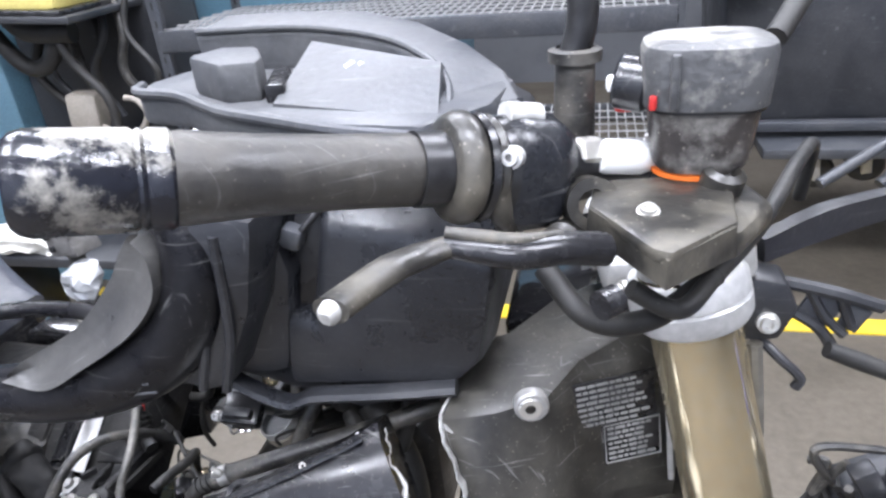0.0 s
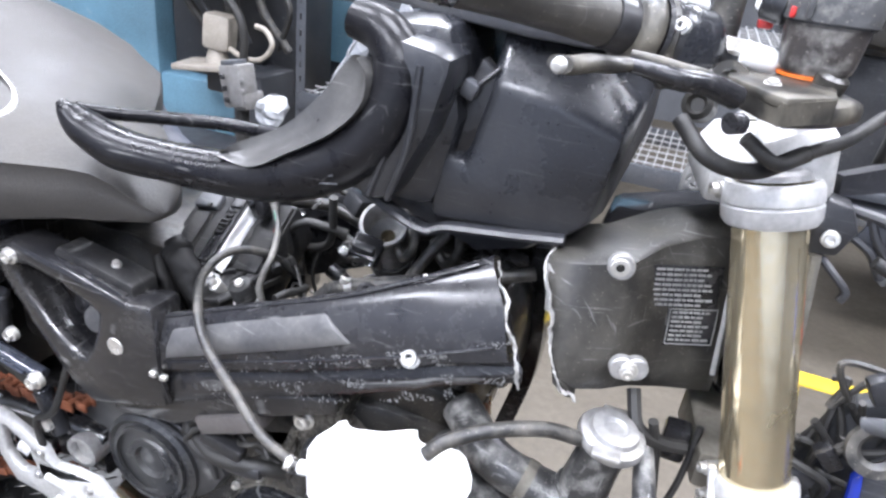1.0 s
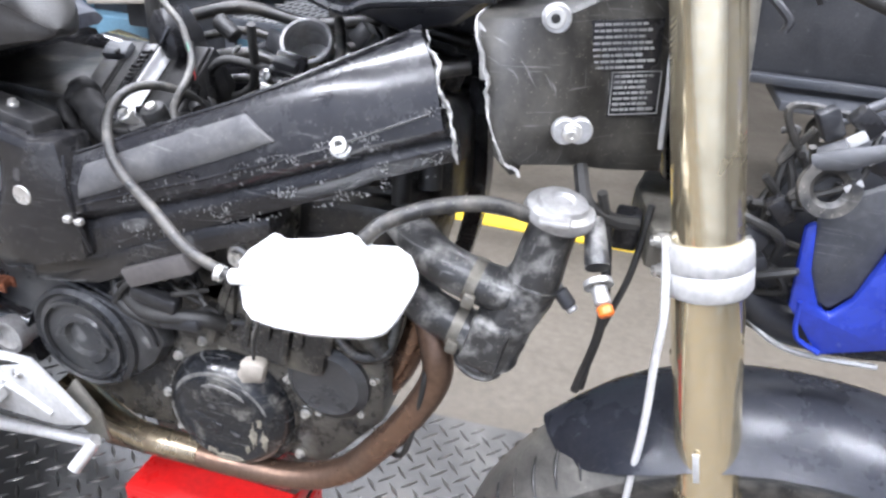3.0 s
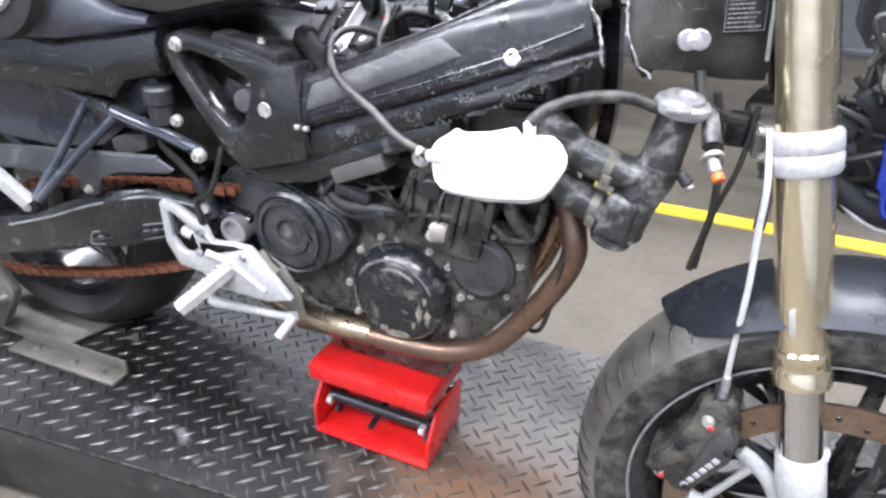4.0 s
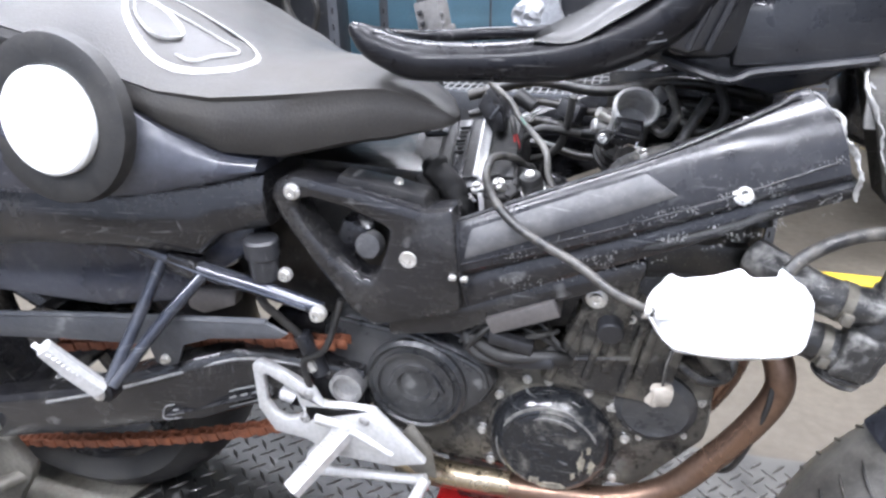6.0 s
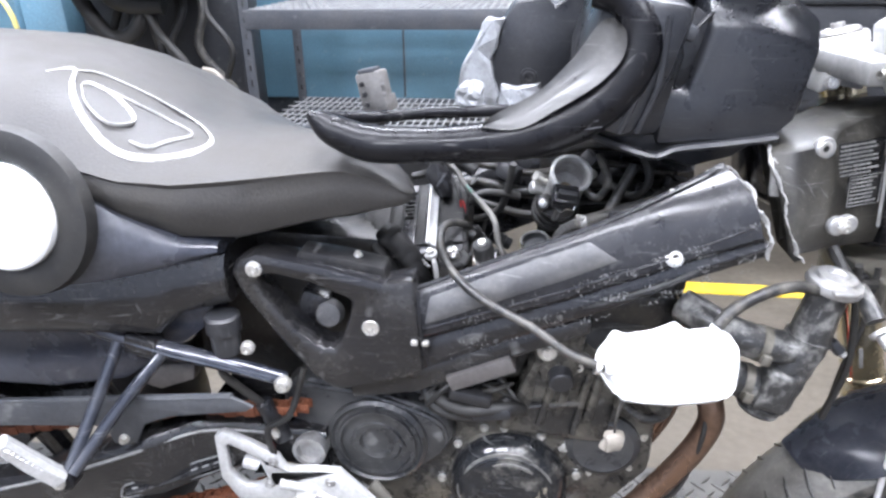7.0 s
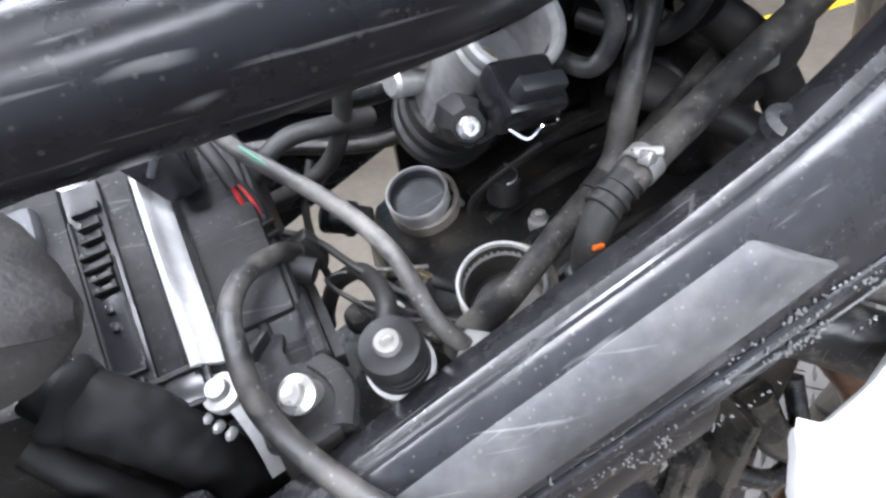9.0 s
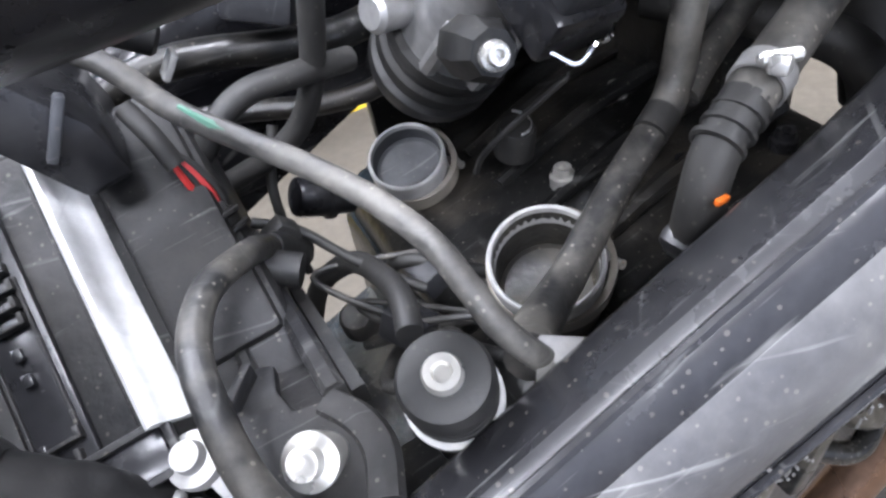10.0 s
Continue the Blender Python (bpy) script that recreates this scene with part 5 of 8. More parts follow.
hose("wiring", [(0.05, 0.02, 0.84), (0.075, -0.01, 0.835), (0.09, -0.02, 0.86), (0.08, 0.0, 0.89)], 0.005, rubber)
hose("wiring", [(0.09, 0.03, 0.8), (0.11, -0.01, 0.79), (0.13, -0.03, 0.82), (0.14, -0.02, 0.86)], 0.007, rubber)
CP = V((-0.004, -0.014, -0.004))
conn = part("wire_connector", moved(sweep([(-0.1165, 0.0085, 0.806), (-0.115, 0.003, 0.797), (-0.111, -0.004, 0.79), (-0.1, -0.011, 0.786)], [0.0062, 0.0064, 0.006, 0.0058], 16, 4), CP), rubber, bike, "ribbed black plug")
for k in range(4):
    part("plug_rib", lathe(CP + V((-0.1168 + 0.0012 * k, 0.008 - 0.0032 * k, 0.8055 - 0.0045 * k)), (0.15 + 0.12 * k, -0.5, -0.8), [(0, 0.006), (0.0006, 0.0078), (0.0016, 0.0078), (0.0022, 0.006)], 18), rubber, conn)
for k, m in enumerate((redwire, rubber, redwire, rubber)):
    part("wire", moved(sweep([(-0.1175 + 0.0016 * k, 0.0085, 0.803), (-0.119 + 0.0022 * k, 0.011, 0.812), (-0.1205 + 0.0016 * k, 0.014, 0.821), (-0.122, 0.018, 0.83), (-0.126, 0.026, 0.838)], 0.0013, 6, 6), CP), m, conn, "red wire" if m is redwire else "black wire")
part("wire_sleeve", moved(sweep([(-0.1205, 0.015, 0.823), (-0.123, 0.02, 0.832), (-0.127, 0.028, 0.84)], 0.0034, 10, 4), CP), rubber, conn)

# ribs and bolts on the head cover
for k in range(6):
    y = -0.06 + 0.032 * k
    part("cover_rib", sweep([(0.0, y, 0.726), (0.05, y + 0.006, 0.74), (0.115, y + 0.01, 0.746)], [0.0035, 0.005, 0.005], 8, 3), bayblack, bike)
for k, (x, y) in enumerate(((0.02, 0.012), (0.06, -0.02), (0.075, 0.045), (0.1, -0.035))):
    part("cover_bolt", bolt((x, y, 0.733 + 0.1 * x), (0, 0, 1), 0.006, 0.006), blacksteel if k % 2 else steelbolt, bike)
part("coil_cap", lathe((0.009, 0.035, 0.742), (0.1, -0.2, 1), [(0, 0), (0, 0.0095), (0.013, 0.009), (0.015, 0.008), (0.016, 0.0)], 24), rubber, bike, "black ignition coil cap")
part("coil_ring", lathe((0.0088, 0.0345, 0.757), (0.1, -0.2, 1), [(0, 0.0088), (0.0005, 0.0094), (0.0014, 0.0094), (0.0018, 0.0088)], 24, (150, 300)), alloy, bike)
hose("coil_lead", [(0.02, 0.004, 0.79), (0.0, 0.01, 0.776), (-0.012, 0.022, 0.758), (-0.014, 0.03, 0.744)], 0.0014, rubber)
rr_ = random.Random(77)
for k in range(5):
    c = V((rr_.uniform(-0.078, -0.06), rr_.uniform(-0.05, -0.02), rr_.uniform(0.725, 0.745)))
    hose("loom_wire", [c + V((rr_.uniform(-0.03, 0.03), rr_.uniform(-0.03, 0.03), rr_.uniform(-0.012, 0.014))) for _ in range(4)], rr_.uniform(0.0012, 0.003), rubber if k % 4 else dustyrubber)
part("wire_plug", box((-0.078, -0.035, 0.746), (0.014, 0.018, 0.012), (10, 20, 35), 0.002), blacksteel, bike)
part("wire_plug", box((-0.06, -0.012, 0.742), (0.012, 0.016, 0.012), (0, -15, 10), 0.002), plastic, bike)
part("brass_clip", box((-0.058, -0.025, 0.76), (0.005, 0.009, 0.003), (0, 20, 25), 0.0006), exhaustraw, bike)
part("mount_cleat", prism([(-0.082, -0.128), (-0.066, -0.132), (-0.052, -0.108), (-0.062, -0.1)], 0.794, 0.7965, 0.001, axis="z"), alloy, bike, "bent alloy bracket by the mount")

# rubber-mounted knob, flanged bolt on its notched bracket, stay
MR, MA = V((-0.0885, -0.1045, 0.8005)), V((-0.15, -0.35, 1)).normalized()
part("mount_rubber", lathe(MR - MA * 0.009, MA, [(0, 0), (0, 0.0108), (0.003, 0.0113), (0.0055, 0.0113), (0.0062, 0.0106), (0.007, 0.0113), (0.0095, 0.0113), (0.0102, 0.0106), (0.011, 0.0114), (0.0165, 0.0112), (0.019, 0.0102), (0.02, 0.008), (0.02, 0)], 36), rubber, bike, "round black rubber mount")
part("mount_washer", lathe(MR - MA * 0.0115, MA, [(0, 0), (0, 0.0124), (0.0025, 0.0124), (0.0025, 0)], 28), silver, bike)
part("mount_post", rod(MR - MA * 0.055, MR - MA * 0.0105, 0.0105), alloy, bike)
part("mount_bolt", lathe(MR + MA * 0.0105, MA, [(-0.002, 0), (-0.002, 0.0048), (0.002, 0.0046), (0.0032, 0.0041), (0.0032, 0.0024), (0.0014, 0.002), (0.0014, 0)], 6 * 4), steelbolt, bike, "star-socket bolt head")
part("stay_bolt", lathe((-0.123, -0.102, 0.797), (-0.3, -0.5, 0.8), [(-0.012, 0), (-0.012, 0.0056), (-0.003, 0.0056), (-0.0025, 0.0068), (0.0, 0.0068), (0.001, 0.004), (0.005, 0.0037), (0.005, 0.002), (0.0035, 0)], 24), steelbolt, bike, "flanged star-socket bolt")
plate_a = [(-0.1365, -0.07), (-0.1285, -0.0605), (-0.1225, -0.0625), (-0.1245, -0.0715), (-0.1225, -0.0795), (-0.1135, -0.0815), (-0.1095, -0.0905), (-0.1075, -0.101), (-0.112, -0.115), (-0.126, -0.119), (-0.137, -0.112), (-0.139, -0.09)]
part("mount_bracket", prism(plate_a, 0.784, 0.789, 0.0016, axis="z"), casemat, bike, "notched grey plastic bracket")
part("bracket_wall", prism([(-0.1375, -0.072), (-0.1295, -0.062), (-0.1275, -0.064), (-0.1345, -0.073)], 0.786, 0.7945, 0.0008, axis="z"), casemat, bike)
part("bracket_wall", sweep([(-0.1145, -0.0825, 0.788), (-0.1095, -0.0915, 0.788), (-0.108, -0.102, 0.788), (-0.112, -0.114, 0.787)], 0.003, 8, 5, flat=1.6), casemat, bike)
part("mount_leg", prism([(-0.135, -0.112), (-0.112, -0.112), (-0.112, -0.085), (-0.135, -0.085)], 0.72, 0.785, 0.003, axis="z"), bayblack, bike)
part("channel_floor", loft([[(-0.131, -0.006, 0.764), (-0.118, -0.006, 0.764), (-0.118, -0.006, 0.758), (-0.131, -0.006, 0.758)], [(-0.1275, -0.04, 0.772), (-0.117, -0.04, 0.772), (-0.117, -0.04, 0.766), (-0.1275, -0.04, 0.766)], [(-0.1255, -0.08, 0.782), (-0.1135, -0.08, 0.782), (-0.1135, -0.08, 0.776), (-0.1255, -0.08, 0.776)]]), casemat, bike, "dusty grey plastic channel")
part("channel_rib", sweep([(-0.1335, -0.022, 0.774), (-0.1305, -0.045, 0.778), (-0.129, -0.064, 0.783)], 0.0026, shape=[(-0.8, -1.6), (0.8, -1.6), (0.8, 1.2), (0.4, 1.6), (-0.4, 1.6), (-0.8, 1.2)]), rubber, bike)
part("channel_rib", sweep([(-0.1165, -0.008, 0.772), (-0.1135, -0.04, 0.778), (-0.1115, -0.08, 0.785)], 0.0032, shape=[(-1, -1.8), (1, -1.8), (1, 1), (0.5, 1.5), (-0.5, 1.5), (-1, 1)]), casemat, bike)
part("channel_rib", sweep([(-0.1085, -0.012, 0.766), (-0.107, -0.04, 0.772), (-0.1055, -0.078, 0.78)], 0.002, shape=[(-1, -2), (1, -2), (1, 1), (-1, 1)]), rubber, bike)

stay = part("silver_stay", sweep([(-0.1575, 0.022, 0.8335), (-0.1548, -0.022, 0.8095), (-0.1518, -0.063, 0.787)], 0.0074, shape=[(-0.95, -0.25), (0.95, -0.25), (1, 0), (0.92, 0.14), (0.5, 0.16), (0.38, 0.09), (-0.38, 0.09), (-0.5, 0.16), (-0.92, 0.14), (-1, 0)], up=(1, 0, 1)), brightalu, bike, "bright flat aluminium stay")
part("stay_end", lathe((-0.15, -0.071, 0.776), (-0.2, -0.3, 1), [(0, 0), (0, 0.0075), (0.003, 0.008), (0.005, 0.0075), (0.006, 0.0045), (0.0095, 0.004), (0.0095, 0)], 20), alloy, stay)
for k in range(3):
    part("stay_bead", lathe((-0.1595 + 0.0038 * k, -0.0755 - 0.004 * k, 0.772 - 0.0015 * k), (-0.4, -0.8, 0.3), [(-0.003, 0), (-0.002, 0.002), (0.001, 0.0021), (0.003, 0.001), (0.003, 0)], 12), alloy, stay)
part("stay_tail", sweep([(-0.147, -0.078, 0.776), (-0.143, -0.087, 0.766), (-0.141, -0.095, 0.752)], 0.0028, shape=[(-1, -0.3), (1, -0.3), (1, 0.3), (-1, 0.3)]), alloy, stay)
# battery with its finned lid, and the fat hose beside it
tilt = Matrix.Translation((-0.155, -0.02, 0.8005)) @ Euler((radians(31), radians(-6), 0)).to_matrix().to_4x4()


def on_case(name, c, s, mat, parent, bevel=0.001, label=""):
    b = box(c, s, bevel=bevel)
    b.transform(tilt)
    return part(name, b, mat, parent, label)


batt = on_case("battery_case", (-0.025, 0.005, -0.034), (0.13, 0.115, 0.056), casemat, bike, 0.005, "grey-black battery case with finned lid")
on_case("case_lid", (-0.058, 0.005, -0.005), (0.04, 0.112, 0.01), casemat, batt, 0.003)
on_case("case_lid", (-0.013, 0.008, -0.005), (0.017, 0.1, 0.008), casemat, batt, 0.002)
on_case("case_flap", (0.022, 0.012, -0.006), (0.03, 0.09, 0.008), casemat, batt, 0.003, "dusty grey flap")
fin_rnd = random.Random(5)
for y in (-0.05, -0.0445, -0.039, -0.033, 0.004, 0.0095, 0.015, 0.021, 0.0275, 0.034, 0.041):
    j, w = fin_rnd.uniform(-0.001, 0.001), fin_rnd.uniform(0.009, 0.0125)
    on_case("case_fin", (-0.029 + j, y, 0.001), (w, 0.0011, 0.006), casemat, batt, 0.0004)
    on_case("fin_hook", (-0.029 + j + (w / 2 - 0.0008), y + 0.0014, 0.0022), (0.0016, 0.0036, 0.0036), casemat, batt, 0.0004)
    if fin_rnd.random() < 0.7:
        on_case("fin_hook", (-0.029 + j - (w / 2 - 0.0012), y + 0.0012, 0.0014), (0.0022, 0.003, 0.003), blacksteel, batt, 0.0004)
for x, y0, n in ((-0.0235, -0.006, 0.05), (-0.0365, -0.01, 0.1), (-0.0055, 0.0, 0.095), (-0.009, 0.0, 0.095), (-0.05, 0.0, 0.1), (-0.053, 0.002, 0.096)):
    on_case("case_rib", (x, y0, 0.0), (0.0012, n, 0.0034), casemat, batt, 0.0005)
on_case("fin_floor", (-0.029, 0.002, -0.003), (0.016, 0.108, 0.007), blacksteel, batt, 0.001)
on_case("lid_pad", (-0.062, -0.01, 0.001), (0.02, 0.075, 0.007), casemat, batt, 0.003)
on_case("lid_step", (-0.062, 0.042, 0.003), (0.03, 0.02, 0.01), greyplastic, batt, 0.003, "dusty grey raised step")
on_case("lid_nub", (-0.055, 0.034, 0.009), (0.004, 0.006, 0.004), casemat, batt, 0.001)
for y in (-0.012, -0.004):
    on_case("case_post", (-0.03, y, 0.001), (0.003, 0.004, 0.004), blacksteel, batt, 0.0005)
latch = on_case("case_latch", (-0.017, -0.049, 0.004), (0.03, 0.013, 0.012), blacksteel, batt, 0.002, "black latch")
on_case("latch_frame", (-0.017, -0.0425, 0.011), (0.034, 0.0022, 0.0024), casemat, latch, 0.0006)
on_case("latch_frame", (-0.017, -0.0555, 0.009), (0.032, 0.002, 0.0024), casemat, latch, 0.0006)
for x in (-0.033, 0.0):
    on_case("latch_arm", (x, -0.049, 0.0105), (0.0024, 0.0145, 0.0036), casemat, latch, 0.0006)
b = sweep([(-0.208, -0.058, 0.8), (-0.19, -0.07, 0.79), (-0.176, -0.075, 0.775), (-0.163, -0.078, 0.752), (-0.155, -0.078, 0.72), (-0.152, -0.075, 0.69)], [0.012, 0.0145, 0.0135, 0.0125, 0.013, 0.013], 28, 14)
for v in b.verts:  # slack rubber, dented and creased
    v.co += V(noise.noise_vector(v.co * 48)) * 0.0032 + V(noise.noise_vector(v.co * 130)) * 0.0011
duct = part("intake_duct", b, ductmat, bike, "folded soft black rubber duct")
b = lathe((-0.196, -0.067, 0.794), (0.78, -0.42, -0.46), [(-0.006, 0.0135), (-0.005, 0.0165), (-0.002, 0.0172), (0.001, 0.016), (0.003, 0.0145)], 32)
for v in b.verts:
    v.co += V(noise.noise_vector(v.co * 60)) * 0.003
part("duct_collar", b, ductmat, duct)
hose("intake_duct", [(-0.215, -0.075, 0.788), (-0.196, -0.088, 0.77), (-0.18, -0.09, 0.74), (-0.172, -0.085, 0.7)], [0.006, 0.0075, 0.0075, 0.0075], ductmat)
part("ecu_panel", prism([(-0.158, 0.868), (-0.139, 0.842), (-0.135, 0.823), (-0.15, 0.82), (-0.168, 0.85)], -0.002, 0.05, 0.003), blacksteel, bike, "small black control unit")
part("panel_strip", box((-0.147, -0.0035, 0.845), (0.003, 0.004, 0.02), (0, 33, 0), 0.001), greyplastic, bike)
part("hose_joint", rod((-0.135, 0.07, 0.85), (-0.112, 0.066, 0.835), 0.009), rubber, bike)
part("joint_clip", box((-0.114, 0.068, 0.822), (0.003, 0.009, 0.011), (0, 40, 0), 0.001), silver, bike, "white locking clip")

# ---- coolant: neck, cap, hoses, white tank ----
b = sweep([(0.262, -0.116, 0.785), (0.256, -0.116, 0.753), (0.249, -0.117, 0.715), (0.236, -0.118, 0.685), (0.225, -0.118, 0.645)], [0.0185, 0.0195, 0.0215, 0.0225, 0.0225], 28, 10)
for v in b.verts:  # caked with mud
    v.co += V(noise.noise_vector(v.co * 90)) * 0.0022 * min(1, max(0, (0.75 - v.co.z) / 0.04))
neck = part("filler_neck", b, neckmat, bike, "dusty black coolant filler neck")
part("neck_ring", lathe((0.251, -0.116, 0.722), (0.2, 0, 1), [(0, 0.021), (0.001, 0.0235), (0.004, 0.0235), (0.005, 0.021)], 28), neckmat, neck)
part("filler_cap", lathe((0.262, -0.117, 0.782), (0.15, -0.1, 1), [(0, 0), (0, 0.026), (0.004, 0.0275), (0.009, 0.026), (0.011, 0.02), (0.015, 0.0185), (0.016, 0.01), (0.013, 0.008), (0.013, 0)], 28), alloy, neck, "pale alloy pressure cap")
part("cap_ear", box((0.262, -0.142, 0.789), (0.022, 0.014, 0.005), (0, 0, 0), 0.002), alloy, neck)
part("cap_ear", box((0.262, -0.092, 0.789), (0.022, 0.014, 0.005), (0, 0, 0), 0.002), alloy, neck)
part("neck_flange", lathe((0.214, -0.119, 0.632), (0.28, 0, 1), [(0, 0), (0, 0.0215), (0.003, 0.023), (0.0045, 0.0212), (0.0065, 0.0212), (0.008, 0.0238), (0.0105, 0.0238), (0.012, 0.0218), (0.014, 0.0218), (0.016, 0.0245), (0.02, 0.0245), (0.022, 0.02)], 28), neckmat, neck)
b = box((0.222, -0.132, 0.668), (0.034, 0.026, 0.05), (0, 14, 0), 0.005)
bmesh.ops.subdivide_edges(b, edges=list(b.edges), cuts=2, use_grid_fill=True)
for v in b.verts:
    v.co += V(noise.noise_vector(v.co * 110)) * 0.003
part("neck_lug", b, neckmat, neck)
part("small_plug", rod((0.272, -0.12, 0.722), (0.283, -0.124, 0.711), 0.006), plastic, neck, "black plug with a bright tip")
part("plug_tip", rod((0.283, -0.124, 0.711), (0.286, -0.125, 0.708), 0.0045), alloy, neck)
hose("radiator_hose", [(0.13, -0.08, 0.735), (0.17, -0.115, 0.725), (0.205, -0.12, 0.715), (0.235, -0.12, 0.71)], 0.0185, neckmat, "thick dusty radiator hose")
hose("radiator_hose", [(0.12, -0.08, 0.69), (0.16, -0.115, 0.68), (0.195, -0.12, 0.668), (0.225, -0.12, 0.66)], 0.0185, neckmat, "thick dusty radiator hose")
for p in ((0.205, -0.12, 0.715), (0.195, -0.12, 0.668)):
    part("hose_clamp", lathe(p, (1, -0.05, -0.25), [(-0.0045, 0.0185), (-0.0045, 0.0196), (0.0045, 0.0196), (0.0045, 0.0185)], 28), rawsteel, bike)
    part("clamp_screw", box((p[0], p[1] - 0.02, p[2] - 0.008), (0.01, 0.008, 0.012), (0, 15, 0), 0.002), rawsteel, bike)
hose("cap_hose", [(0.242, -0.13, 0.785), (0.215, -0.145, 0.795), (0.18, -0.165, 0.795), (0.15, -0.182, 0.785), (0.136, -0.19, 0.772)], 0.006, dustyrubber, "grey rubber hose to the filler cap")
tank = thing("coolant_tank", (0.1, -0.17, 0.66), "white plastic coolant overflow tank hanging by its hoses", "tank")
tk = [(0.03, 0.727), (0.034, 0.738), (0.042, 0.747), (0.048, 0.756), (0.057, 0.751), (0.085, 0.757), (0.1, 0.763), (0.108, 0.767), (0.116, 0.758), (0.147, 0.763), (0.159, 0.755), (0.166, 0.742), (0.16, 0.718), (0.154, 0.706), (0.14, 0.7), (0.1, 0.694), (0.056, 0.695), (0.04, 0.71)]


def tank_lean(b):
    """The bottle lies tipped back, its foot towards the open side."""
    foot, crown, n = V((0, -0.214, 0.701)), V((0, -0.146, 0.742)), V((0, -0.524, 0.853))
    for v in b.verts:
        p = foot.lerp(crown, (v.co.z - 0.694) / 0.067) - n * v.co.y
        v.co = V((0.03 + 1.02 * (v.co.x - 0.03), p.y, p.z))
    return b


part("tank_body", tank_lean(prism(tk, -0.009, 0.016, 0.005)), whiteplastic, tank, "white tank body")
part("tank_seam", tank_lean(sweep([(x, 0.003, z) for x, z in tk] + [(tk[0][0], 0.003, tk[0][1])], 0.0012, 6, 2)), whiteplastic, tank)
part("tank_spout", rod((0.036, -0.205, 0.727), (0.056, -0.202, 0.729), 0.006), whiteplastic, tank)
part("tank_spout", rod((0.136, -0.19, 0.772), (0.135, -0.175, 0.728), 0.006), whiteplastic, tank)
part("hose_clip", lathe((0.027, -0.207, 0.73), (1, 0, -0.25), [(0, 0.0052), (0, 0.0066), (0.005, 0.0066), (0.005, 0.0052)], 16), steelbolt, tank)
hose("drain_cable", [(0.165, -0.07, 0.64), (0.167, -0.11, 0.6), (0.16, -0.11, 0.54), (0.145, -0.1, 0.48), (0.12, -0.08, 0.46)], 0.003, rubber)
hose("lambda_lead", [(0.06, -0.196, 0.7), (0.053, -0.206, 0.68), (0.0515, -0.207, 0.655)], 0.0014, dustyrubber)
b = box((0.051, -0.207, 0.644), (0.02, 0.013, 0.02), (0, 10, 20), 0.005)
bmesh.ops.subdivide_edges(b, edges=list(b.edges), cuts=1, use_grid_fill=True)
for v in b.verts:
    v.co += V(noise.noise_vector(v.co * 130)) * 0.004
part("lead_plug", b, beige, bike, "dusty beige plug on a thin lead")
part("oil_filler", sweep([(0.09, -0.09, 0.66), (0.1, -0.1, 0.63), (0.12, -0.1, 0.605)], 0.011, 12), engineblack, bike)
part("water_pipe", sweep([(0.075, -0.1, 0.61), (0.1, -0.11, 0.6), (0.125, -0.1, 0.605), (0.13, -0.08, 0.64)], 0.006, 10), engineblack, bike)

# thermostat and hoses beside the head
part("thermostat", prism([(0.1, 0.7), (0.095, 0.8), (0.13, 0.815), (0.152, 0.79), (0.155, 0.7)], 0.0, 0.1, 0.012), bayblack, bike, "black thermostat housing")
hose("bypass_hose", [(0.1, -0.01, 0.84), (0.12, -0.02, 0.82), (0.135, -0.03, 0.79), (0.14, -0.04, 0.75)], 0.011, rubber)
hose("bypass_hose", [(0.07, 0.02, 0.8), (0.095, -0.02, 0.795), (0.115, -0.05, 0.78), (0.12, -0.06, 0.74)], 0.009, rubber)
part("hose_clamp", lathe((0.122, -0.021, 0.817), (0.4, -0.2, -0.8), [(-0.004, 0.0105), (-0.004, 0.0122), (0.004, 0.0122), (0.004, 0.0105)], 18), alloy, bike)

part("frame_downtube", sweep([(0.15, 0.09, 0.84), (0.16, 0.09, 0.7), (0.14, 0.09, 0.58)], 0.016, shape=[(-1, -0.6), (1, -0.6), (1, 0.6), (-1, 0.6)]), paintdull, bike)

# ---- front end ----
front = thing("front_end", (0.5, 0, 0.04), "broken-off motorcycle fork with gold tubes, handlebar, wheel and head tube", "motorcycle fork")
F0, F1 = V((0.319, -0.058, 1.0)), V((0.48, -0.142, 0.32))
FD = (F1 - F0).normalized()


def along(z, dy=0.0):
    k = (z - F0.z) / (F1.z - F0.z)
    p = F0.lerp(F1, k)
    return V((p.x, p.y + dy, p.z))


GAP = 0.2
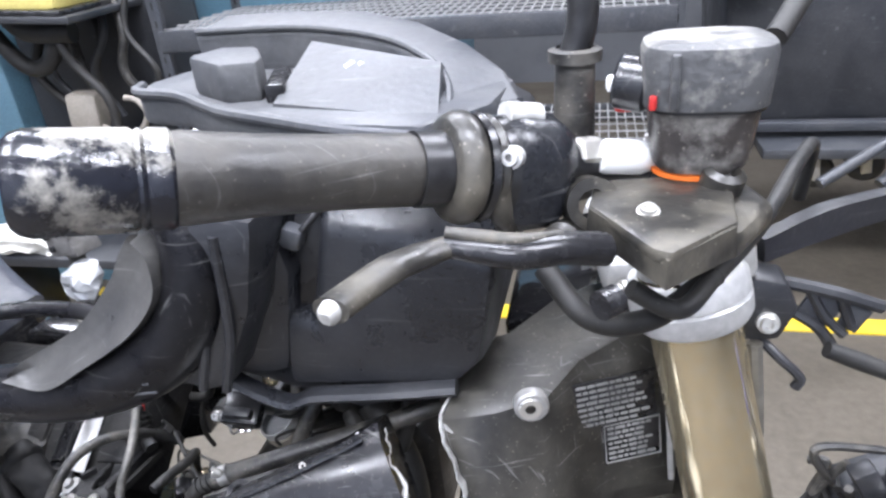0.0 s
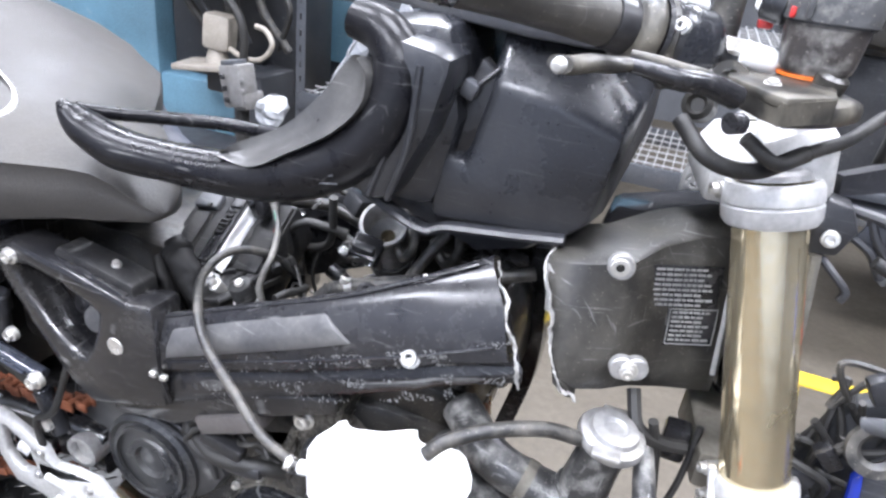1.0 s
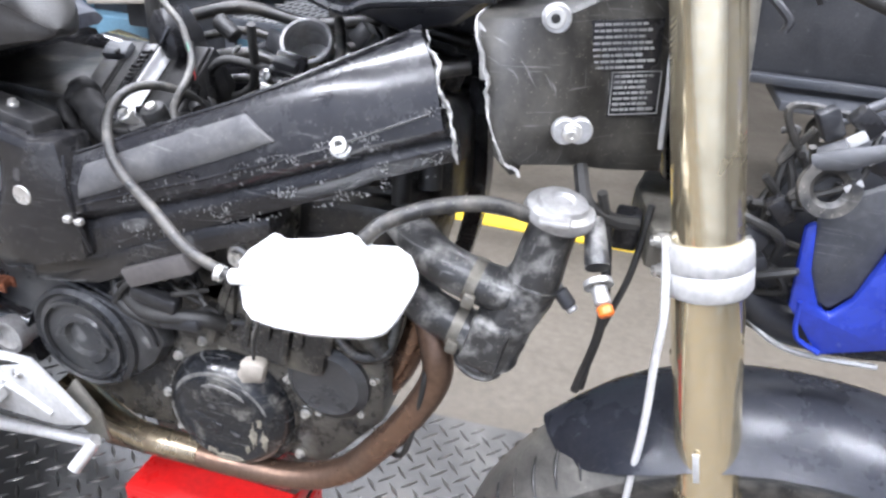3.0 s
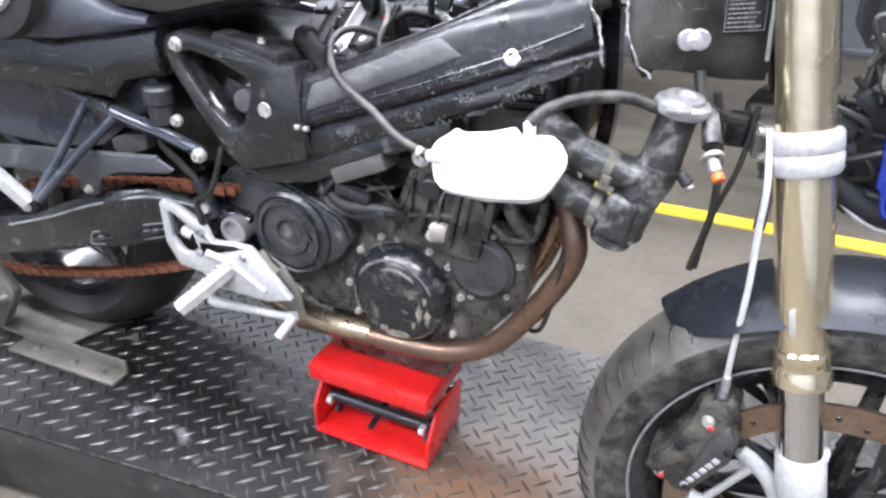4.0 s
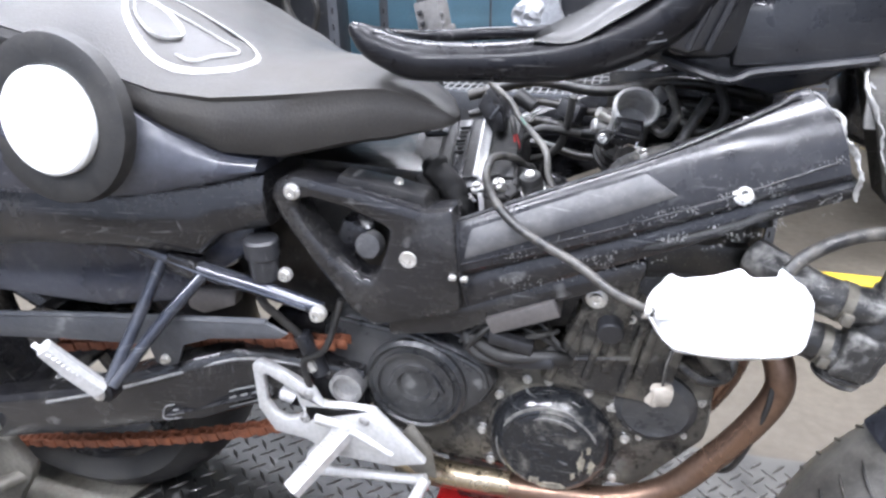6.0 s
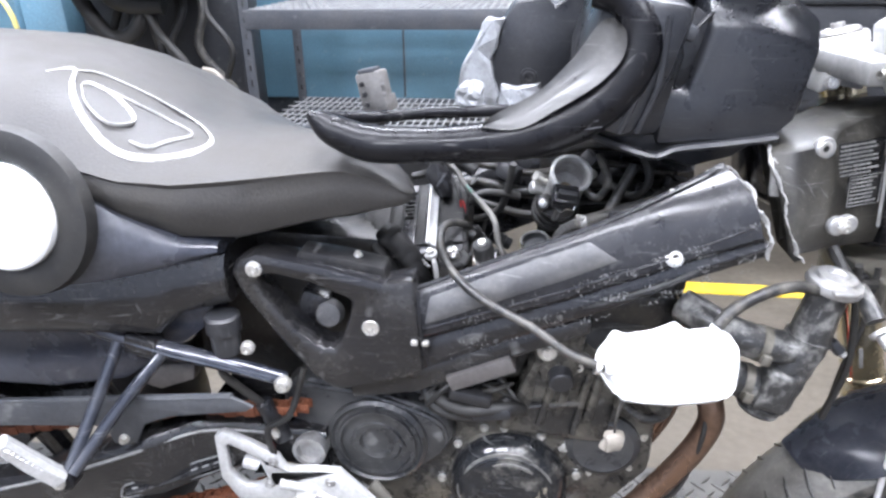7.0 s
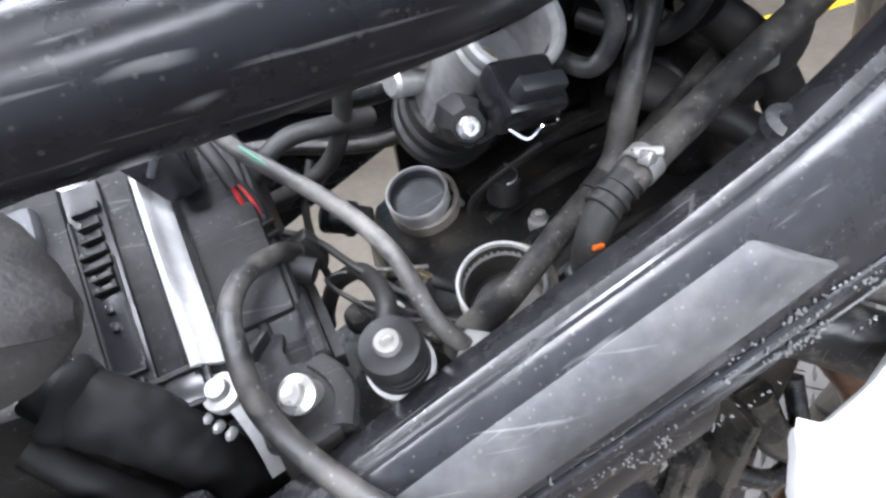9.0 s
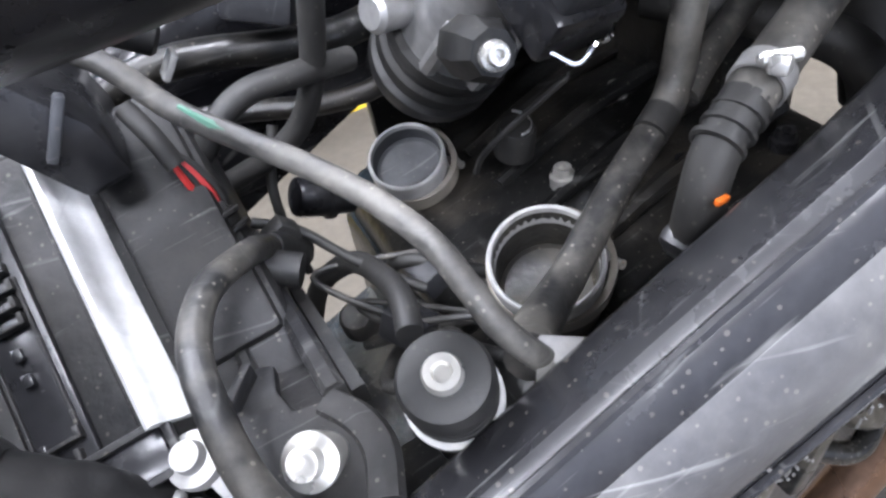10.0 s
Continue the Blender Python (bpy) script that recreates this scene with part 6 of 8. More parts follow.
for dy in (0.0, GAP):
    leg = part("fork_tube", lathe(along(0.995, dy), FD, [(0, 0.0), (0, 0.0215), (-0.004, 0.0215), (0.0, 0.0255), (0.23, 0.0262), (0.3, 0.0275), (0.455, 0.0262), (0.457, 0.0285), (0.468, 0.0285), (0.47, 0.027), (0.478, 0.027), (0.48, 0.0285), (0.497, 0.0285), (0.5, 0.0245), (0.5, 0)], 40), gold, front, "gold anodised fork tube with dark smudges")
    part("fork_leg", lathe(along(0.52, dy), FD, [(0, 0.0), (0, 0.0215), (0.1, 0.0215), (0.1, 0)], 36), chrome, leg, "bright polished lower fork leg")
    part("axle_clamp", lathe(along(0.43, dy), FD, [(0, 0.0), (0, 0.0225), (0.004, 0.0255), (0.05, 0.0262), (0.06, 0.0235), (0.1, 0.025), (0.14, 0.027), (0.155, 0.02), (0.155, 0)], 32), silver, leg, "silver cast axle lug")
    part("fork_cap", lathe(along(0.998, dy), -FD, [(0, 0.0255), (0.004, 0.024), (0.006, 0.018), (0.002, 0.016), (0.002, 0.008), (0.012, 0.008), (0.012, 0)], 28), alloy, leg, "gold and steel fork cap")
    part("fork_mark", box(tuple(along(0.59, dy) + V((-0.01, -0.0262, 0))), (0.005, 0.002, 0.03), (0, -14, 0), 0.0005), silver, leg, "white paint mark")
for z, h, nm in ((0.982, 0.03, "top_yoke"), (0.752, 0.042, "bottom_yoke")):
    yk = None
    for dy in (0.0, GAP):
        p = along(z, dy)
        c = part(nm if yk is None else "yoke_clamp", lathe(p - FD * h / 2, FD, [(0, 0.0258), (0.0, 0.0305), (0.004, 0.033), (h * 0.45, 0.0335), (h * 0.5, 0.032), (h * 0.55, 0.0335), (h - 0.004, 0.033), (h, 0.0305), (h, 0.0258)], 40), silver, yk or front, "silver cast fork clamp")
        yk = yk or c
    p = along(z, GAP / 2)
    part("yoke_bridge", prism([(p.x - 0.045, p.y - GAP / 2 + 0.01), (p.x + 0.02, p.y - GAP / 2 + 0.02), (p.x + 0.03, p.y), (p.x + 0.02, p.y + GAP / 2 - 0.02), (p.x - 0.045, p.y + GAP / 2 - 0.01), (p.x - 0.06, p.y)], p.z - h / 2, p.z + h / 2 - 0.004, 0.006, axis="z"), silver if h < 0.04 else rawsteel, yk)
    for dz in ((0,) if h < 0.04 else (-0.012, 0.012)):
        part("pinch_bolt", bolt(tuple(along(z + dz) + V((-0.034, 0.0, 0))), (-1, -0.4, 0), 0.006, 0.008), steelbolt, yk)
part("clamp_ear", prism([(0.262, 0.947), (0.266, 0.97), (0.29, 0.982), (0.308, 0.984), (0.308, 0.952), (0.282, 0.957)], 0.018, 0.06, 0.004), silver, front, "silver cast clamp ear")
part("ear_bolt", bolt((0.274, 0.017, 0.961), (-0.2, -1, 0), 0.008, 0.007), steelbolt, front)
part("yoke_cap", prism([(0.312, 0.985), (0.304, 1.02), (0.325, 1.032), (0.352, 1.035), (0.36, 0.99)], -0.06, 0.03, 0.006), silver, front, "white silver riser block")

# head tube: the snapped-off front of the frame
head = part("head_shell", loft([[(x + dx, y, z) for (y, z, dx) in rows] for x, rows in (
    (0.187, [(-0.03, 0.918, 0.003), (-0.095, 0.918, 0.0), (-0.104, 0.913, -0.002), (-0.116, 0.88, 0.01), (-0.126, 0.85, 0.018), (-0.128, 0.826, 0.028), (-0.116, 0.81, 0.04), (-0.06, 0.808, 0.04)]),
    (0.215, [(-0.02, 0.92, 0), (-0.09, 0.92, 0), (-0.098, 0.916, 0), (-0.112, 0.88, 0), (-0.122, 0.852, 0), (-0.126, 0.83, 0), (-0.112, 0.815, 0.01), (-0.06, 0.81, 0.01)]),
    (0.245, [(0.02, 0.925, 0), (-0.076, 0.925, 0), (-0.086, 0.92, 0), (-0.098, 0.885, 0), (-0.106, 0.855, 0), (-0.11, 0.832, 0), (-0.1, 0.814, 0), (-0.05, 0.806, 0)]),
    (0.264, [(0.025, 0.932, 0), (-0.046, 0.932, 0), (-0.055, 0.927, 0), (-0.066, 0.89, 0), (-0.07, 0.86, 0), (-0.08, 0.832, 0), (-0.075, 0.808, 0), (-0.04, 0.8, 0)]),
    (0.29, [(0.03, 0.94, 0), (-0.02, 0.942, 0), (-0.038, 0.935, 0), (-0.052, 0.9, 0), (-0.053, 0.86, 0), (-0.055, 0.82, 0), (-0.05, 0.8, 0), (-0.02, 0.795, 0)]),
    (0.33, [(0.03, 0.945, 0), (0.01, 0.948, 0), (-0.02, 0.94, 0), (-0.038, 0.9, 0), (-0.04, 0.86, 0), (-0.04, 0.82, 0), (-0.035, 0.8, 0), (0.0, 0.795, 0)]))], cap=False), headpaint, front, "scuffed black head tube shell, torn open at the break")
sol = head.modifiers.new("wall", "SOLIDIFY")
sol.thickness, sol.offset = 0.006, -1
part("head_shell_far", prism([(0.21, 0.83), (0.205, 0.905), (0.26, 0.922), (0.34, 0.935), (0.36, 0.8), (0.27, 0.8)], 0.02, 0.11, 0.01), paintdull, front)
part("head_tube", rod(along(0.945, GAP / 2), along(0.785, GAP / 2), 0.034), paintdull, front)
b = sweep([(0.19, -0.03, 0.918), (0.187, -0.085, 0.919), (0.185, -0.103, 0.907), (0.197, -0.118, 0.88), (0.205, -0.127, 0.85), (0.215, -0.129, 0.826), (0.228, -0.117, 0.81)], [0.0008, 0.0012, 0.0038, 0.0026, 0.0012, 0.0024, 0.002], 7, 10, flat=0.5)
for v in b.verts:
    v.co += V(noise.noise_vector(v.co * 75)) * 0.0035 + V(noise.noise_vector(v.co * 300)) * 0.0016
part("torn_edge", b, torn, head, "bright torn metal edge")
part("torn_flap", prism([(0.186, 0.912), (0.19, 0.872), (0.199, 0.872), (0.198, 0.9)], -0.106, -0.1, 0.001), torn, head)
for p in ((0.235, -0.104, 0.917), (0.26, -0.122, 0.845)):
    eye, out = V(p) + V((0.0, 0.018, 0)), V((0.25, -1, 0.05)).normalized()
    boss = part("boss", lathe(eye, out, [(0, 0.0), (0, 0.0075), (0.0075, 0.0072), (0.0082, 0.0064), (0.0082, 0.0034), (0.002, 0.003), (0.002, 0)], 24), steelbolt, head, "bare metal threaded boss")
    for dx, dz, r, h in ((0.001, 0.0, 0.0105, 0.0068), (-0.0035, -0.009, 0.007, 0.006)) if p[2] > 0.9 else ((-0.005, 0.0, 0.0095, 0.0068), (0.005, 0.001, 0.0095, 0.007)):
        part("bare_patch", lathe(eye + V((dx, 0.25 * dx, dz)), out, [(0, 0.0), (0, r), (h - 0.001, r), (h, r - 0.0012), (h, 0.0)], 24), alloy, boss, "patch ground to bare metal")
    part("boss_hole", lathe(eye, out, [(0.006, 0.0), (0.006, 0.0033), (0.0075, 0.0033), (0.0075, 0.0)], 16), bayblack, boss, "dark threaded hole")
part("boss_bolt", bolt((0.261, -0.115, 0.845), (0.25, -1, 0), 0.0055, 0.004), steelbolt, head)
# data sticker on the shell: unreadable lines

st = Matrix.Translation((0.286, -0.0535, 0.885)) @ Euler((radians(-1), radians(-5), radians(19))).to_matrix().to_4x4()


def on_sticker(name, u, w, du, dw, mat, lift):
    b = box((u, -lift, w), (du, 0.001, dw), bevel=0)
    b.transform(st)
    return part(name, b, mat, head, smooth=False)


stickerm = M("grey_sticker", (0.26, 0.26, 0.25), 0.5, 0, (0.06, 0.06, 0.06), 0.45, 40, 0.1)
on_sticker("sticker", 0.0, 0.014, 0.054, 0.036, blacksteel, 0.003)
on_sticker("sticker", 0.01, -0.022, 0.038, 0.034, blacksteel, 0.003)
words = random.Random(19)
for u0, u1, w0, rows_n, gap in ((-0.024, 0.025, 0.029, 8, 0.0044), (-0.006, 0.027, -0.0085, 7, 0.0042)):
    for k in range(rows_n):  # each line of small print: a row of short bars
        row, u, last = bmesh.new(), u0, u1 - words.uniform(0.0, 0.012)
        while u < last - 0.002:
            wd = min(words.uniform(0.002, 0.0075), last - u)
            join(row, box((u + wd / 2, -0.0042, w0 - gap * k), (wd, 0.0008, words.uniform(0.0015, 0.002)), bevel=0))
            u += wd + 0.0011
        row.transform(st)
        part("text_bar", row, stickerm, head, smooth=False)
for u, w, du, dw in ((0.0105, -0.0055, 0.037, 0.0006), (0.0105, -0.0375, 0.037, 0.0006), (-0.008, -0.0215, 0.0006, 0.032), (0.029, -0.0215, 0.0006, 0.032)):
    on_sticker("sticker_frame", u, w, du, dw, stickerm, 0.0042)
part("white_strip", box((0.322, -0.04, 0.87), (0.004, 0.006, 0.1), (0, -6, 0), 0.001), silver, front)


# cable boot with the orange tip and leads under the head tube
part("cable_boot", sweep([(0.289, -0.113, 0.783), (0.292, -0.127, 0.773), (0.297, -0.143, 0.76)], [0.0065, 0.0085, 0.0092], 16), neckmat, front, "grey rubber cable boot")
part("boot_ring", lathe((0.299, -0.15, 0.753), (0.35, -0.75, -0.55), [(0, 0.007), (0, 0.0105), (0.004, 0.0105), (0.004, 0.007)], 20), alloy, front)
part("boot_tip", rod((0.3, -0.152, 0.75), (0.306, -0.163, 0.742), 0.006), alloy, front)
part("orange_tip", rod((0.306, -0.163, 0.742), (0.31, -0.168, 0.737), 0.0058), orange, front, "orange plastic tip")
for pts, r in (([(0.29, -0.1, 0.8), (0.3, -0.09, 0.76), (0.31, -0.09, 0.68), (0.3, -0.085, 0.6)], 0.004), ([(0.27, -0.08, 0.81), (0.28, -0.1, 0.79), (0.3, -0.09, 0.775), (0.32, -0.08, 0.77)], 0.006), ([(0.33, -0.06, 0.78), (0.325, -0.07, 0.72), (0.31, -0.08, 0.66), (0.305, -0.08, 0.6)], 0.003)):
    part("cable", sweep(pts, r, 8), rubber, front)
part("horn_plug", box((0.315, -0.05, 0.752), (0.022, 0.02, 0.035), bevel=0.004), blacksteel, front)
part("steel_tube_far", sweep([(0.36, 0.11, 0.76), (0.37, 0.11, 0.66)], 0.02, 16, 2), rawsteel, front)

# front wheel
WC = V((0.507, -0.06, 0.318))
wheel = part("front_wheel", lathe(WC, (0, 1, 0), [(-0.045, 0.214), (-0.052, 0.226), (-0.046, 0.224), (-0.03, 0.198), (0.03, 0.198), (0.046, 0.224), (0.052, 0.226), (0.045, 0.214), (0.028, 0.19), (-0.028, 0.19), (-0.045, 0.214)], 72), paintdull, front, "black cast front rim")
tyre = part("front_tyre", lathe(WC, (0, 1, 0), tyre_profile(0.3, 0.122, 0.218), 96), tyrerubber, wheel, "worn front tyre with diagonal grooves")
for k in range(64):
    for s in (-1, 1):
        pts = []
        for q in range(4):
            yy = s * (0.022 + 0.0105 * q)
            ang = 2 * math.pi * (k + (0.5 if s > 0 else 0)) / 64 + 0.017 * q
            rr = 0.3 - (1 - math.sqrt(max(0, 1 - (yy / 0.061 * 0.93) ** 2))) * 0.122 * 0.48 + 0.0006
            pts.append(WC + V((rr * math.cos(ang), yy, rr * math.sin(ang))))
        part("groove", sweep(pts, [0.0008, 0.002, 0.0022, 0.001], 6, 2), bayblack, tyre)
part("sidewall", lathe(WC, (0, 1, 0), [(-0.0445, 0.2185), (-0.0505, 0.228), (-0.0535, 0.236), (-0.058, 0.25), (-0.0618, 0.262), (-0.06, 0.267)], 96), dustyrubber, tyre, "dark dusty tyre sidewall")
part("rim_edge", lathe(WC, (0, 1, 0), [(-0.052, 0.2255), (-0.0535, 0.2265), (-0.0535, 0.2235), (-0.051, 0.2225)], 96), scuffm, wheel)
part("hub", lathe(WC, (0, 1, 0), [(-0.05, 0), (-0.05, 0.035), (-0.03, 0.03), (0.03, 0.03), (0.05, 0.035), (0.05, 0)], 32), paintdull, wheel)
for k in range(10):
    a = radians(36 * k + 8)
    part("spoke", sweep([WC + V((0.03 * math.cos(a), 0, 0.03 * math.sin(a))), WC + V((0.2 * math.cos(a + 0.12), 0, 0.2 * math.sin(a + 0.12)))], [0.014, 0.009], 8, 1), paintdull, wheel)
discm = M("browned_brake_disc", (0.24, 0.16, 0.11), 0.4, 0.8, (0.3, 0.25, 0.2), 0.4, 20, 0.15)
for yy in (-0.055, 0.055):
    d = part("brake_disc", lathe(WC + V((0, yy, 0)), (0, 1, 0), [(-0.0025, 0.146), (-0.0025, 0.18), (0.0025, 0.18), (0.0025, 0.146), (-0.0025, 0.146)], 72), discm, wheel, "rust-browned drilled brake disc")
    for k in range(6):
        a = radians(60 * k + 20)
        part("disc_carrier", sweep([WC + V((0.04 * math.cos(a - 0.3), yy, 0.04 * math.sin(a - 0.3))), WC + V((0.1 * math.cos(a - 0.08), yy, 0.1 * math.sin(a - 0.08))), WC + V((0.147 * math.cos(a), yy, 0.147 * math.sin(a)))], [0.012, 0.007, 0.009], 8, 3, flat=0.4), paintdull, wheel)
    for k in range(36):
        a = radians(10 * k)
        rr = (0.155, 0.163, 0.171)[k % 3]
        part("disc_hole", rod(WC + V((rr * math.cos(a), yy - 0.0035, rr * math.sin(a))), WC + V((rr * math.cos(a), yy + 0.0035, rr * math.sin(a))), 0.004, seg=8), blacksteel, wheel)
part("axle", rod((0.507, -0.16, 0.318), (0.507, 0.06, 0.318), 0.014), alloy, wheel)
# caliper
cal_o = [(0.345, 0.461), (0.362, 0.474), (0.382, 0.472), (0.395, 0.422), (0.381, 0.37), (0.356, 0.324), (0.34, 0.322), (0.318, 0.338), (0.302, 0.352), (0.306, 0.379), (0.33, 0.411), (0.338, 0.43)]
cal = part("brake_caliper", prism(cal_o, -0.135, -0.055, 0.007), engineblack, front, "black brake caliper, lettered in white")
part("caliper_bulge", prism([(0.342, 0.335), (0.352, 0.332), (0.389, 0.394), (0.39, 0.425), (0.38, 0.445), (0.362, 0.42)], -0.143, -0.12, 0.006), coverblack, cal)
part("caliper_bulge", box((0.322, -0.137, 0.372), (0.022, 0.012, 0.05), (0, 32, 0), 0.006), engineblack, cal)
for p in ((0.356, -0.137, 0.443), (0.317, -0.137, 0.352)):
    part("caliper_bolt", bolt(p, (0, -1, 0), 0.007, 0.006), steelbolt, cal)
    part("red_mark", box((p[0] + 0.004, -0.143, p[2] - 0.004), (0.007, 0.004, 0.004), bevel=0.001), redwire, cal)
for k in range(6):  # plain bars where the maker's name is
    part("letter_bar", box((0.3485 + 0.0052 * k, -0.1437, 0.347 + 0.0096 * k), (0.0075, 0.0016, 0.0068), (0, -60, 0), 0.0005), silver, cal, "white bar")
for pts, rad in (([(0.398, -0.118, 0.4), (0.412, -0.118, 0.392), (0.435, -0.122, 0.372), (0.46, -0.128, 0.335), (0.472, -0.13, 0.318)], [0.0095, 0.0105, 0.0095, 0.0095, 0.012]), ([(0.357, -0.118, 0.306), (0.375, -0.118, 0.302), (0.42, -0.12, 0.298), (0.452, -0.126, 0.29), (0.48, -0.13, 0.3)], [0.011, 0.0105, 0.009, 0.0115, 0.014]), ([(0.374, -0.117, 0.306), (0.395, -0.117, 0.342), (0.416, -0.117, 0.38)], [0.0052, 0.0048, 0.0052])):
    part("caliper_arm", sweep(pts, rad, 10, 6, flat=0.8), silver, cal, "silver cast mounting arm")
line_a = part("brake_line", sweep([(0.365, -0.122, 0.474), (0.362, -0.122, 0.529), (0.36, -0.122, 0.611), (0.355, -0.121, 0.675), (0.352, -0.118, 0.723), (0.343, -0.095, 0.77)], 0.0033, 8), brightalu, front, "braided steel brake line")
part("line_sleeve", rod((0.365, -0.122, 0.472), (0.364, -0.122, 0.5), 0.0048), alloy, line_a)
for p in ((0.385, -0.136, 0.455), (0.35, -0.143, 0.345), (0.334, -0.14, 0.4), (0.383, -0.143, 0.412)):
    part("caliper_bolt", bolt(p, (0, -1, 0), 0.0045, 0.004), blacksteel, cal)
part("line_banjo", rod((0.364, -0.13, 0.468), (0.364, -0.108, 0.48), 0.0085), plastic, cal)
# mudguard
rows = []
for k in range(17):
    a = radians(136 - 100 * k / 16)
    row = []
    for q in range(-6, 7):
        u = q / 6
        rr = 0.32 - 0.036 * u * u
        w = (0.03, 0.054, 0.068)[k] if k < 3 else 0.074
        row.append(WC + V((rr * math.cos(a), u * w, rr * math.sin(a))))
    rows.append(row)
b = loft(rows, closed=False, cap=False)
bmesh.ops.solidify(b, geom=list(b.faces), thickness=0.004)
part("mudguard", b, body, front, "glossy black dusty front mudguard")

# ---- handlebar ----
G0, G1 = V((0.089, -0.238, 1.118)), V((0.245, -0.122, 1.081))
GD = (G1 - G0).normalized()
bar = part("handlebar", sweep([G0, G1, G1 + GD * 0.05, V((0.335, -0.03, 1.045)), V((0.345, 0.03, 1.04))], 0.0105, 16), blacksteel, front, "dark steel handlebar")
endm = M("scraped_bar_end", (0.012, 0.013, 0.018), 0.3, 0.0, (0.42, 0.4, 0.35), 0.42, 30, 0.35, fade=0.14)
part("bar_end", lathe(G0, GD, [(0, 0), (0, 0.0145), (0.002, 0.0165), (0.006, 0.0178), (0.036, 0.0178), (0.0375, 0.0168), (0.039, 0.0178), (0.0405, 0.0168), (0.042, 0.0178), (0.048, 0.0178), (0.05, 0.016), (0.05, 0)], 40), endm, bar, "black bar-end weight scraped down to bare metal")
part("grip", lathe(G0 + GD * 0.049, GD, [(0, 0.013), (0, 0.0166), (0.004, 0.0168), (0.01, 0.0163), (0.03, 0.0152), (0.06, 0.0146), (0.088, 0.0148), (0.088, 0.0138), (0.1, 0.0145), (0.104, 0.0145), (0.104, 0.01)], 40), griprubber, bar, "dusty brown-black rubber grip")
for k in range(7):
    part("grip_bead", sweep([G0 + GD * (0.115 + 0.0022 * k) + V((0.003, -0.0128, 0.006)), G0 + GD * (0.116 + 0.0022 * k) + V((0.003, -0.0128, 0.007))], 0.0009, 6, 1), griprubber, bar)
part("grip_ring", lathe(G0 + GD * 0.139, GD, [(0, 0.0138), (0, 0.0156), (0.014, 0.0156), (0.014, 0.0138)], 36), blacksteel, bar)
part("grip_flange", lathe(G0 + GD * 0.151, GD, [(0, 0.013), (0.001, 0.0195), (0.003, 0.022), (0.007, 0.0238), (0.01, 0.0238), (0.012, 0.0225), (0.0125, 0.02), (0.0125, 0.013)], 44), mudcast, bar, "muddy throttle flange")
for k in range(3):
    part("flange_ring", lathe(G0 + GD * (0.1645 + 0.0048 * k), GD, [(0, 0.013), (0, 0.0225 - 0.0012 * k), (0.0025, 0.0235 - 0.0012 * k), (0.0036, 0.0215), (0.0036, 0.013)], 40), (blacksteel, mudcast, blacksteel)[k], bar)
SW = G0 + GD * 0.189
part("switch_housing", sweep([SW - GD * 0.012, SW - GD * 0.005, SW + GD * 0.012, SW + GD * 0.021], [0.017, 0.0185, 0.018, 0.013], 24, 4, shape=[(-0.75, -1.35), (0.75, -1.35), (1, -1.1), (1.05, 0.3), (0.9, 0.8), (0.55, 1.15), (0, 1.28), (-0.55, 1.15), (-0.9, 0.8), (-1.05, 0.3), (-1, -1.1)]), plastic, bar, "black throttle housing with switches")
part("switch_button", sweep([SW + GD * -0.006 + V((0.0, 0.0, 0.023)), SW + GD * 0.01 + V((0.0, 0.0, 0.0225))], 0.0052, 12, 2, flat=1.2), silver, bar, "pale grey button")
part("housing_screw", bolt(SW + V((-0.0, -0.023, 0.012)), (-0.2, -1, 0.3), 0.0048, 0.004), silver, bar)
part("housing_strap", sweep([SW + V((-0.004, -0.02, 0.016)), SW + V((-0.005, -0.0235, 0.004)), SW + V((-0.005, -0.0235, -0.012)), SW + V((-0.003, -0.018, -0.022))], [0.004, 0.005, 0.005, 0.004], 10), mudcast, bar)
part("housing_stub", rod(SW + GD * 0.012 + V((0, 0.0, -0.006)), SW + GD * 0.04 + V((0, 0.0, -0.002)), 0.0065), blacksteel, bar)
part("stub_nut", rod((0.262, -0.114, 1.083), (0.273, -0.108, 1.082), 0.0075, seg=6), steelbolt, bar, "bright hexagonal nut")
part("white_collar", lathe((0.272, -0.113, 1.0815), (0.82, 0.4, -0.16), [(0, 0), (0, 0.0068), (0.003, 0.0078), (0.02, 0.0078), (0.026, 0.006), (0.026, 0)], 24), whiteplastic, bar, "white plastic sleeve")
part("mirror_stem", sweep([(0.26, -0.08, 1.05), (0.26, -0.08, 1.08), (0.26, -0.08, 1.122)], [0.01, 0.01, 0.0093], 20), dustyrubber, bar, "black rubber mirror boot")
part("mirror_rod", sweep([(0.26, -0.08, 1.12), (0.263, -0.079, 1.135), (0.262, -0.078, 1.15), (0.25, -0.07, 1.18)], 0.0072, 16), blacksteel, bar, "bent black mirror stem")
part("boot_collar", lathe((0.26, -0.08, 1.117), (0, 0, 1), [(0, 0.0105), (0, 0.0125), (0.005, 0.0125), (0.006, 0.009)], 20), dustyrubber, bar)
# master cylinder, lever, reservoir
mc = part("master_cylinder", prism([(0.272, -0.14), (0.278, -0.118), (0.305, -0.1), (0.335, -0.105), (0.343, -0.13), (0.326, -0.158), (0.3, -0.18), (0.286, -0.165)], 1.055, 1.0685, 0.005, axis="z"), mudcast, bar, "dusty cast brake master cylinder")
part("pivot_plate", prism([(0.268, -0.146), (0.27, -0.126), (0.278, -0.118), (0.312, -0.112), (0.326, -0.13), (0.323, -0.16), (0.297, -0.187), (0.291, -0.184)], 1.067, 1.073, 0.002, axis="z"), mudcast, mc, "dusty lever pivot plate")
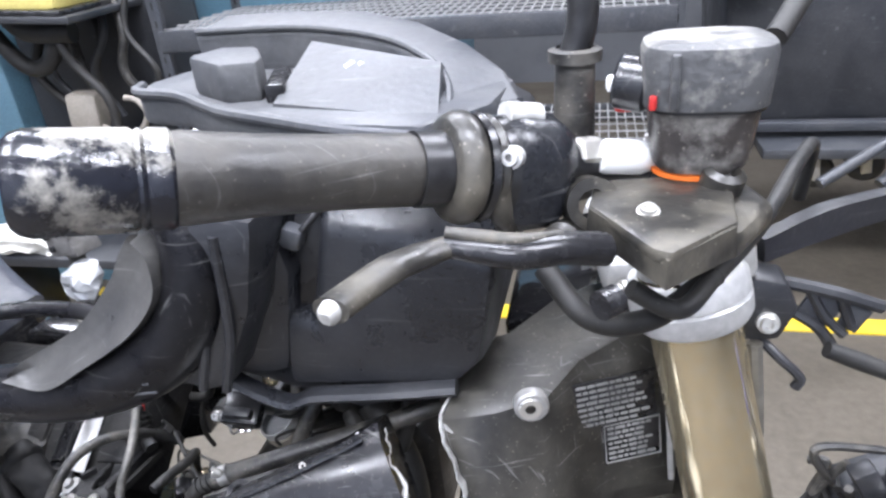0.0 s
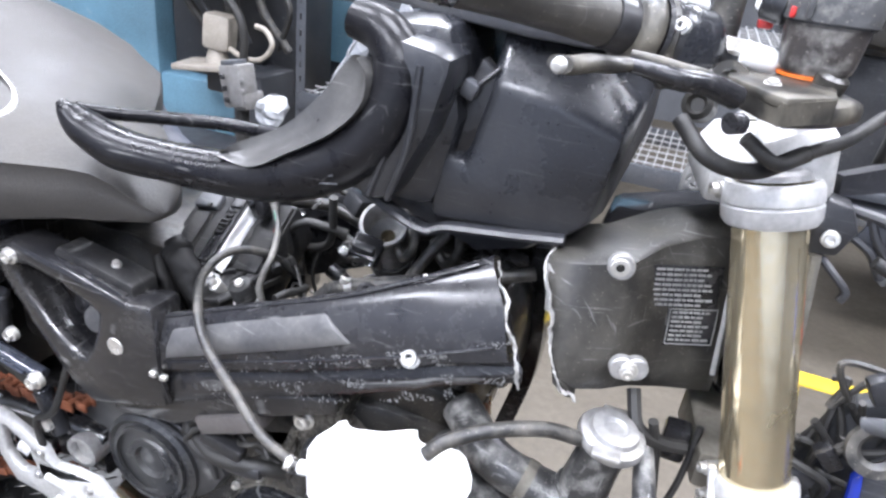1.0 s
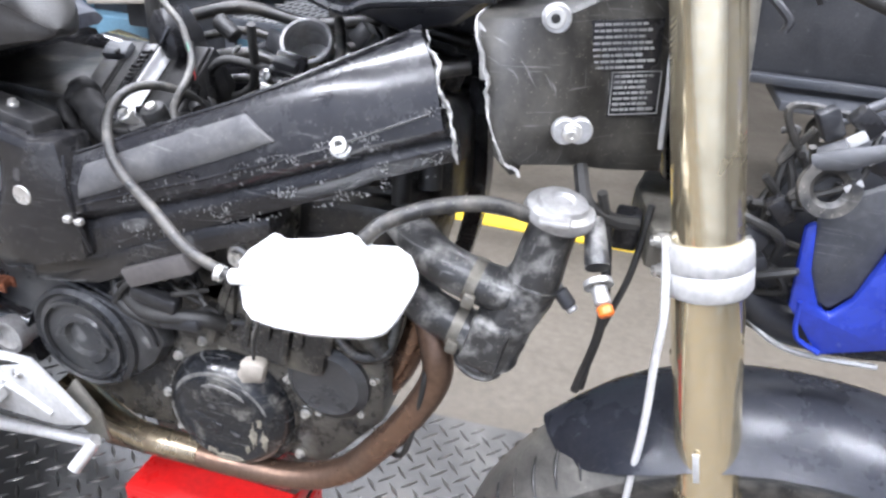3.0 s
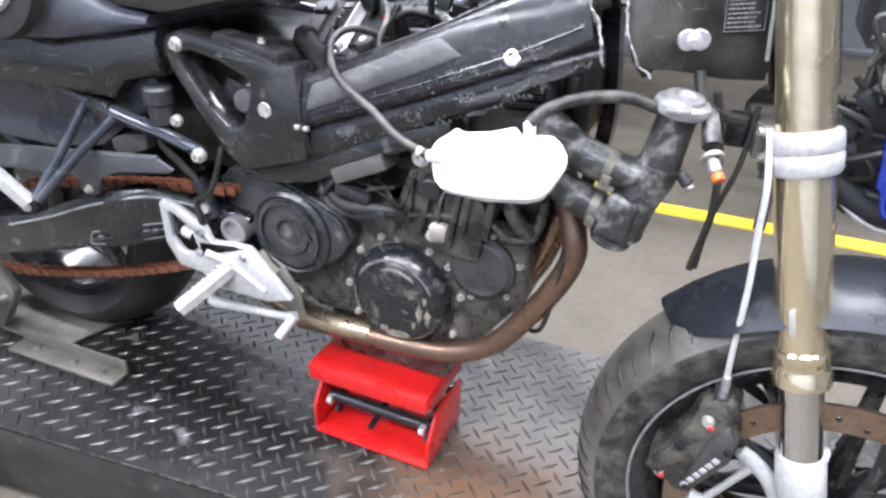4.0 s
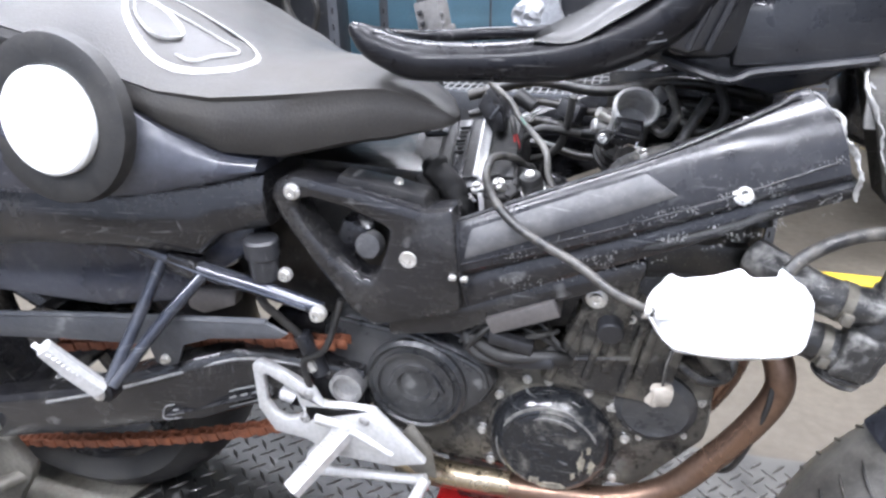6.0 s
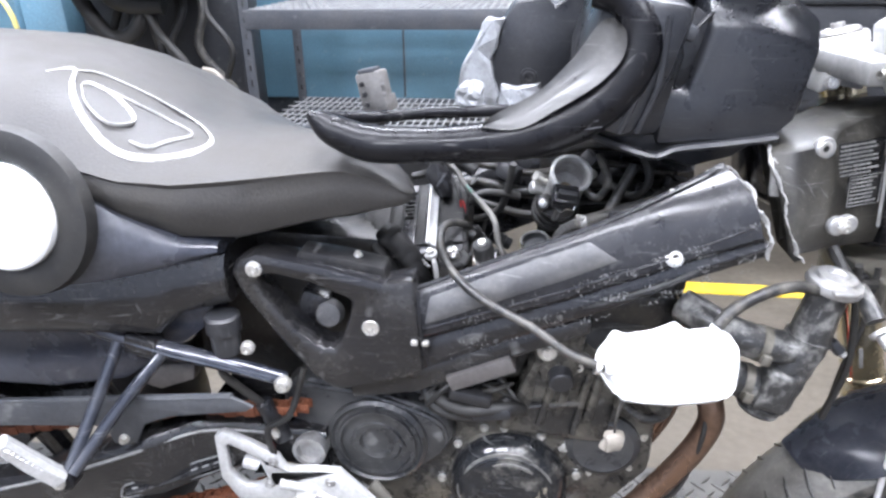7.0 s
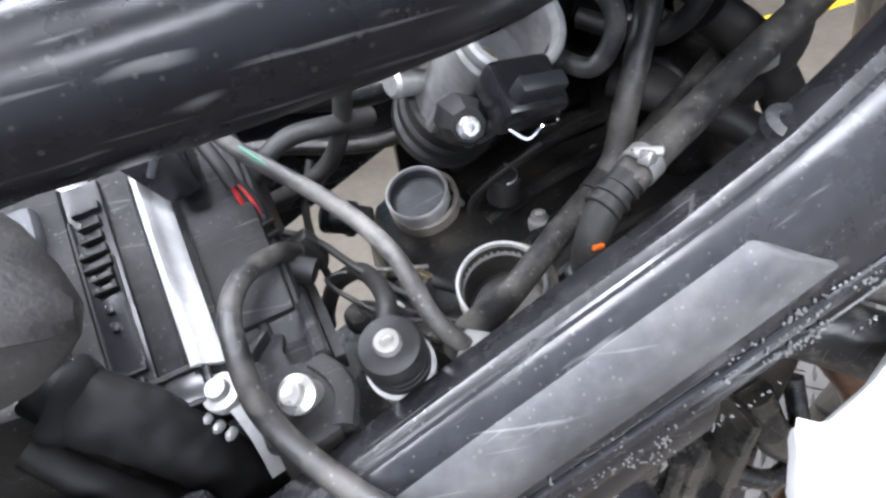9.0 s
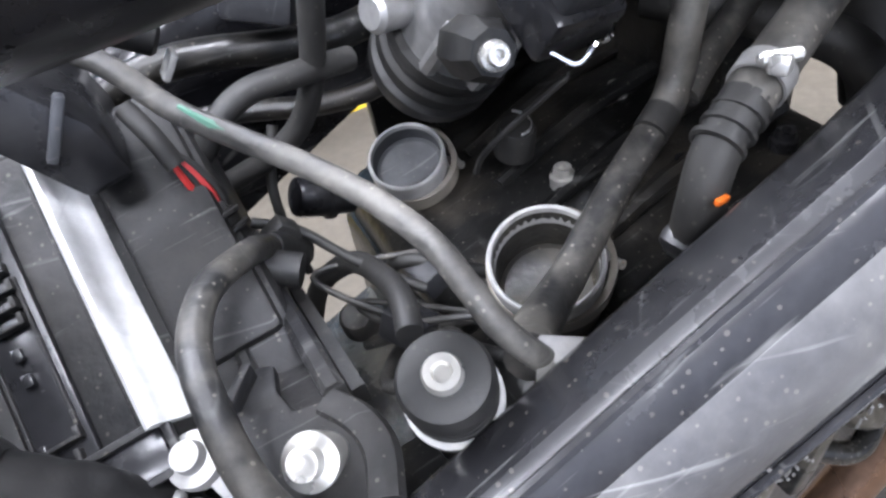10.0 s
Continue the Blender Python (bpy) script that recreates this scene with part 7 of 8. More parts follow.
part("plate_skirt", sweep([(0.2685, -0.147, 1.066), (0.296, -0.187, 1.064), (0.322, -0.163, 1.066)], 0.006, shape=[(-0.12, -1), (0.12, -1), (0.12, 1), (-0.12, 1)], n=1), mudcast, mc)
part("pivot_screw", bolt((0.291, -0.153, 1.073), (0, -0.3, 1), 0.0046, 0.0025), steelbolt, mc)
part("cylinder_eye", lathe((0.268, -0.128, 1.066), (0.3, -1, 0.3), [(-0.01, 0.0065), (-0.01, 0.0115), (0.008, 0.0115), (0.008, 0.0065), (-0.01, 0.0065)], 24), mudcast, mc)
part("cylinder_boss", lathe((0.258, -0.138, 1.052), (-0.2, -1, 0.3), [(-0.012, 0), (-0.012, 0.009), (0.006, 0.009), (0.008, 0.006), (0.004, 0.004), (0.004, 0)], 20), mudcast, mc)
part("cap_screw", lathe((0.322, -0.122, 1.072), (0.2, -0.2, 1), [(-0.01, 0), (-0.01, 0.009), (0.006, 0.009), (0.008, 0.006), (0.004, 0.004), (0.004, 0)], 18), mudcast, mc)
part("brake_lever", sweep([(0.274, -0.172, 1.066), (0.259, -0.184, 1.072), (0.245, -0.193, 1.074), (0.232, -0.195, 1.076), (0.219, -0.194, 1.077)], [0.0066, 0.0062, 0.0056, 0.005, 0.0042], 14, flat=1.1), blacksteel, mc, "black brake lever")
part("lever_flat", sweep([(0.259, -0.183, 1.0768), (0.245, -0.192, 1.0788), (0.232, -0.194, 1.0808), (0.219, -0.193, 1.0817999999999999)], [0.0024, 0.003, 0.003, 0.0024], 10, 6), mudcast, mc)
part("lever_blade", sweep([(0.22, -0.194, 1.077), (0.211, -0.2, 1.076), (0.203, -0.212, 1.077), (0.196, -0.228, 1.077), (0.193, -0.242, 1.079)], [0.0036, 0.0044, 0.0046, 0.0046, 0.0044], 14, flat=1.5), mudcast, mc, "dusty scraped lever blade")
part("blade_edge", sweep([(0.211, -0.20350000000000001, 1.0788), (0.203, -0.2155, 1.0797999999999999), (0.196, -0.2315, 1.0797999999999999)], [0.0006, 0.0014, 0.0005], 8, 6), blacksteel, mc)
part("lever_tip", rod((0.1936, -0.239, 1.0788), (0.1922, -0.2455, 1.078), 0.0042, 0.0036), torn, mc, "pale scraped broken end")
part("adjuster_knob", lathe((0.276, -0.197, 1.058), (-0.7, -0.7, 0), [(-0.004, 0), (-0.004, 0.0055), (0.004, 0.0055), (0.004, 0)], 12), blacksteel, mc)
RX, RY = 0.314, -0.106


def cup(rows):
    """A rounded square cup, level by level."""
    out = []
    for z, rx, ry in rows:
        ring = []
        for k in range(40):
            c, q = math.cos(2 * math.pi * k / 40), math.sin(2 * math.pi * k / 40)
            ring.append((RX + rx * math.copysign(abs(c) ** 0.62, c), RY + ry * math.copysign(abs(q) ** 0.62, q), z))
        out.append(ring)
    return loft(out)


resm = M("muddy_reservoir", (0.045, 0.04, 0.038), 0.4, 0, (0.26, 0.25, 0.23), 0.46, 40, 0.5, fade=0.2, grit=0.4)
lidm = M("mud_caked_lid", (0.06, 0.061, 0.063), 0.6, 0, (0.27, 0.262, 0.24), 0.48, 34, 0.6, fade=0.16, grit=0.3)
rs = part("brake_reservoir", cup(((1.076, 0.017, 0.015), (1.079, 0.0195, 0.017), (1.083, 0.0205, 0.018), (1.105, 0.0228, 0.02))), resm, bar, "mud-stained translucent brake fluid reservoir")
part("reservoir_lid", cup(((1.104, 0.0238, 0.021), (1.105, 0.025, 0.0222), (1.126, 0.0262, 0.0232), (1.129, 0.0252, 0.0222), (1.1305, 0.022, 0.019))), lidm, rs, "black lid caked with pale mud")
part("lid_groove", cup(((1.1035, 0.0244, 0.0216), (1.1055, 0.0246, 0.0218))), blacksteel, rs)
part("red_tab", box((0.2925, -0.124, 1.108), (0.003, 0.003, 0.006), bevel=0.001), redwire, rs)
part("lid_rib", box((0.3, -0.129, 1.117), (0.0035, 0.003, 0.022), bevel=0.001), lidm, rs)
part("orange_seal", lathe((RX - 0.003, RY, 1.0735), (0, 0, 1), [(0, 0.013), (0, 0.0166), (0.002, 0.0166), (0.002, 0.013)], 28), orange, rs)
part("reservoir_side", rod((0.279, -0.1, 1.112), (0.293, -0.104, 1.11), 0.012), plastic, rs)
part("switch_block", box((0.279, -0.09, 1.108), (0.0095, 0.008, 0.007), bevel=0.002), whiteplastic, bar)
part("red_switch", box((0.283, -0.085, 1.097), (0.009, 0.009, 0.006), bevel=0.002), redwire, bar)
hl = [(0.285, -0.165, 1.045), (0.305, -0.16, 1.033), (0.322, -0.135, 1.036), (0.35, -0.085, 1.038), (0.38, -0.02, 1.045), (0.398, 0.02, 1.04), (0.4, 0.035, 1.0)]
part("brake_hose", sweep(hl, 0.0042, 12), rubber, front, "black brake hose with a grey sleeve")
part("brake_hose", sweep([(0.25, -0.15, 1.045), (0.27, -0.165, 1.03), (0.295, -0.155, 1.025), (0.322, -0.135, 1.036)], 0.005, 12), rubber, front)
part("throttle_cable", sweep([(0.35, -0.06, 1.12), (0.38, -0.02, 1.15), (0.43, 0.03, 1.17), (0.55, 0.06, 1.17)], 0.0055, 10), rubber, front)
hb = part("headlight_bracket", moved(prism([(0.346, 0.985), (0.352, 0.995), (0.37, 0.992), (0.378, 0.975), (0.37, 0.955), (0.352, 0.953)], -0.085, -0.06, 0.003), (0.005, 0.027, -0.004)), plastic, front, "black plastic headlight bracket stub")
part("bracket_bolt", moved(bolt((0.362, -0.087, 0.968), (0, -1, 0.2), 0.0062, 0.005), (0.005, 0.027, -0.004)), steelbolt, hb)
for pts, r in (([(0.37, -0.075, 0.988), (0.395, -0.08, 0.985), (0.42, -0.08, 0.977)], 0.004), ([(0.372, -0.075, 0.972), (0.39, -0.08, 0.962), (0.402, -0.08, 0.945)], 0.0035), ([(0.382, -0.078, 0.987), (0.392, -0.08, 0.97), (0.404, -0.08, 0.958)], 0.003), ([(0.398, -0.08, 0.984), (0.406, -0.08, 0.965)], 0.003), ([(0.355, -0.075, 0.957), (0.37, -0.085, 0.945), (0.383, -0.088, 0.933), (0.382, -0.088, 0.925)], 0.003)):
    part("bracket_rib", moved(sweep(pts, r, 8), (0.005, 0.027, -0.004)), plastic, hb)
part("bracket_plate", moved(box((0.39, -0.078, 0.974), (0.02, 0.003, 0.018), (0, 25, 0), 0.001), (0.005, 0.027, -0.004)), greyplastic, hb)
part("bracket_plate", moved(box((0.408, -0.078, 0.968), (0.012, 0.003, 0.016), (0, 25, 0), 0.001), (0.005, 0.027, -0.004)), greyplastic, hb)
part("bracket_arm", moved(sweep([(0.36, -0.055, 0.998), (0.4, -0.03, 1.005), (0.46, 0.0, 1.01)], [0.008, 0.01, 0.008], shape=[(-0.5, -1), (0.5, -1), (0.5, 1), (-0.5, 1)]), (0.005, 0.027, -0.004)), plastic, hb)
part("guide_tube", sweep([(0.362, -0.06, 0.95), (0.37, -0.065, 0.88), (0.375, -0.06, 0.8)], 0.0045, 8), rawsteel, front)

# ---- airbox lying on the frame ----
air = thing("airbox", (0.1, 0, 0.91), "loose black plastic airbox with curved intake horn on the frame", "airbox")
blk = loft([[(x, y, z) for x, z in o] for y, o in (
    (-0.085, [(0.08, 0.915), (0.19, 0.924), (0.206, 0.942), (0.218, 1.008), (0.167, 1.024), (0.121, 1.03), (0.105, 0.965), (0.083, 0.969)]),
    (-0.055, [(0.078, 0.912), (0.193, 0.92), (0.212, 0.942), (0.224, 1.03), (0.186, 1.06), (0.115, 1.066), (0.1, 0.985), (0.079, 0.98)]),
    (0.12, [(0.08, 0.915), (0.2, 0.92), (0.225, 0.98), (0.225, 1.05), (0.2, 1.065), (0.1, 1.075), (0.09, 1.0), (0.08, 0.99)]))])
part("main_chamber", soften(blk, 0.006), plastic, air, "black plastic chamber with a faceted corner")
part("bottom_flange", sweep([(0.02, -0.08, 0.922), (0.075, -0.09, 0.906), (0.1, -0.09, 0.913), (0.15, -0.09, 0.92), (0.192, -0.088, 0.926)], 0.0045, 8, flat=1.6), plastic, air)
part("belly", prism([(-0.03, 0.925), (0.02, 0.915), (0.08, 0.9), (0.12, 0.888), (0.16, 0.9), (0.19, 0.925), (0.0, 0.96)], -0.075, 0.11, 0.01), plastic, air)
horn = [(-0.261, -0.126, 0.951), (-0.252, -0.126, 0.944), (-0.236, -0.125, 0.933), (-0.2, -0.124, 0.921), (-0.15, -0.122, 0.92), (-0.1, -0.12, 0.922), (-0.05, -0.117, 0.929), (-0.005, -0.114, 0.946), (0.03, -0.11, 0.971), (0.05, -0.107, 1.003), (0.052, -0.103, 1.033), (0.036, -0.097, 1.054), (0.01, -0.092, 1.06)]
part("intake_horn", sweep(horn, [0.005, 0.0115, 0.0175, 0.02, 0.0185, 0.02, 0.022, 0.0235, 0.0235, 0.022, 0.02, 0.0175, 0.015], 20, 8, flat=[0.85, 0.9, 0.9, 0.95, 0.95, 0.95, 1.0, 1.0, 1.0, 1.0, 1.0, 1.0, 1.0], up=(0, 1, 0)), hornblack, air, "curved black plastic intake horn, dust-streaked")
# far lip of the open mouth
lip = smooth_path([(-0.254, -0.117, 0.945), (-0.24, -0.095, 0.939), (-0.219, -0.068, 0.934), (-0.19, -0.048, 0.932), (-0.15, -0.04, 0.934), (-0.1, -0.045, 0.937), (-0.05, -0.07, 0.945), (-0.02, -0.09, 0.95)], 4)
part("mouth_lip", sweep(lip, 0.0065, 10), hornblack, air, "far lip of the open horn mouth")


part("horn_body", prism([(0.0, 0.94), (0.03, 0.92), (0.085, 0.92), (0.1, 1.0), (0.085, 1.07), (0.02, 1.065), (0.0, 1.0)], -0.09, 0.1, 0.018), plastic, air)
for x in (0.034, 0.05):
    part("moulding_rib", sweep([(x + 0.006, -0.117, 0.935), (x + 0.02, -0.12, 0.98), (x + 0.024, -0.118, 1.04)], 0.003, 8), plastic, air)
# edges of the facet that carries the painted sheen
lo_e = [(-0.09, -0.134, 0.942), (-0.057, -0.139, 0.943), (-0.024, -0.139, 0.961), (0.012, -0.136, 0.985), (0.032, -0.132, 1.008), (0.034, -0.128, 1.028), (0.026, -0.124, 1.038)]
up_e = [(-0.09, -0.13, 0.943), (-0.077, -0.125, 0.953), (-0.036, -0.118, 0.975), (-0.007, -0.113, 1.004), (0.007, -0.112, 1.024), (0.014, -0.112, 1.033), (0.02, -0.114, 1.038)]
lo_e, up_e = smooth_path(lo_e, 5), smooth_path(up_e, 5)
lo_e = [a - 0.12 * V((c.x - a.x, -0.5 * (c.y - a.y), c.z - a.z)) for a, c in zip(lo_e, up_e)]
part("horn_scoop", loft([[a, a.lerp(c, 0.35) + V((0.002, 0.005, 0)), a.lerp(c, 0.7) + V((0.002, 0.005, 0)), c, c + V((0.004, 0.02, -0.004)), a + V((0.004, 0.03, -0.004))] for a, c in zip(lo_e, up_e)]), scoopmat, air, "horn facet with its sheen put in as paler grey")
for k in range(4):
    wd = (0.018, 0.014, 0.02, 0.024)[k]
    part("moulded_mark", box((-0.002 + wd / 2, -0.1345, 0.958 - 0.0062 * k + 0.003 * (k > 1)), (wd, 0.0008, 0.0014), (0, -10, 0), 0.0003), greyplastic, air)
part("horn_wall", prism([(0.0, 0.94), (0.04, 0.928), (0.056, 0.93), (0.085, 0.99), (0.1, 1.05), (0.04, 1.06), (0.03, 1.0)], -0.118, -0.06, 0.014), plastic, air)
part("web_plate", prism([(0.058, 0.925), (0.08, 0.92), (0.106, 0.975), (0.125, 1.03), (0.105, 1.045), (0.085, 0.99)], -0.075, -0.06, 0.002), blacksteel, air)
part("clip", box((0.1, -0.08, 1.022), (0.013, 0.012, 0.014), (0, 20, 0), 0.003), greyplastic, air)
part("clip_rod", rod((0.106, -0.082, 1.026), (0.12, -0.075, 1.04), 0.002), blacksteel, air)
# top cover with the raised hood
part("top_cover", prism([(-0.048, 0.03), (-0.04, 0.004), (0.0, -0.006), (0.049, -0.042), (0.087, -0.058), (0.136, -0.078), (0.185, -0.085), (0.215, -0.045), (0.222, 0.01), (0.18, 0.09), (0.05, 0.12), (-0.03, 0.1)], 1.064, 1.089, 0.006, axis="z"), greyplastic, air, "dusty grey top cover")
part("cover_rim", sweep([(-0.045, 0.02, 1.089), (-0.036, 0.0, 1.089), (0.0, -0.008, 1.088), (0.049, -0.044, 1.087), (0.087, -0.06, 1.086), (0.136, -0.08, 1.085), (0.185, -0.088, 1.083)], 0.0035, 8, 3), greyplastic, air)
part("cover_block", prism([(0.012, -0.006), (0.05, -0.036), (0.073, -0.03), (0.068, -0.012), (0.05, 0.02), (0.022, 0.022)], 1.088, 1.113, 0.004, axis="z"), greyplastic, air)
part("cover_slot", box((0.076, -0.012, 1.094), (0.012, 0.05, 0.012), (0, 0, 18), 0.002), blacksteel, air)
part("cover_ramp", loft([[(0.085, -0.045, 1.086), (0.086, -0.045, 1.091), (0.082, 0.035, 1.112), (0.082, 0.05, 1.086)], [(0.19, -0.075, 1.084), (0.19, -0.07, 1.088), (0.178, 0.0, 1.102), (0.178, 0.03, 1.086)]]), greyplastic, air, "sloping dusty cover face")
hood_rows = [((-0.018, 0.06, 1.118), (-0.01, 0.1, 1.124)), ((0.05, 0.06, 1.118), (0.045, 0.1, 1.125)), ((0.093, 0.056, 1.115), (0.1, 0.1, 1.122)), ((0.133, 0.045, 1.109), (0.145, 0.085, 1.114)), ((0.163, 0.024, 1.1), (0.183, 0.062, 1.102)), ((0.183, -0.01, 1.093), (0.213, 0.022, 1.092)), ((0.192, -0.05, 1.085), (0.228, -0.02, 1.083))]
part("hood", soften(loft([[(a[0], a[1], 1.084), (a[0] - 0.002, a[1], a[2] - 0.004), (a[0], a[1] + 0.003, a[2]), (b[0], b[1] - 0.003, b[2]), (b[0] + 0.002, b[1], b[2] - 0.005), (b[0], b[1], 1.082)] for a, b in hood_rows]), 0.002, 2, 30), greyplastic, air, "raised dusty hood rim")
part("hood_edge", sweep([a for a, b in hood_rows], 0.0025, 8, 4), greyplastic, air)
for k in range(2):
    part("part_mark", box((0.117 + 0.006 * k, -0.003 - 0.001 * k, 1.1012 - 0.0006 * k), (0.0035, 0.016, 0.001), (16, 5, -28), 0), silver, air)
part("part_mark", box((0.157, -0.03, 1.0935), (0.003, 0.02, 0.001), (15, 5, -25), 0), silver, air)

# torn box piece and cable relay on the bay, seen over the horn
bx = thing("plastic_box", (-0.02, 0.2, 0.93), "grey broken plastic box with a torn silver foil edge", "box")
part("box_shell", prism([(-0.1, 0.905), (-0.095, 1.0), (-0.07, 1.035), (-0.03, 1.042), (-0.02, 1.03), (0.0, 1.045), (0.03, 1.04), (0.05, 0.93)], 0.14, 0.26, 0.004), plastic, bx, "broken dark plastic shell")
for outline in ([(-0.147, 0.905), (-0.14, 0.949), (-0.118, 0.99), (-0.107, 1.015), (-0.082, 1.016), (-0.092, 0.985), (-0.098, 0.964), (-0.088, 0.92), (-0.088, 0.905)], [(-0.087, 0.905), (-0.087, 0.934), (-0.06, 0.932), (-0.035, 0.938), (-0.03, 0.912), (-0.06, 0.905)]):
    b = prism(outline, 0.132, 0.16, 0.002)
    bmesh.ops.subdivide_edges(b, edges=list(b.edges), cuts=3, use_grid_fill=True)
    for v in b.verts:
        v.co += V(noise.noise_vector(v.co * 60)) * 0.0045
    part("foil_edge", b, foil, bx, "bright crumpled sheet-metal edge", False)
for k in range(4):
    part("torn_tab", prism([(-0.07 + 0.035 * k, 1.03), (-0.062 + 0.035 * k, 1.052 - 0.004 * (k % 2)), (-0.045 + 0.035 * k, 1.03)], 0.15, 0.156, 0.001), foil, bx)
part("box_screw", bolt((-0.05, 0.138, 0.942), (0, -1, 0), 0.012, 0.004), blacksteel, bx)
b = box((-0.112, -0.025, 0.951), (0.024, 0.02, 0.026), (10, 25, 20), 0.006)
bmesh.ops.subdivide_edges(b, edges=list(b.edges), cuts=2, use_grid_fill=True)
for v in b.verts:
    v.co += V(noise.noise_vector(v.co * 90)) * 0.008
part("foil_lump", b, foil, air, "bright crumpled foil at the horn mouth", False)
relay = thing("relay_block", (-0.248, 0.11, 0.8), "dusty pale grey plastic relay block standing behind the seat nose", "relay")
RD = V((-0.026, 0.11, -0.018))
part("relay_body", box(RD + V((-0.223, 0.0, 0.946)), (0.036, 0.026, 0.05), (0, -12, -14), 0.003), relaymat, relay)
for k in range(3):
    part("relay_slot", box(RD + V((-0.231 - 0.003 * k, -0.0135, 0.93 + 0.013 * k)), (0.006, 0.004, 0.006), (0, -12, -14), 0.001), blacksteel, relay)
    part("relay_rib", box(RD + V((-0.208 - 0.0012 * k, -0.0135, 0.932 + 0.012 * k)), (0.008, 0.004, 0.0045), (0, -12, -14), 0.001), relaymat, relay)
part("relay_step", box(RD + V((-0.21, 0.002, 0.93)), (0.02, 0.03, 0.02), (0, -12, -14), 0.002), relaymat, relay)
part("relay_cap", box(RD + V((-0.23, 0.0, 0.972)), (0.024, 0.02, 0.006), (0, -12, -14), 0.001), greyplastic, relay)
part("relay_stalk", rod((-0.248, 0.112, 0.785), (-0.246, 0.112, 0.91), 0.008), rubber, relay, "black stalk")


# ---- rear wheel clamp on the table ----
stand = thing("wheel_clamp", (-0.8, -0.1, TOP), "bare steel wheel clamp plates bolted to the lift table", "wheel clamp")
part("angle_foot", box((-0.72, -0.16, TOP + 0.006), (0.26, 0.04, 0.008), (0, 0, 2), 0.002), rawsteel, stand)
part("angle_web", box((-0.72, -0.142, TOP + 0.02), (0.26, 0.005, 0.03), (0, 0, 2), 0.002), rawsteel, stand)
part("clamp_plate", prism([(-1.1, 0.19), (-1.1, 0.36), (-0.92, 0.36), (-0.86, 0.34), (-0.83, 0.29), (-0.84, 0.27), (-0.9, 0.19)], -0.15, -0.13, 0.006), rawsteel, stand, "stained steel jaw")
part("flat_plate", prism([(-1.2, -0.14), (-0.76, -0.14), (-0.7, 0.1), (-1.2, 0.1)], TOP + 0.004, TOP + 0.01, 0.001, axis="z"), rawsteel, stand, "grey steel plate")
part("clamp_screw", rod((-0.98, -0.34, 0.27), (-0.85, -0.13, 0.27), 0.012), rawsteel, stand)
part("screw_handle", rod((-0.87, -0.28, 0.29), (-0.9, -0.23, 0.27), 0.016), steelbolt, stand)
for x in (-0.63, -0.7, -0.8):
    part("foot_bolt", bolt((x, -0.16, TOP + 0.01), (0, 0, 1), 0.009, 0.007), rawsteel, stand)
part("table_block", box((-0.85, -0.37, 0.12), (0.18, 0.08, 0.06), (0, 0, 5), 0.004), rawsteel, stand)
part("far_jaw", box((-0.48, 0.2, TOP + 0.015), (0.07, 0.05, 0.03)), rawsteel, stand)

# ---- background: shelving ----
shelf = thing("shelf_unit", (-0.2, 1.75, 0), "grey steel shelving with wire grating shelves", "shelf")
SX0, SX1, SY0, SY1 = -0.969, 0.46, 1.393, 1.87


def post(x, y):
    b = box((x, y, 0.8), (0.035, 0.004, 1.6), bevel=0.001)
    join(b, box((x - 0.0155, y + 0.018, 0.8), (0.004, 0.036, 1.6), bevel=0.001))
    p = part("post", b, shelfsteel, shelf)
    for k in range(32):
        part("slot", box((x, y - 0.0025, 0.05 + 0.05 * k), (0.006, 0.002, 0.02), bevel=0), blacksteel, p, smooth=False)


for x in (SX0, SX1):
    for y in (SY0, SY1):
        post(x, y)
for z in (0.53, 0.901, 1.42):
    part("front_rail", box(((SX0 + SX1) / 2, SY0, z), (SX1 - SX0, 0.02, 0.06), bevel=0.003), shelfsteel, shelf)
    part("back_rail", box(((SX0 + SX1) / 2, SY1, z), (SX1 - SX0, 0.02, 0.06), bevel=0.003), shelfsteel, shelf)
    g = bmesh.new()
    for k in range(int((SY1 - SY0) / 0.07)):
        join(g, box(((SX0 + SX1) / 2, SY0 + 0.03 + 0.07 * k, z + 0.03), (SX1 - SX0, 0.006, 0.004), bevel=0))
    for k in range(int((SX1 - SX0) / 0.026)):
        join(g, box((SX0 + 0.03 + 0.026 * k, (SY0 + SY1) / 2, z + 0.03), (0.004, SY1 - SY0, 0.003), bevel=0))
    tagged(part("grating", g, M("pale_wire", (0.35, 0.35, 0.35), 0.45, 0.3, (0.2, 0.2, 0.2), 0.4, 20, 0.1) if z < 0.6 else bpy.data.materials["pale_wire"], shelf, "open wire grating", False), kind="stuff")
cab = thing("blue_cabinet", (-0.5, 2.35, 0), "blue painted steel cabinet behind the shelving", "cabinet")
part("cabinet_body", box((-1.4, 2.35, 1.05), (2.3, 0.4, 1.1), bevel=0.01), bluepaint, cab)
part("cabinet_plinth", box((-1.4, 2.36, 0.25), (2.25, 0.36, 0.5), bevel=0.005), darkbin, cab)
for x in (-1.3, -0.6):
    part("panel_seam", box((x, 2.148, 1.05), (0.008, 0.006, 1.08), bevel=0), shelfsteel, cab)

# machine with hoses on the left of the shelving
bench = thing("low_bench", (-1.15, 1.15, 0), "low dark steel bench with clutter on it", "bench")
part("bench_top", box((-1.2, 1.17, 0.36), (0.75, 0.3, 0.03), bevel=0.004), darkbin, bench)
for x in (-1.55, -0.85):
    part("bench_leg", box((x, 1.17, 0.172), (0.04, 0.26, 0.345), bevel=0.004), darkbin, bench)
mach = thing("workshop_machine", (-1.6, 1.5, 0), "blue workshop machine with dark hoses and cables", "machine")
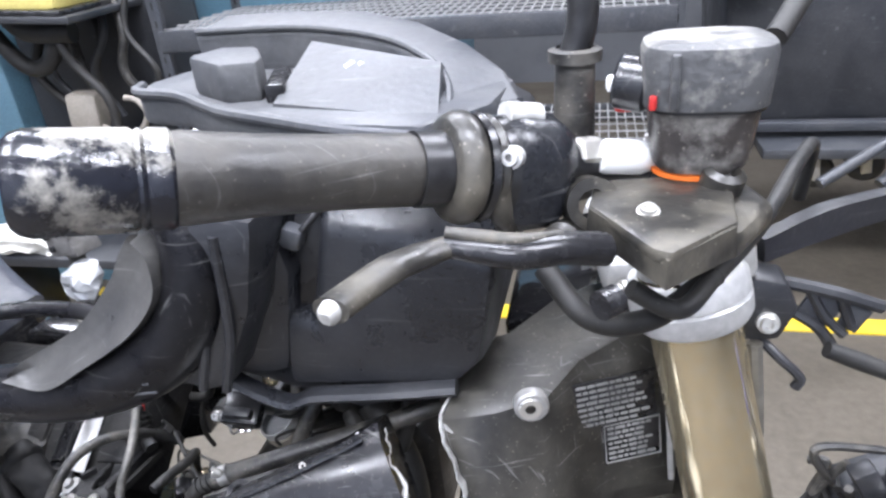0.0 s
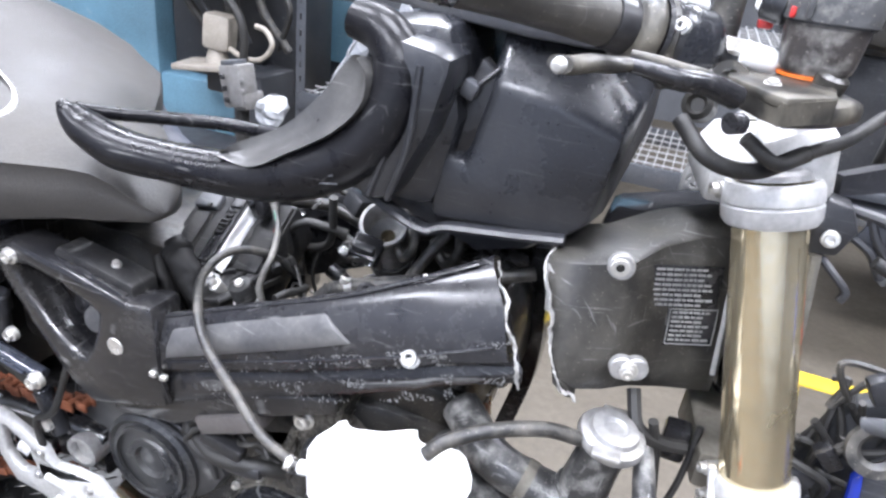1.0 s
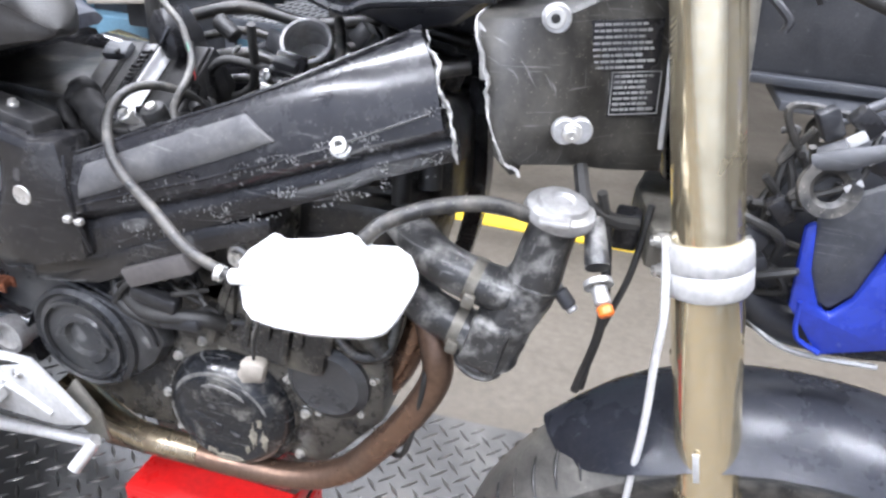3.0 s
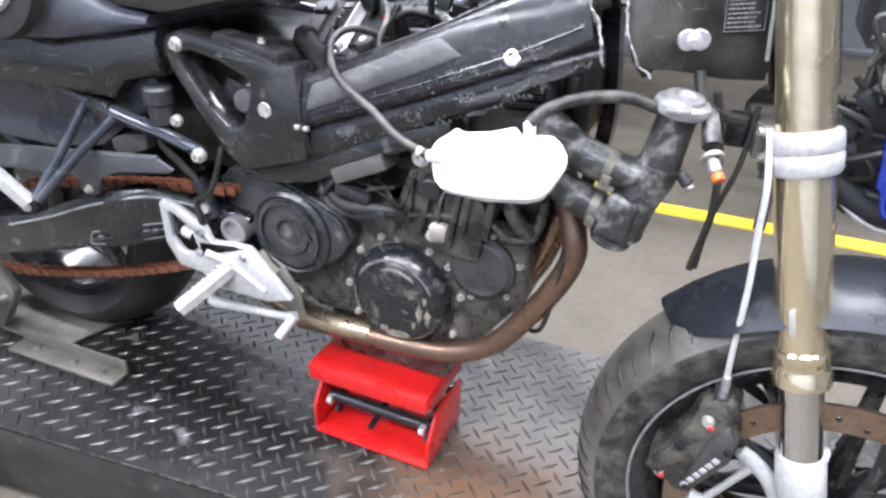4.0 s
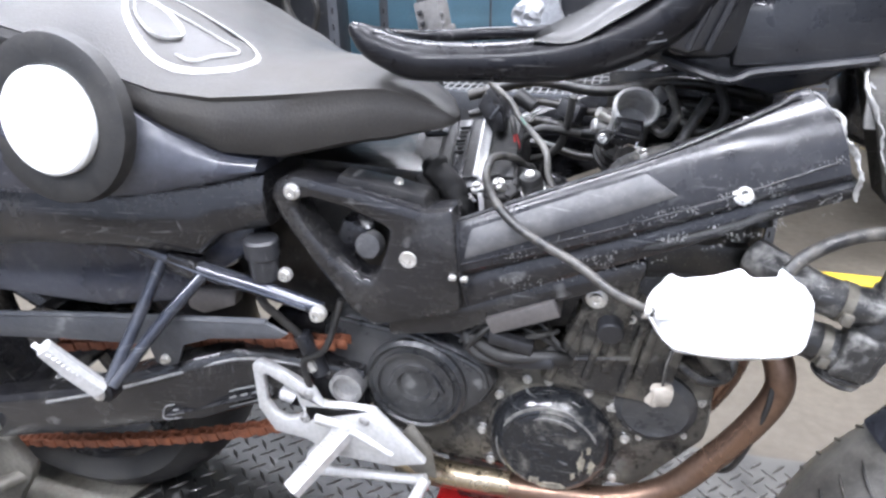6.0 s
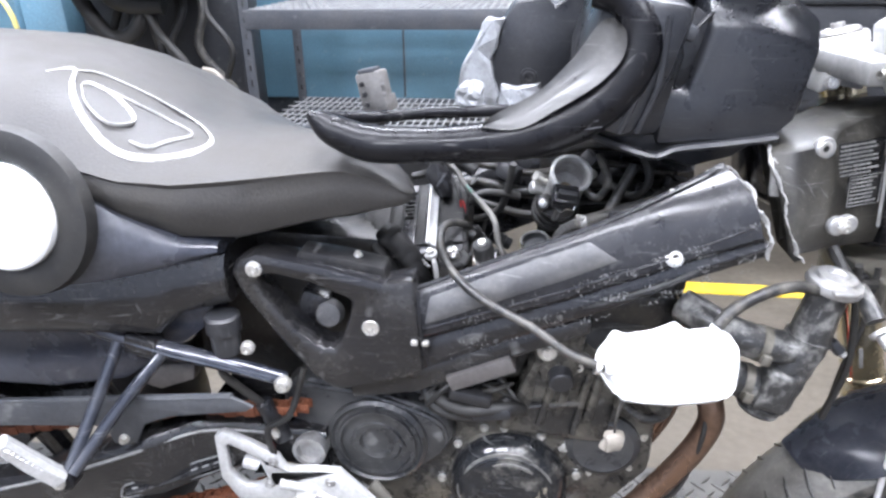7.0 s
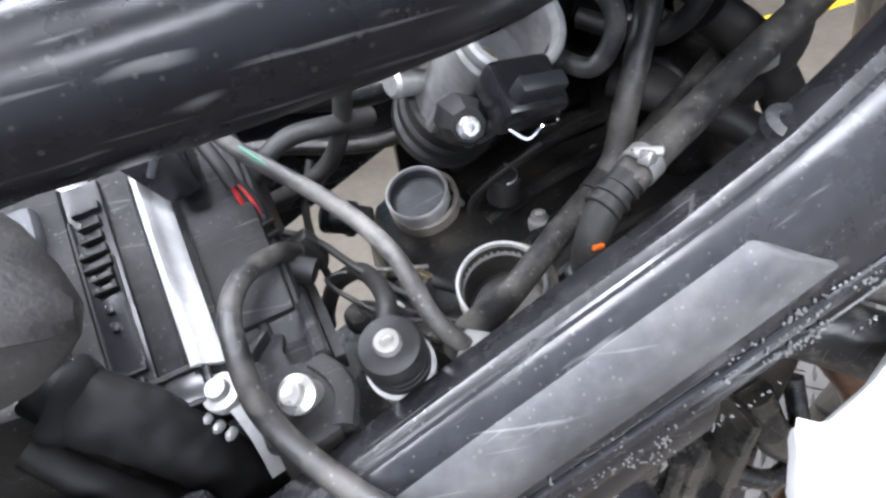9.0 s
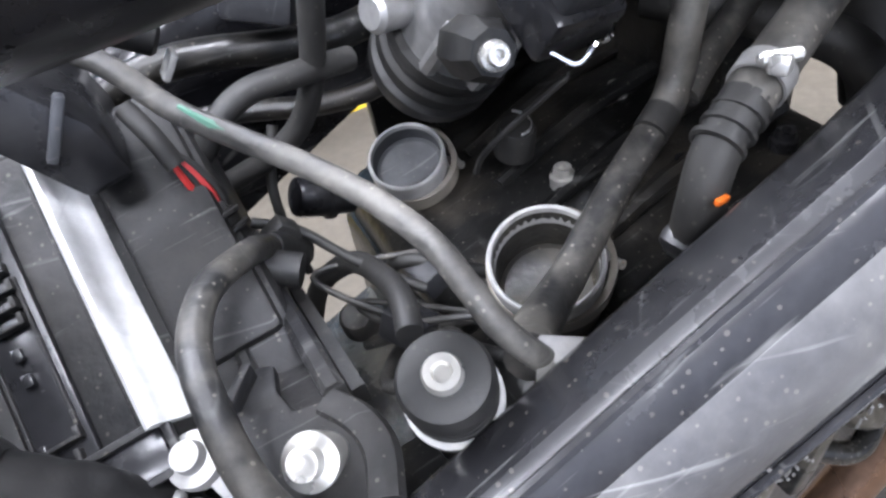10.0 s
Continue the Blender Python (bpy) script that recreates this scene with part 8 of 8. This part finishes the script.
part("machine_plinth", box((-1.470, 1.770, 0.215), (0.44, 0.48, 0.53), bevel=0.015), bluepaint, mach, "faded light blue lower casing")
part("machine_body", box((-1.990, 1.780, 0.480), (0.6, 0.5, 1.06), bevel=0.02), bluepaint, mach)
part("machine_column", box((-2.000, 1.630, 1.050), (0.3, 0.25, 0.6), bevel=0.02), bluepaint, mach)
part("machine_recess", box((-1.385, 1.710, 0.870), (0.6, 0.2, 0.82), bevel=0.02), darkbin, mach)
part("machine_foot", box((-1.190, 1.550, 0.260), (0.12, 0.3, 0.62), bevel=0.01), darkbin, mach)
part("head_block", box((-1.285, 1.390, 0.705), (0.1, 0.08, 0.12), (0, 5, 10), 0.016), beige, mach, "dusty beige motor box")
part("head_neck", lathe((-1.3, 1.39, 0.59), (0, 0, 1), [(0, 0), (0, 0.045), (0.025, 0.038), (0.05, 0.03), (0.07, 0.03), (0.07, 0)], 20), beige, mach)
part("head_plate", box((-1.330, 1.390, 0.585), (0.22, 0.15, 0.022), (0, -5, 10), 0.008), beige, mach)
part("head_bracket", box((-1.300, 1.490, 0.530), (0.14, 0.16, 0.09), bevel=0.01), darkbin, mach)
for pts, r, m in (([(-1.5, 1.3, 1.2), (-1.42, 1.3, 1.0), (-1.35, 1.32, 0.9), (-1.25, 1.32, 0.95), (-1.15, 1.34, 1.2)], 0.025, rubber), ([(-1.25, 1.32, 1.2), (-1.2, 1.3, 0.95), (-1.1, 1.3, 0.8), (-1.12, 1.32, 0.62)], 0.014, rubber), ([(-1.75, 1.3, 1.1), (-1.66, 1.28, 0.95), (-1.72, 1.3, 0.82), (-1.9, 1.3, 0.78)], 0.008, yellowpl), ([(-1.2, 1.35, 0.71), (-1.12, 1.33, 0.69), (-1.04, 1.32, 0.7), (-1.0, 1.32, 0.75), (-1.03, 1.33, 0.79), (-1.07, 1.33, 0.8)], 0.009, beige), ([(-1.4, 1.3, 1.15), (-1.3, 1.28, 1.02), (-1.15, 1.3, 1.0)], 0.03, rubber)):
    part("machine_hose", moved(sweep(pts, r, 12), (-0.05, 0.03, -0.05)), m, mach)
part("machine_shelf", box((-1.380, 1.410, 1.012), (0.5, 0.44, 0.02), (0, 4, 6), 0.004), darkbin, mach)
for k in range(7):
    rr_ = random.Random(90 + k)
    x0 = -1.42 + 0.05 * k
    part("machine_hose", sweep([(x0, 1.5, 1.04), (x0 + rr_.uniform(-0.05, 0.05), 1.47, 0.92), (x0 + rr_.uniform(-0.08, 0.08), 1.46, 0.8), (x0 + rr_.uniform(-0.06, 0.1), 1.48, 0.66)], rr_.uniform(0.008, 0.02), 10), (rubber, darkbin, dustyrubber)[k % 3], mach)
yel = thing("yellow_case", (-1.33, 1.3, 1.08), "yellow plastic case on the machine", "case")
part("case_shell", box((-1.380, 1.330, 1.080), (0.45, 0.25, 0.1), (0, 4, 6), 0.03), yellowpl, yel)
part("case_edge", box((-1.380, 1.330, 1.030), (0.47, 0.27, 0.015), (0, 4, 6), 0.005), blacksteel, yel)
wht = thing("cleaning_rag", (-1.37, 1.08, 0.375), "pale crumpled rag on the low bench", "rag")
b = box((-1.37, 1.08, 0.41), (0.22, 0.11, 0.07), bevel=0.02)
bmesh.ops.subdivide_edges(b, edges=list(b.edges), cuts=3, use_grid_fill=True)
for v in b.verts:
    v.co += V(noise.noise_vector(v.co * 22)) * 0.024 + V(noise.noise_vector(v.co * 60)) * 0.008
    v.co.z = max(v.co.z, 0.3755)
part("rag", b, M("pale_rag", (0.7, 0.69, 0.64), 0.9, 0, (0.5, 0.48, 0.42), 0.4, 30, 0.4), wht)

stand = thing("floor_stand", (1.9, 1.9, 0), "red painted tubular floor stand on concrete", "stand")
part("stand_base", box((2.05, 1.9, 0.025), (0.6, 0.05, 0.05), bevel=0.006), red, stand)
part("stand_base", box((2.05, 2.3, 0.025), (0.6, 0.05, 0.05), bevel=0.006), red, stand)
part("stand_upright", rod((1.83, 1.9, 0.04), (1.95, 2.1, 0.8), 0.026), red, stand)
part("stand_upright", rod((2.27, 2.3, 0.04), (2.1, 2.1, 0.8), 0.026), red, stand)
part("stand_head", box((2.03, 2.1, 0.82), (0.24, 0.1, 0.05), bevel=0.008), red, stand)

# right of the shelving: dark bins, trolley, stand legs
binc = thing("storage_bin", (0.95, 1.9, 0.5), "large dark grey plastic storage bin", "bin")
part("bin_body", box((1.25, 2.0, 0.72), (1.2, 0.5, 0.42), bevel=0.03, taper=1.05), darkbin, binc)
part("bin_rim", box((1.25, 2.0, 0.93), (1.3, 0.56, 0.03), bevel=0.01), darkbin, binc)
part("bin_rail", box((1.25, 1.72, 0.52), (1.4, 0.04, 0.03), bevel=0.005), shelfsteel, binc)
trol = thing("steel_trolley", (1.3, 1.6, 0), "grey tubular steel trolley on castor wheels", "trolley")
for u, w, r in (((0.8, 1.25, 0.52), (1.35, 1.5, 0.8), 0.014), ((0.95, 1.3, 0.5), (1.4, 1.55, 0.82), 0.014), ((1.35, 1.5, 0.8), (1.28, 1.45, 0.4), 0.016), ((1.45, 1.55, 1.2), (1.38, 1.5, 0.3), 0.018), ((0.8, 1.2, 0.46), (1.5, 1.6, 0.5), 0.016)):
    part("trolley_tube", rod(u, w, r), shelfsteel, trol)
for x, y in ((0.92, 1.72), (1.08, 1.78)):
    c = part("castor", lathe((x, y - 0.02, 0.38), (0.3, 1, 0), [(0, 0), (0, 0.05), (0.008, 0.056), (0.032, 0.056), (0.04, 0.05), (0.04, 0)], 24), rubber, trol, "black castor wheel")
    part("castor_fork", box((x, y - 0.03, 0.4), (0.03, 0.012, 0.09), (0, -8, 0), 0.004), silver, c, "bright castor fork")
part("trolley_deck", box((1.1, 1.75, 0.47), (0.7, 0.3, 0.03)), shelfsteel, trol)
seatb = thing("black_bag", (0.5, 1.55, 0.95), "black soft bag on the shelf", "bag")
part("bag_body", box((0.62, 1.62, 1.06), (0.3, 0.2, 0.22), (0, 5, 0), 0.05), rubber, seatb)

# blue headlight fairing hanging from the fork by its wiring
blue = thing("headlight_fairing", (0.5, -0.06, 0.68), "blue fairing with dark grey insert, hanging from its wires", "fairing")
part("fairing_panel", prism([(0.446, 0.723), (0.438, 0.79), (0.445, 0.796), (0.453, 0.756), (0.466, 0.728), (0.476, 0.721), (0.488, 0.738), (0.497, 0.78), (0.5, 0.84), (0.535, 0.9), (0.6, 0.92), (0.62, 0.8), (0.58, 0.72), (0.521, 0.7), (0.478, 0.684)], -0.078, -0.068, 0.003), bluefairing, blue, "blue painted panel")
part("panel_crease", sweep([(0.452, -0.079, 0.73), (0.458, -0.08, 0.7), (0.478, -0.08, 0.688)], 0.0022, 6), bluefairing, blue)
part("fairing_insert", prism([(0.445, 0.795), (0.452, 0.758), (0.466, 0.728), (0.476, 0.722), (0.49, 0.74), (0.5, 0.79), (0.502, 0.84), (0.47, 0.82)], -0.07, -0.06, 0.003), greyplastic, blue, "dusty dark grey insert")
part("fairing_bowl", sweep([(0.395, -0.045, 0.77), (0.402, -0.045, 0.735), (0.425, -0.045, 0.705), (0.46, -0.045, 0.69), (0.52, -0.045, 0.69), (0.62, -0.045, 0.71)], [0.008, 0.014, 0.018, 0.018, 0.018, 0.016], 14), plastic, blue, "black curved bowl edge")
part("bowl_rim", sweep([(0.4, -0.055, 0.722), (0.428, -0.058, 0.692), (0.465, -0.06, 0.673), (0.53, -0.06, 0.674)], 0.0025, 6), silver, blue)
part("bowl_shell", prism([(0.4, 0.76), (0.41, 0.72), (0.45, 0.695), (0.56, 0.69), (0.6, 0.86), (0.48, 0.86), (0.43, 0.83)], -0.045, -0.02, 0.008), darkbin, blue)
part("horn_ring", lathe((0.44, -0.085, 0.826), (0.1, -1, 0.25), [(0, 0.01), (-0.004, 0.015), (0.0, 0.021), (0.006, 0.021), (0.006, 0.014), (0.002, 0.01)], 28), dustyrubber, blue, "round dusty grey horn")
part("grey_lever", sweep([(0.425, -0.085, 0.842), (0.445, -0.09, 0.85), (0.475, -0.09, 0.862)], [0.006, 0.008, 0.004], 10, flat=0.6), greyplastic, blue)
rnd = random.Random(5)
for k in range(14):
    c = V((rnd.uniform(0.4, 0.44), rnd.uniform(-0.085, -0.045), rnd.uniform(0.74, 0.87)))
    pts = [c + V((rnd.uniform(-0.02, 0.03), rnd.uniform(-0.012, 0.012), rnd.uniform(-0.03, 0.03))) for _ in range(4)]
    part("cable", sweep(pts, rnd.uniform(0.0018, 0.0035), 7), rubber if k % 3 else dustyrubber, blue)
for k, (x, z, a) in enumerate(((0.405, 0.775, 20), (0.418, 0.8, 50), (0.41, 0.752, -30), (0.452, 0.872, 35), (0.43, 0.868, 60), (0.47, 0.845, 20))):
    part("connector", box((x, -0.075, z), (0.022, 0.012, 0.014), (0, a, 10), 0.002), blacksteel if k % 2 else plastic, blue)
for x, z in ((0.447, 0.862), (0.462, 0.852), (0.455, 0.83)):
    part("white_connector", box((x, -0.084, z), (0.012, 0.008, 0.006), (0, -40, 0), 0.001), silver, blue)
part("wiring_loom", sweep([(0.392, -0.08, 0.962), (0.41, -0.08, 0.955), (0.432, -0.08, 0.947), (0.47, -0.075, 0.935), (0.53, -0.07, 0.925)], [0.0045, 0.005, 0.0045, 0.005, 0.006], 12), rubber, blue, "taped black wiring loom")
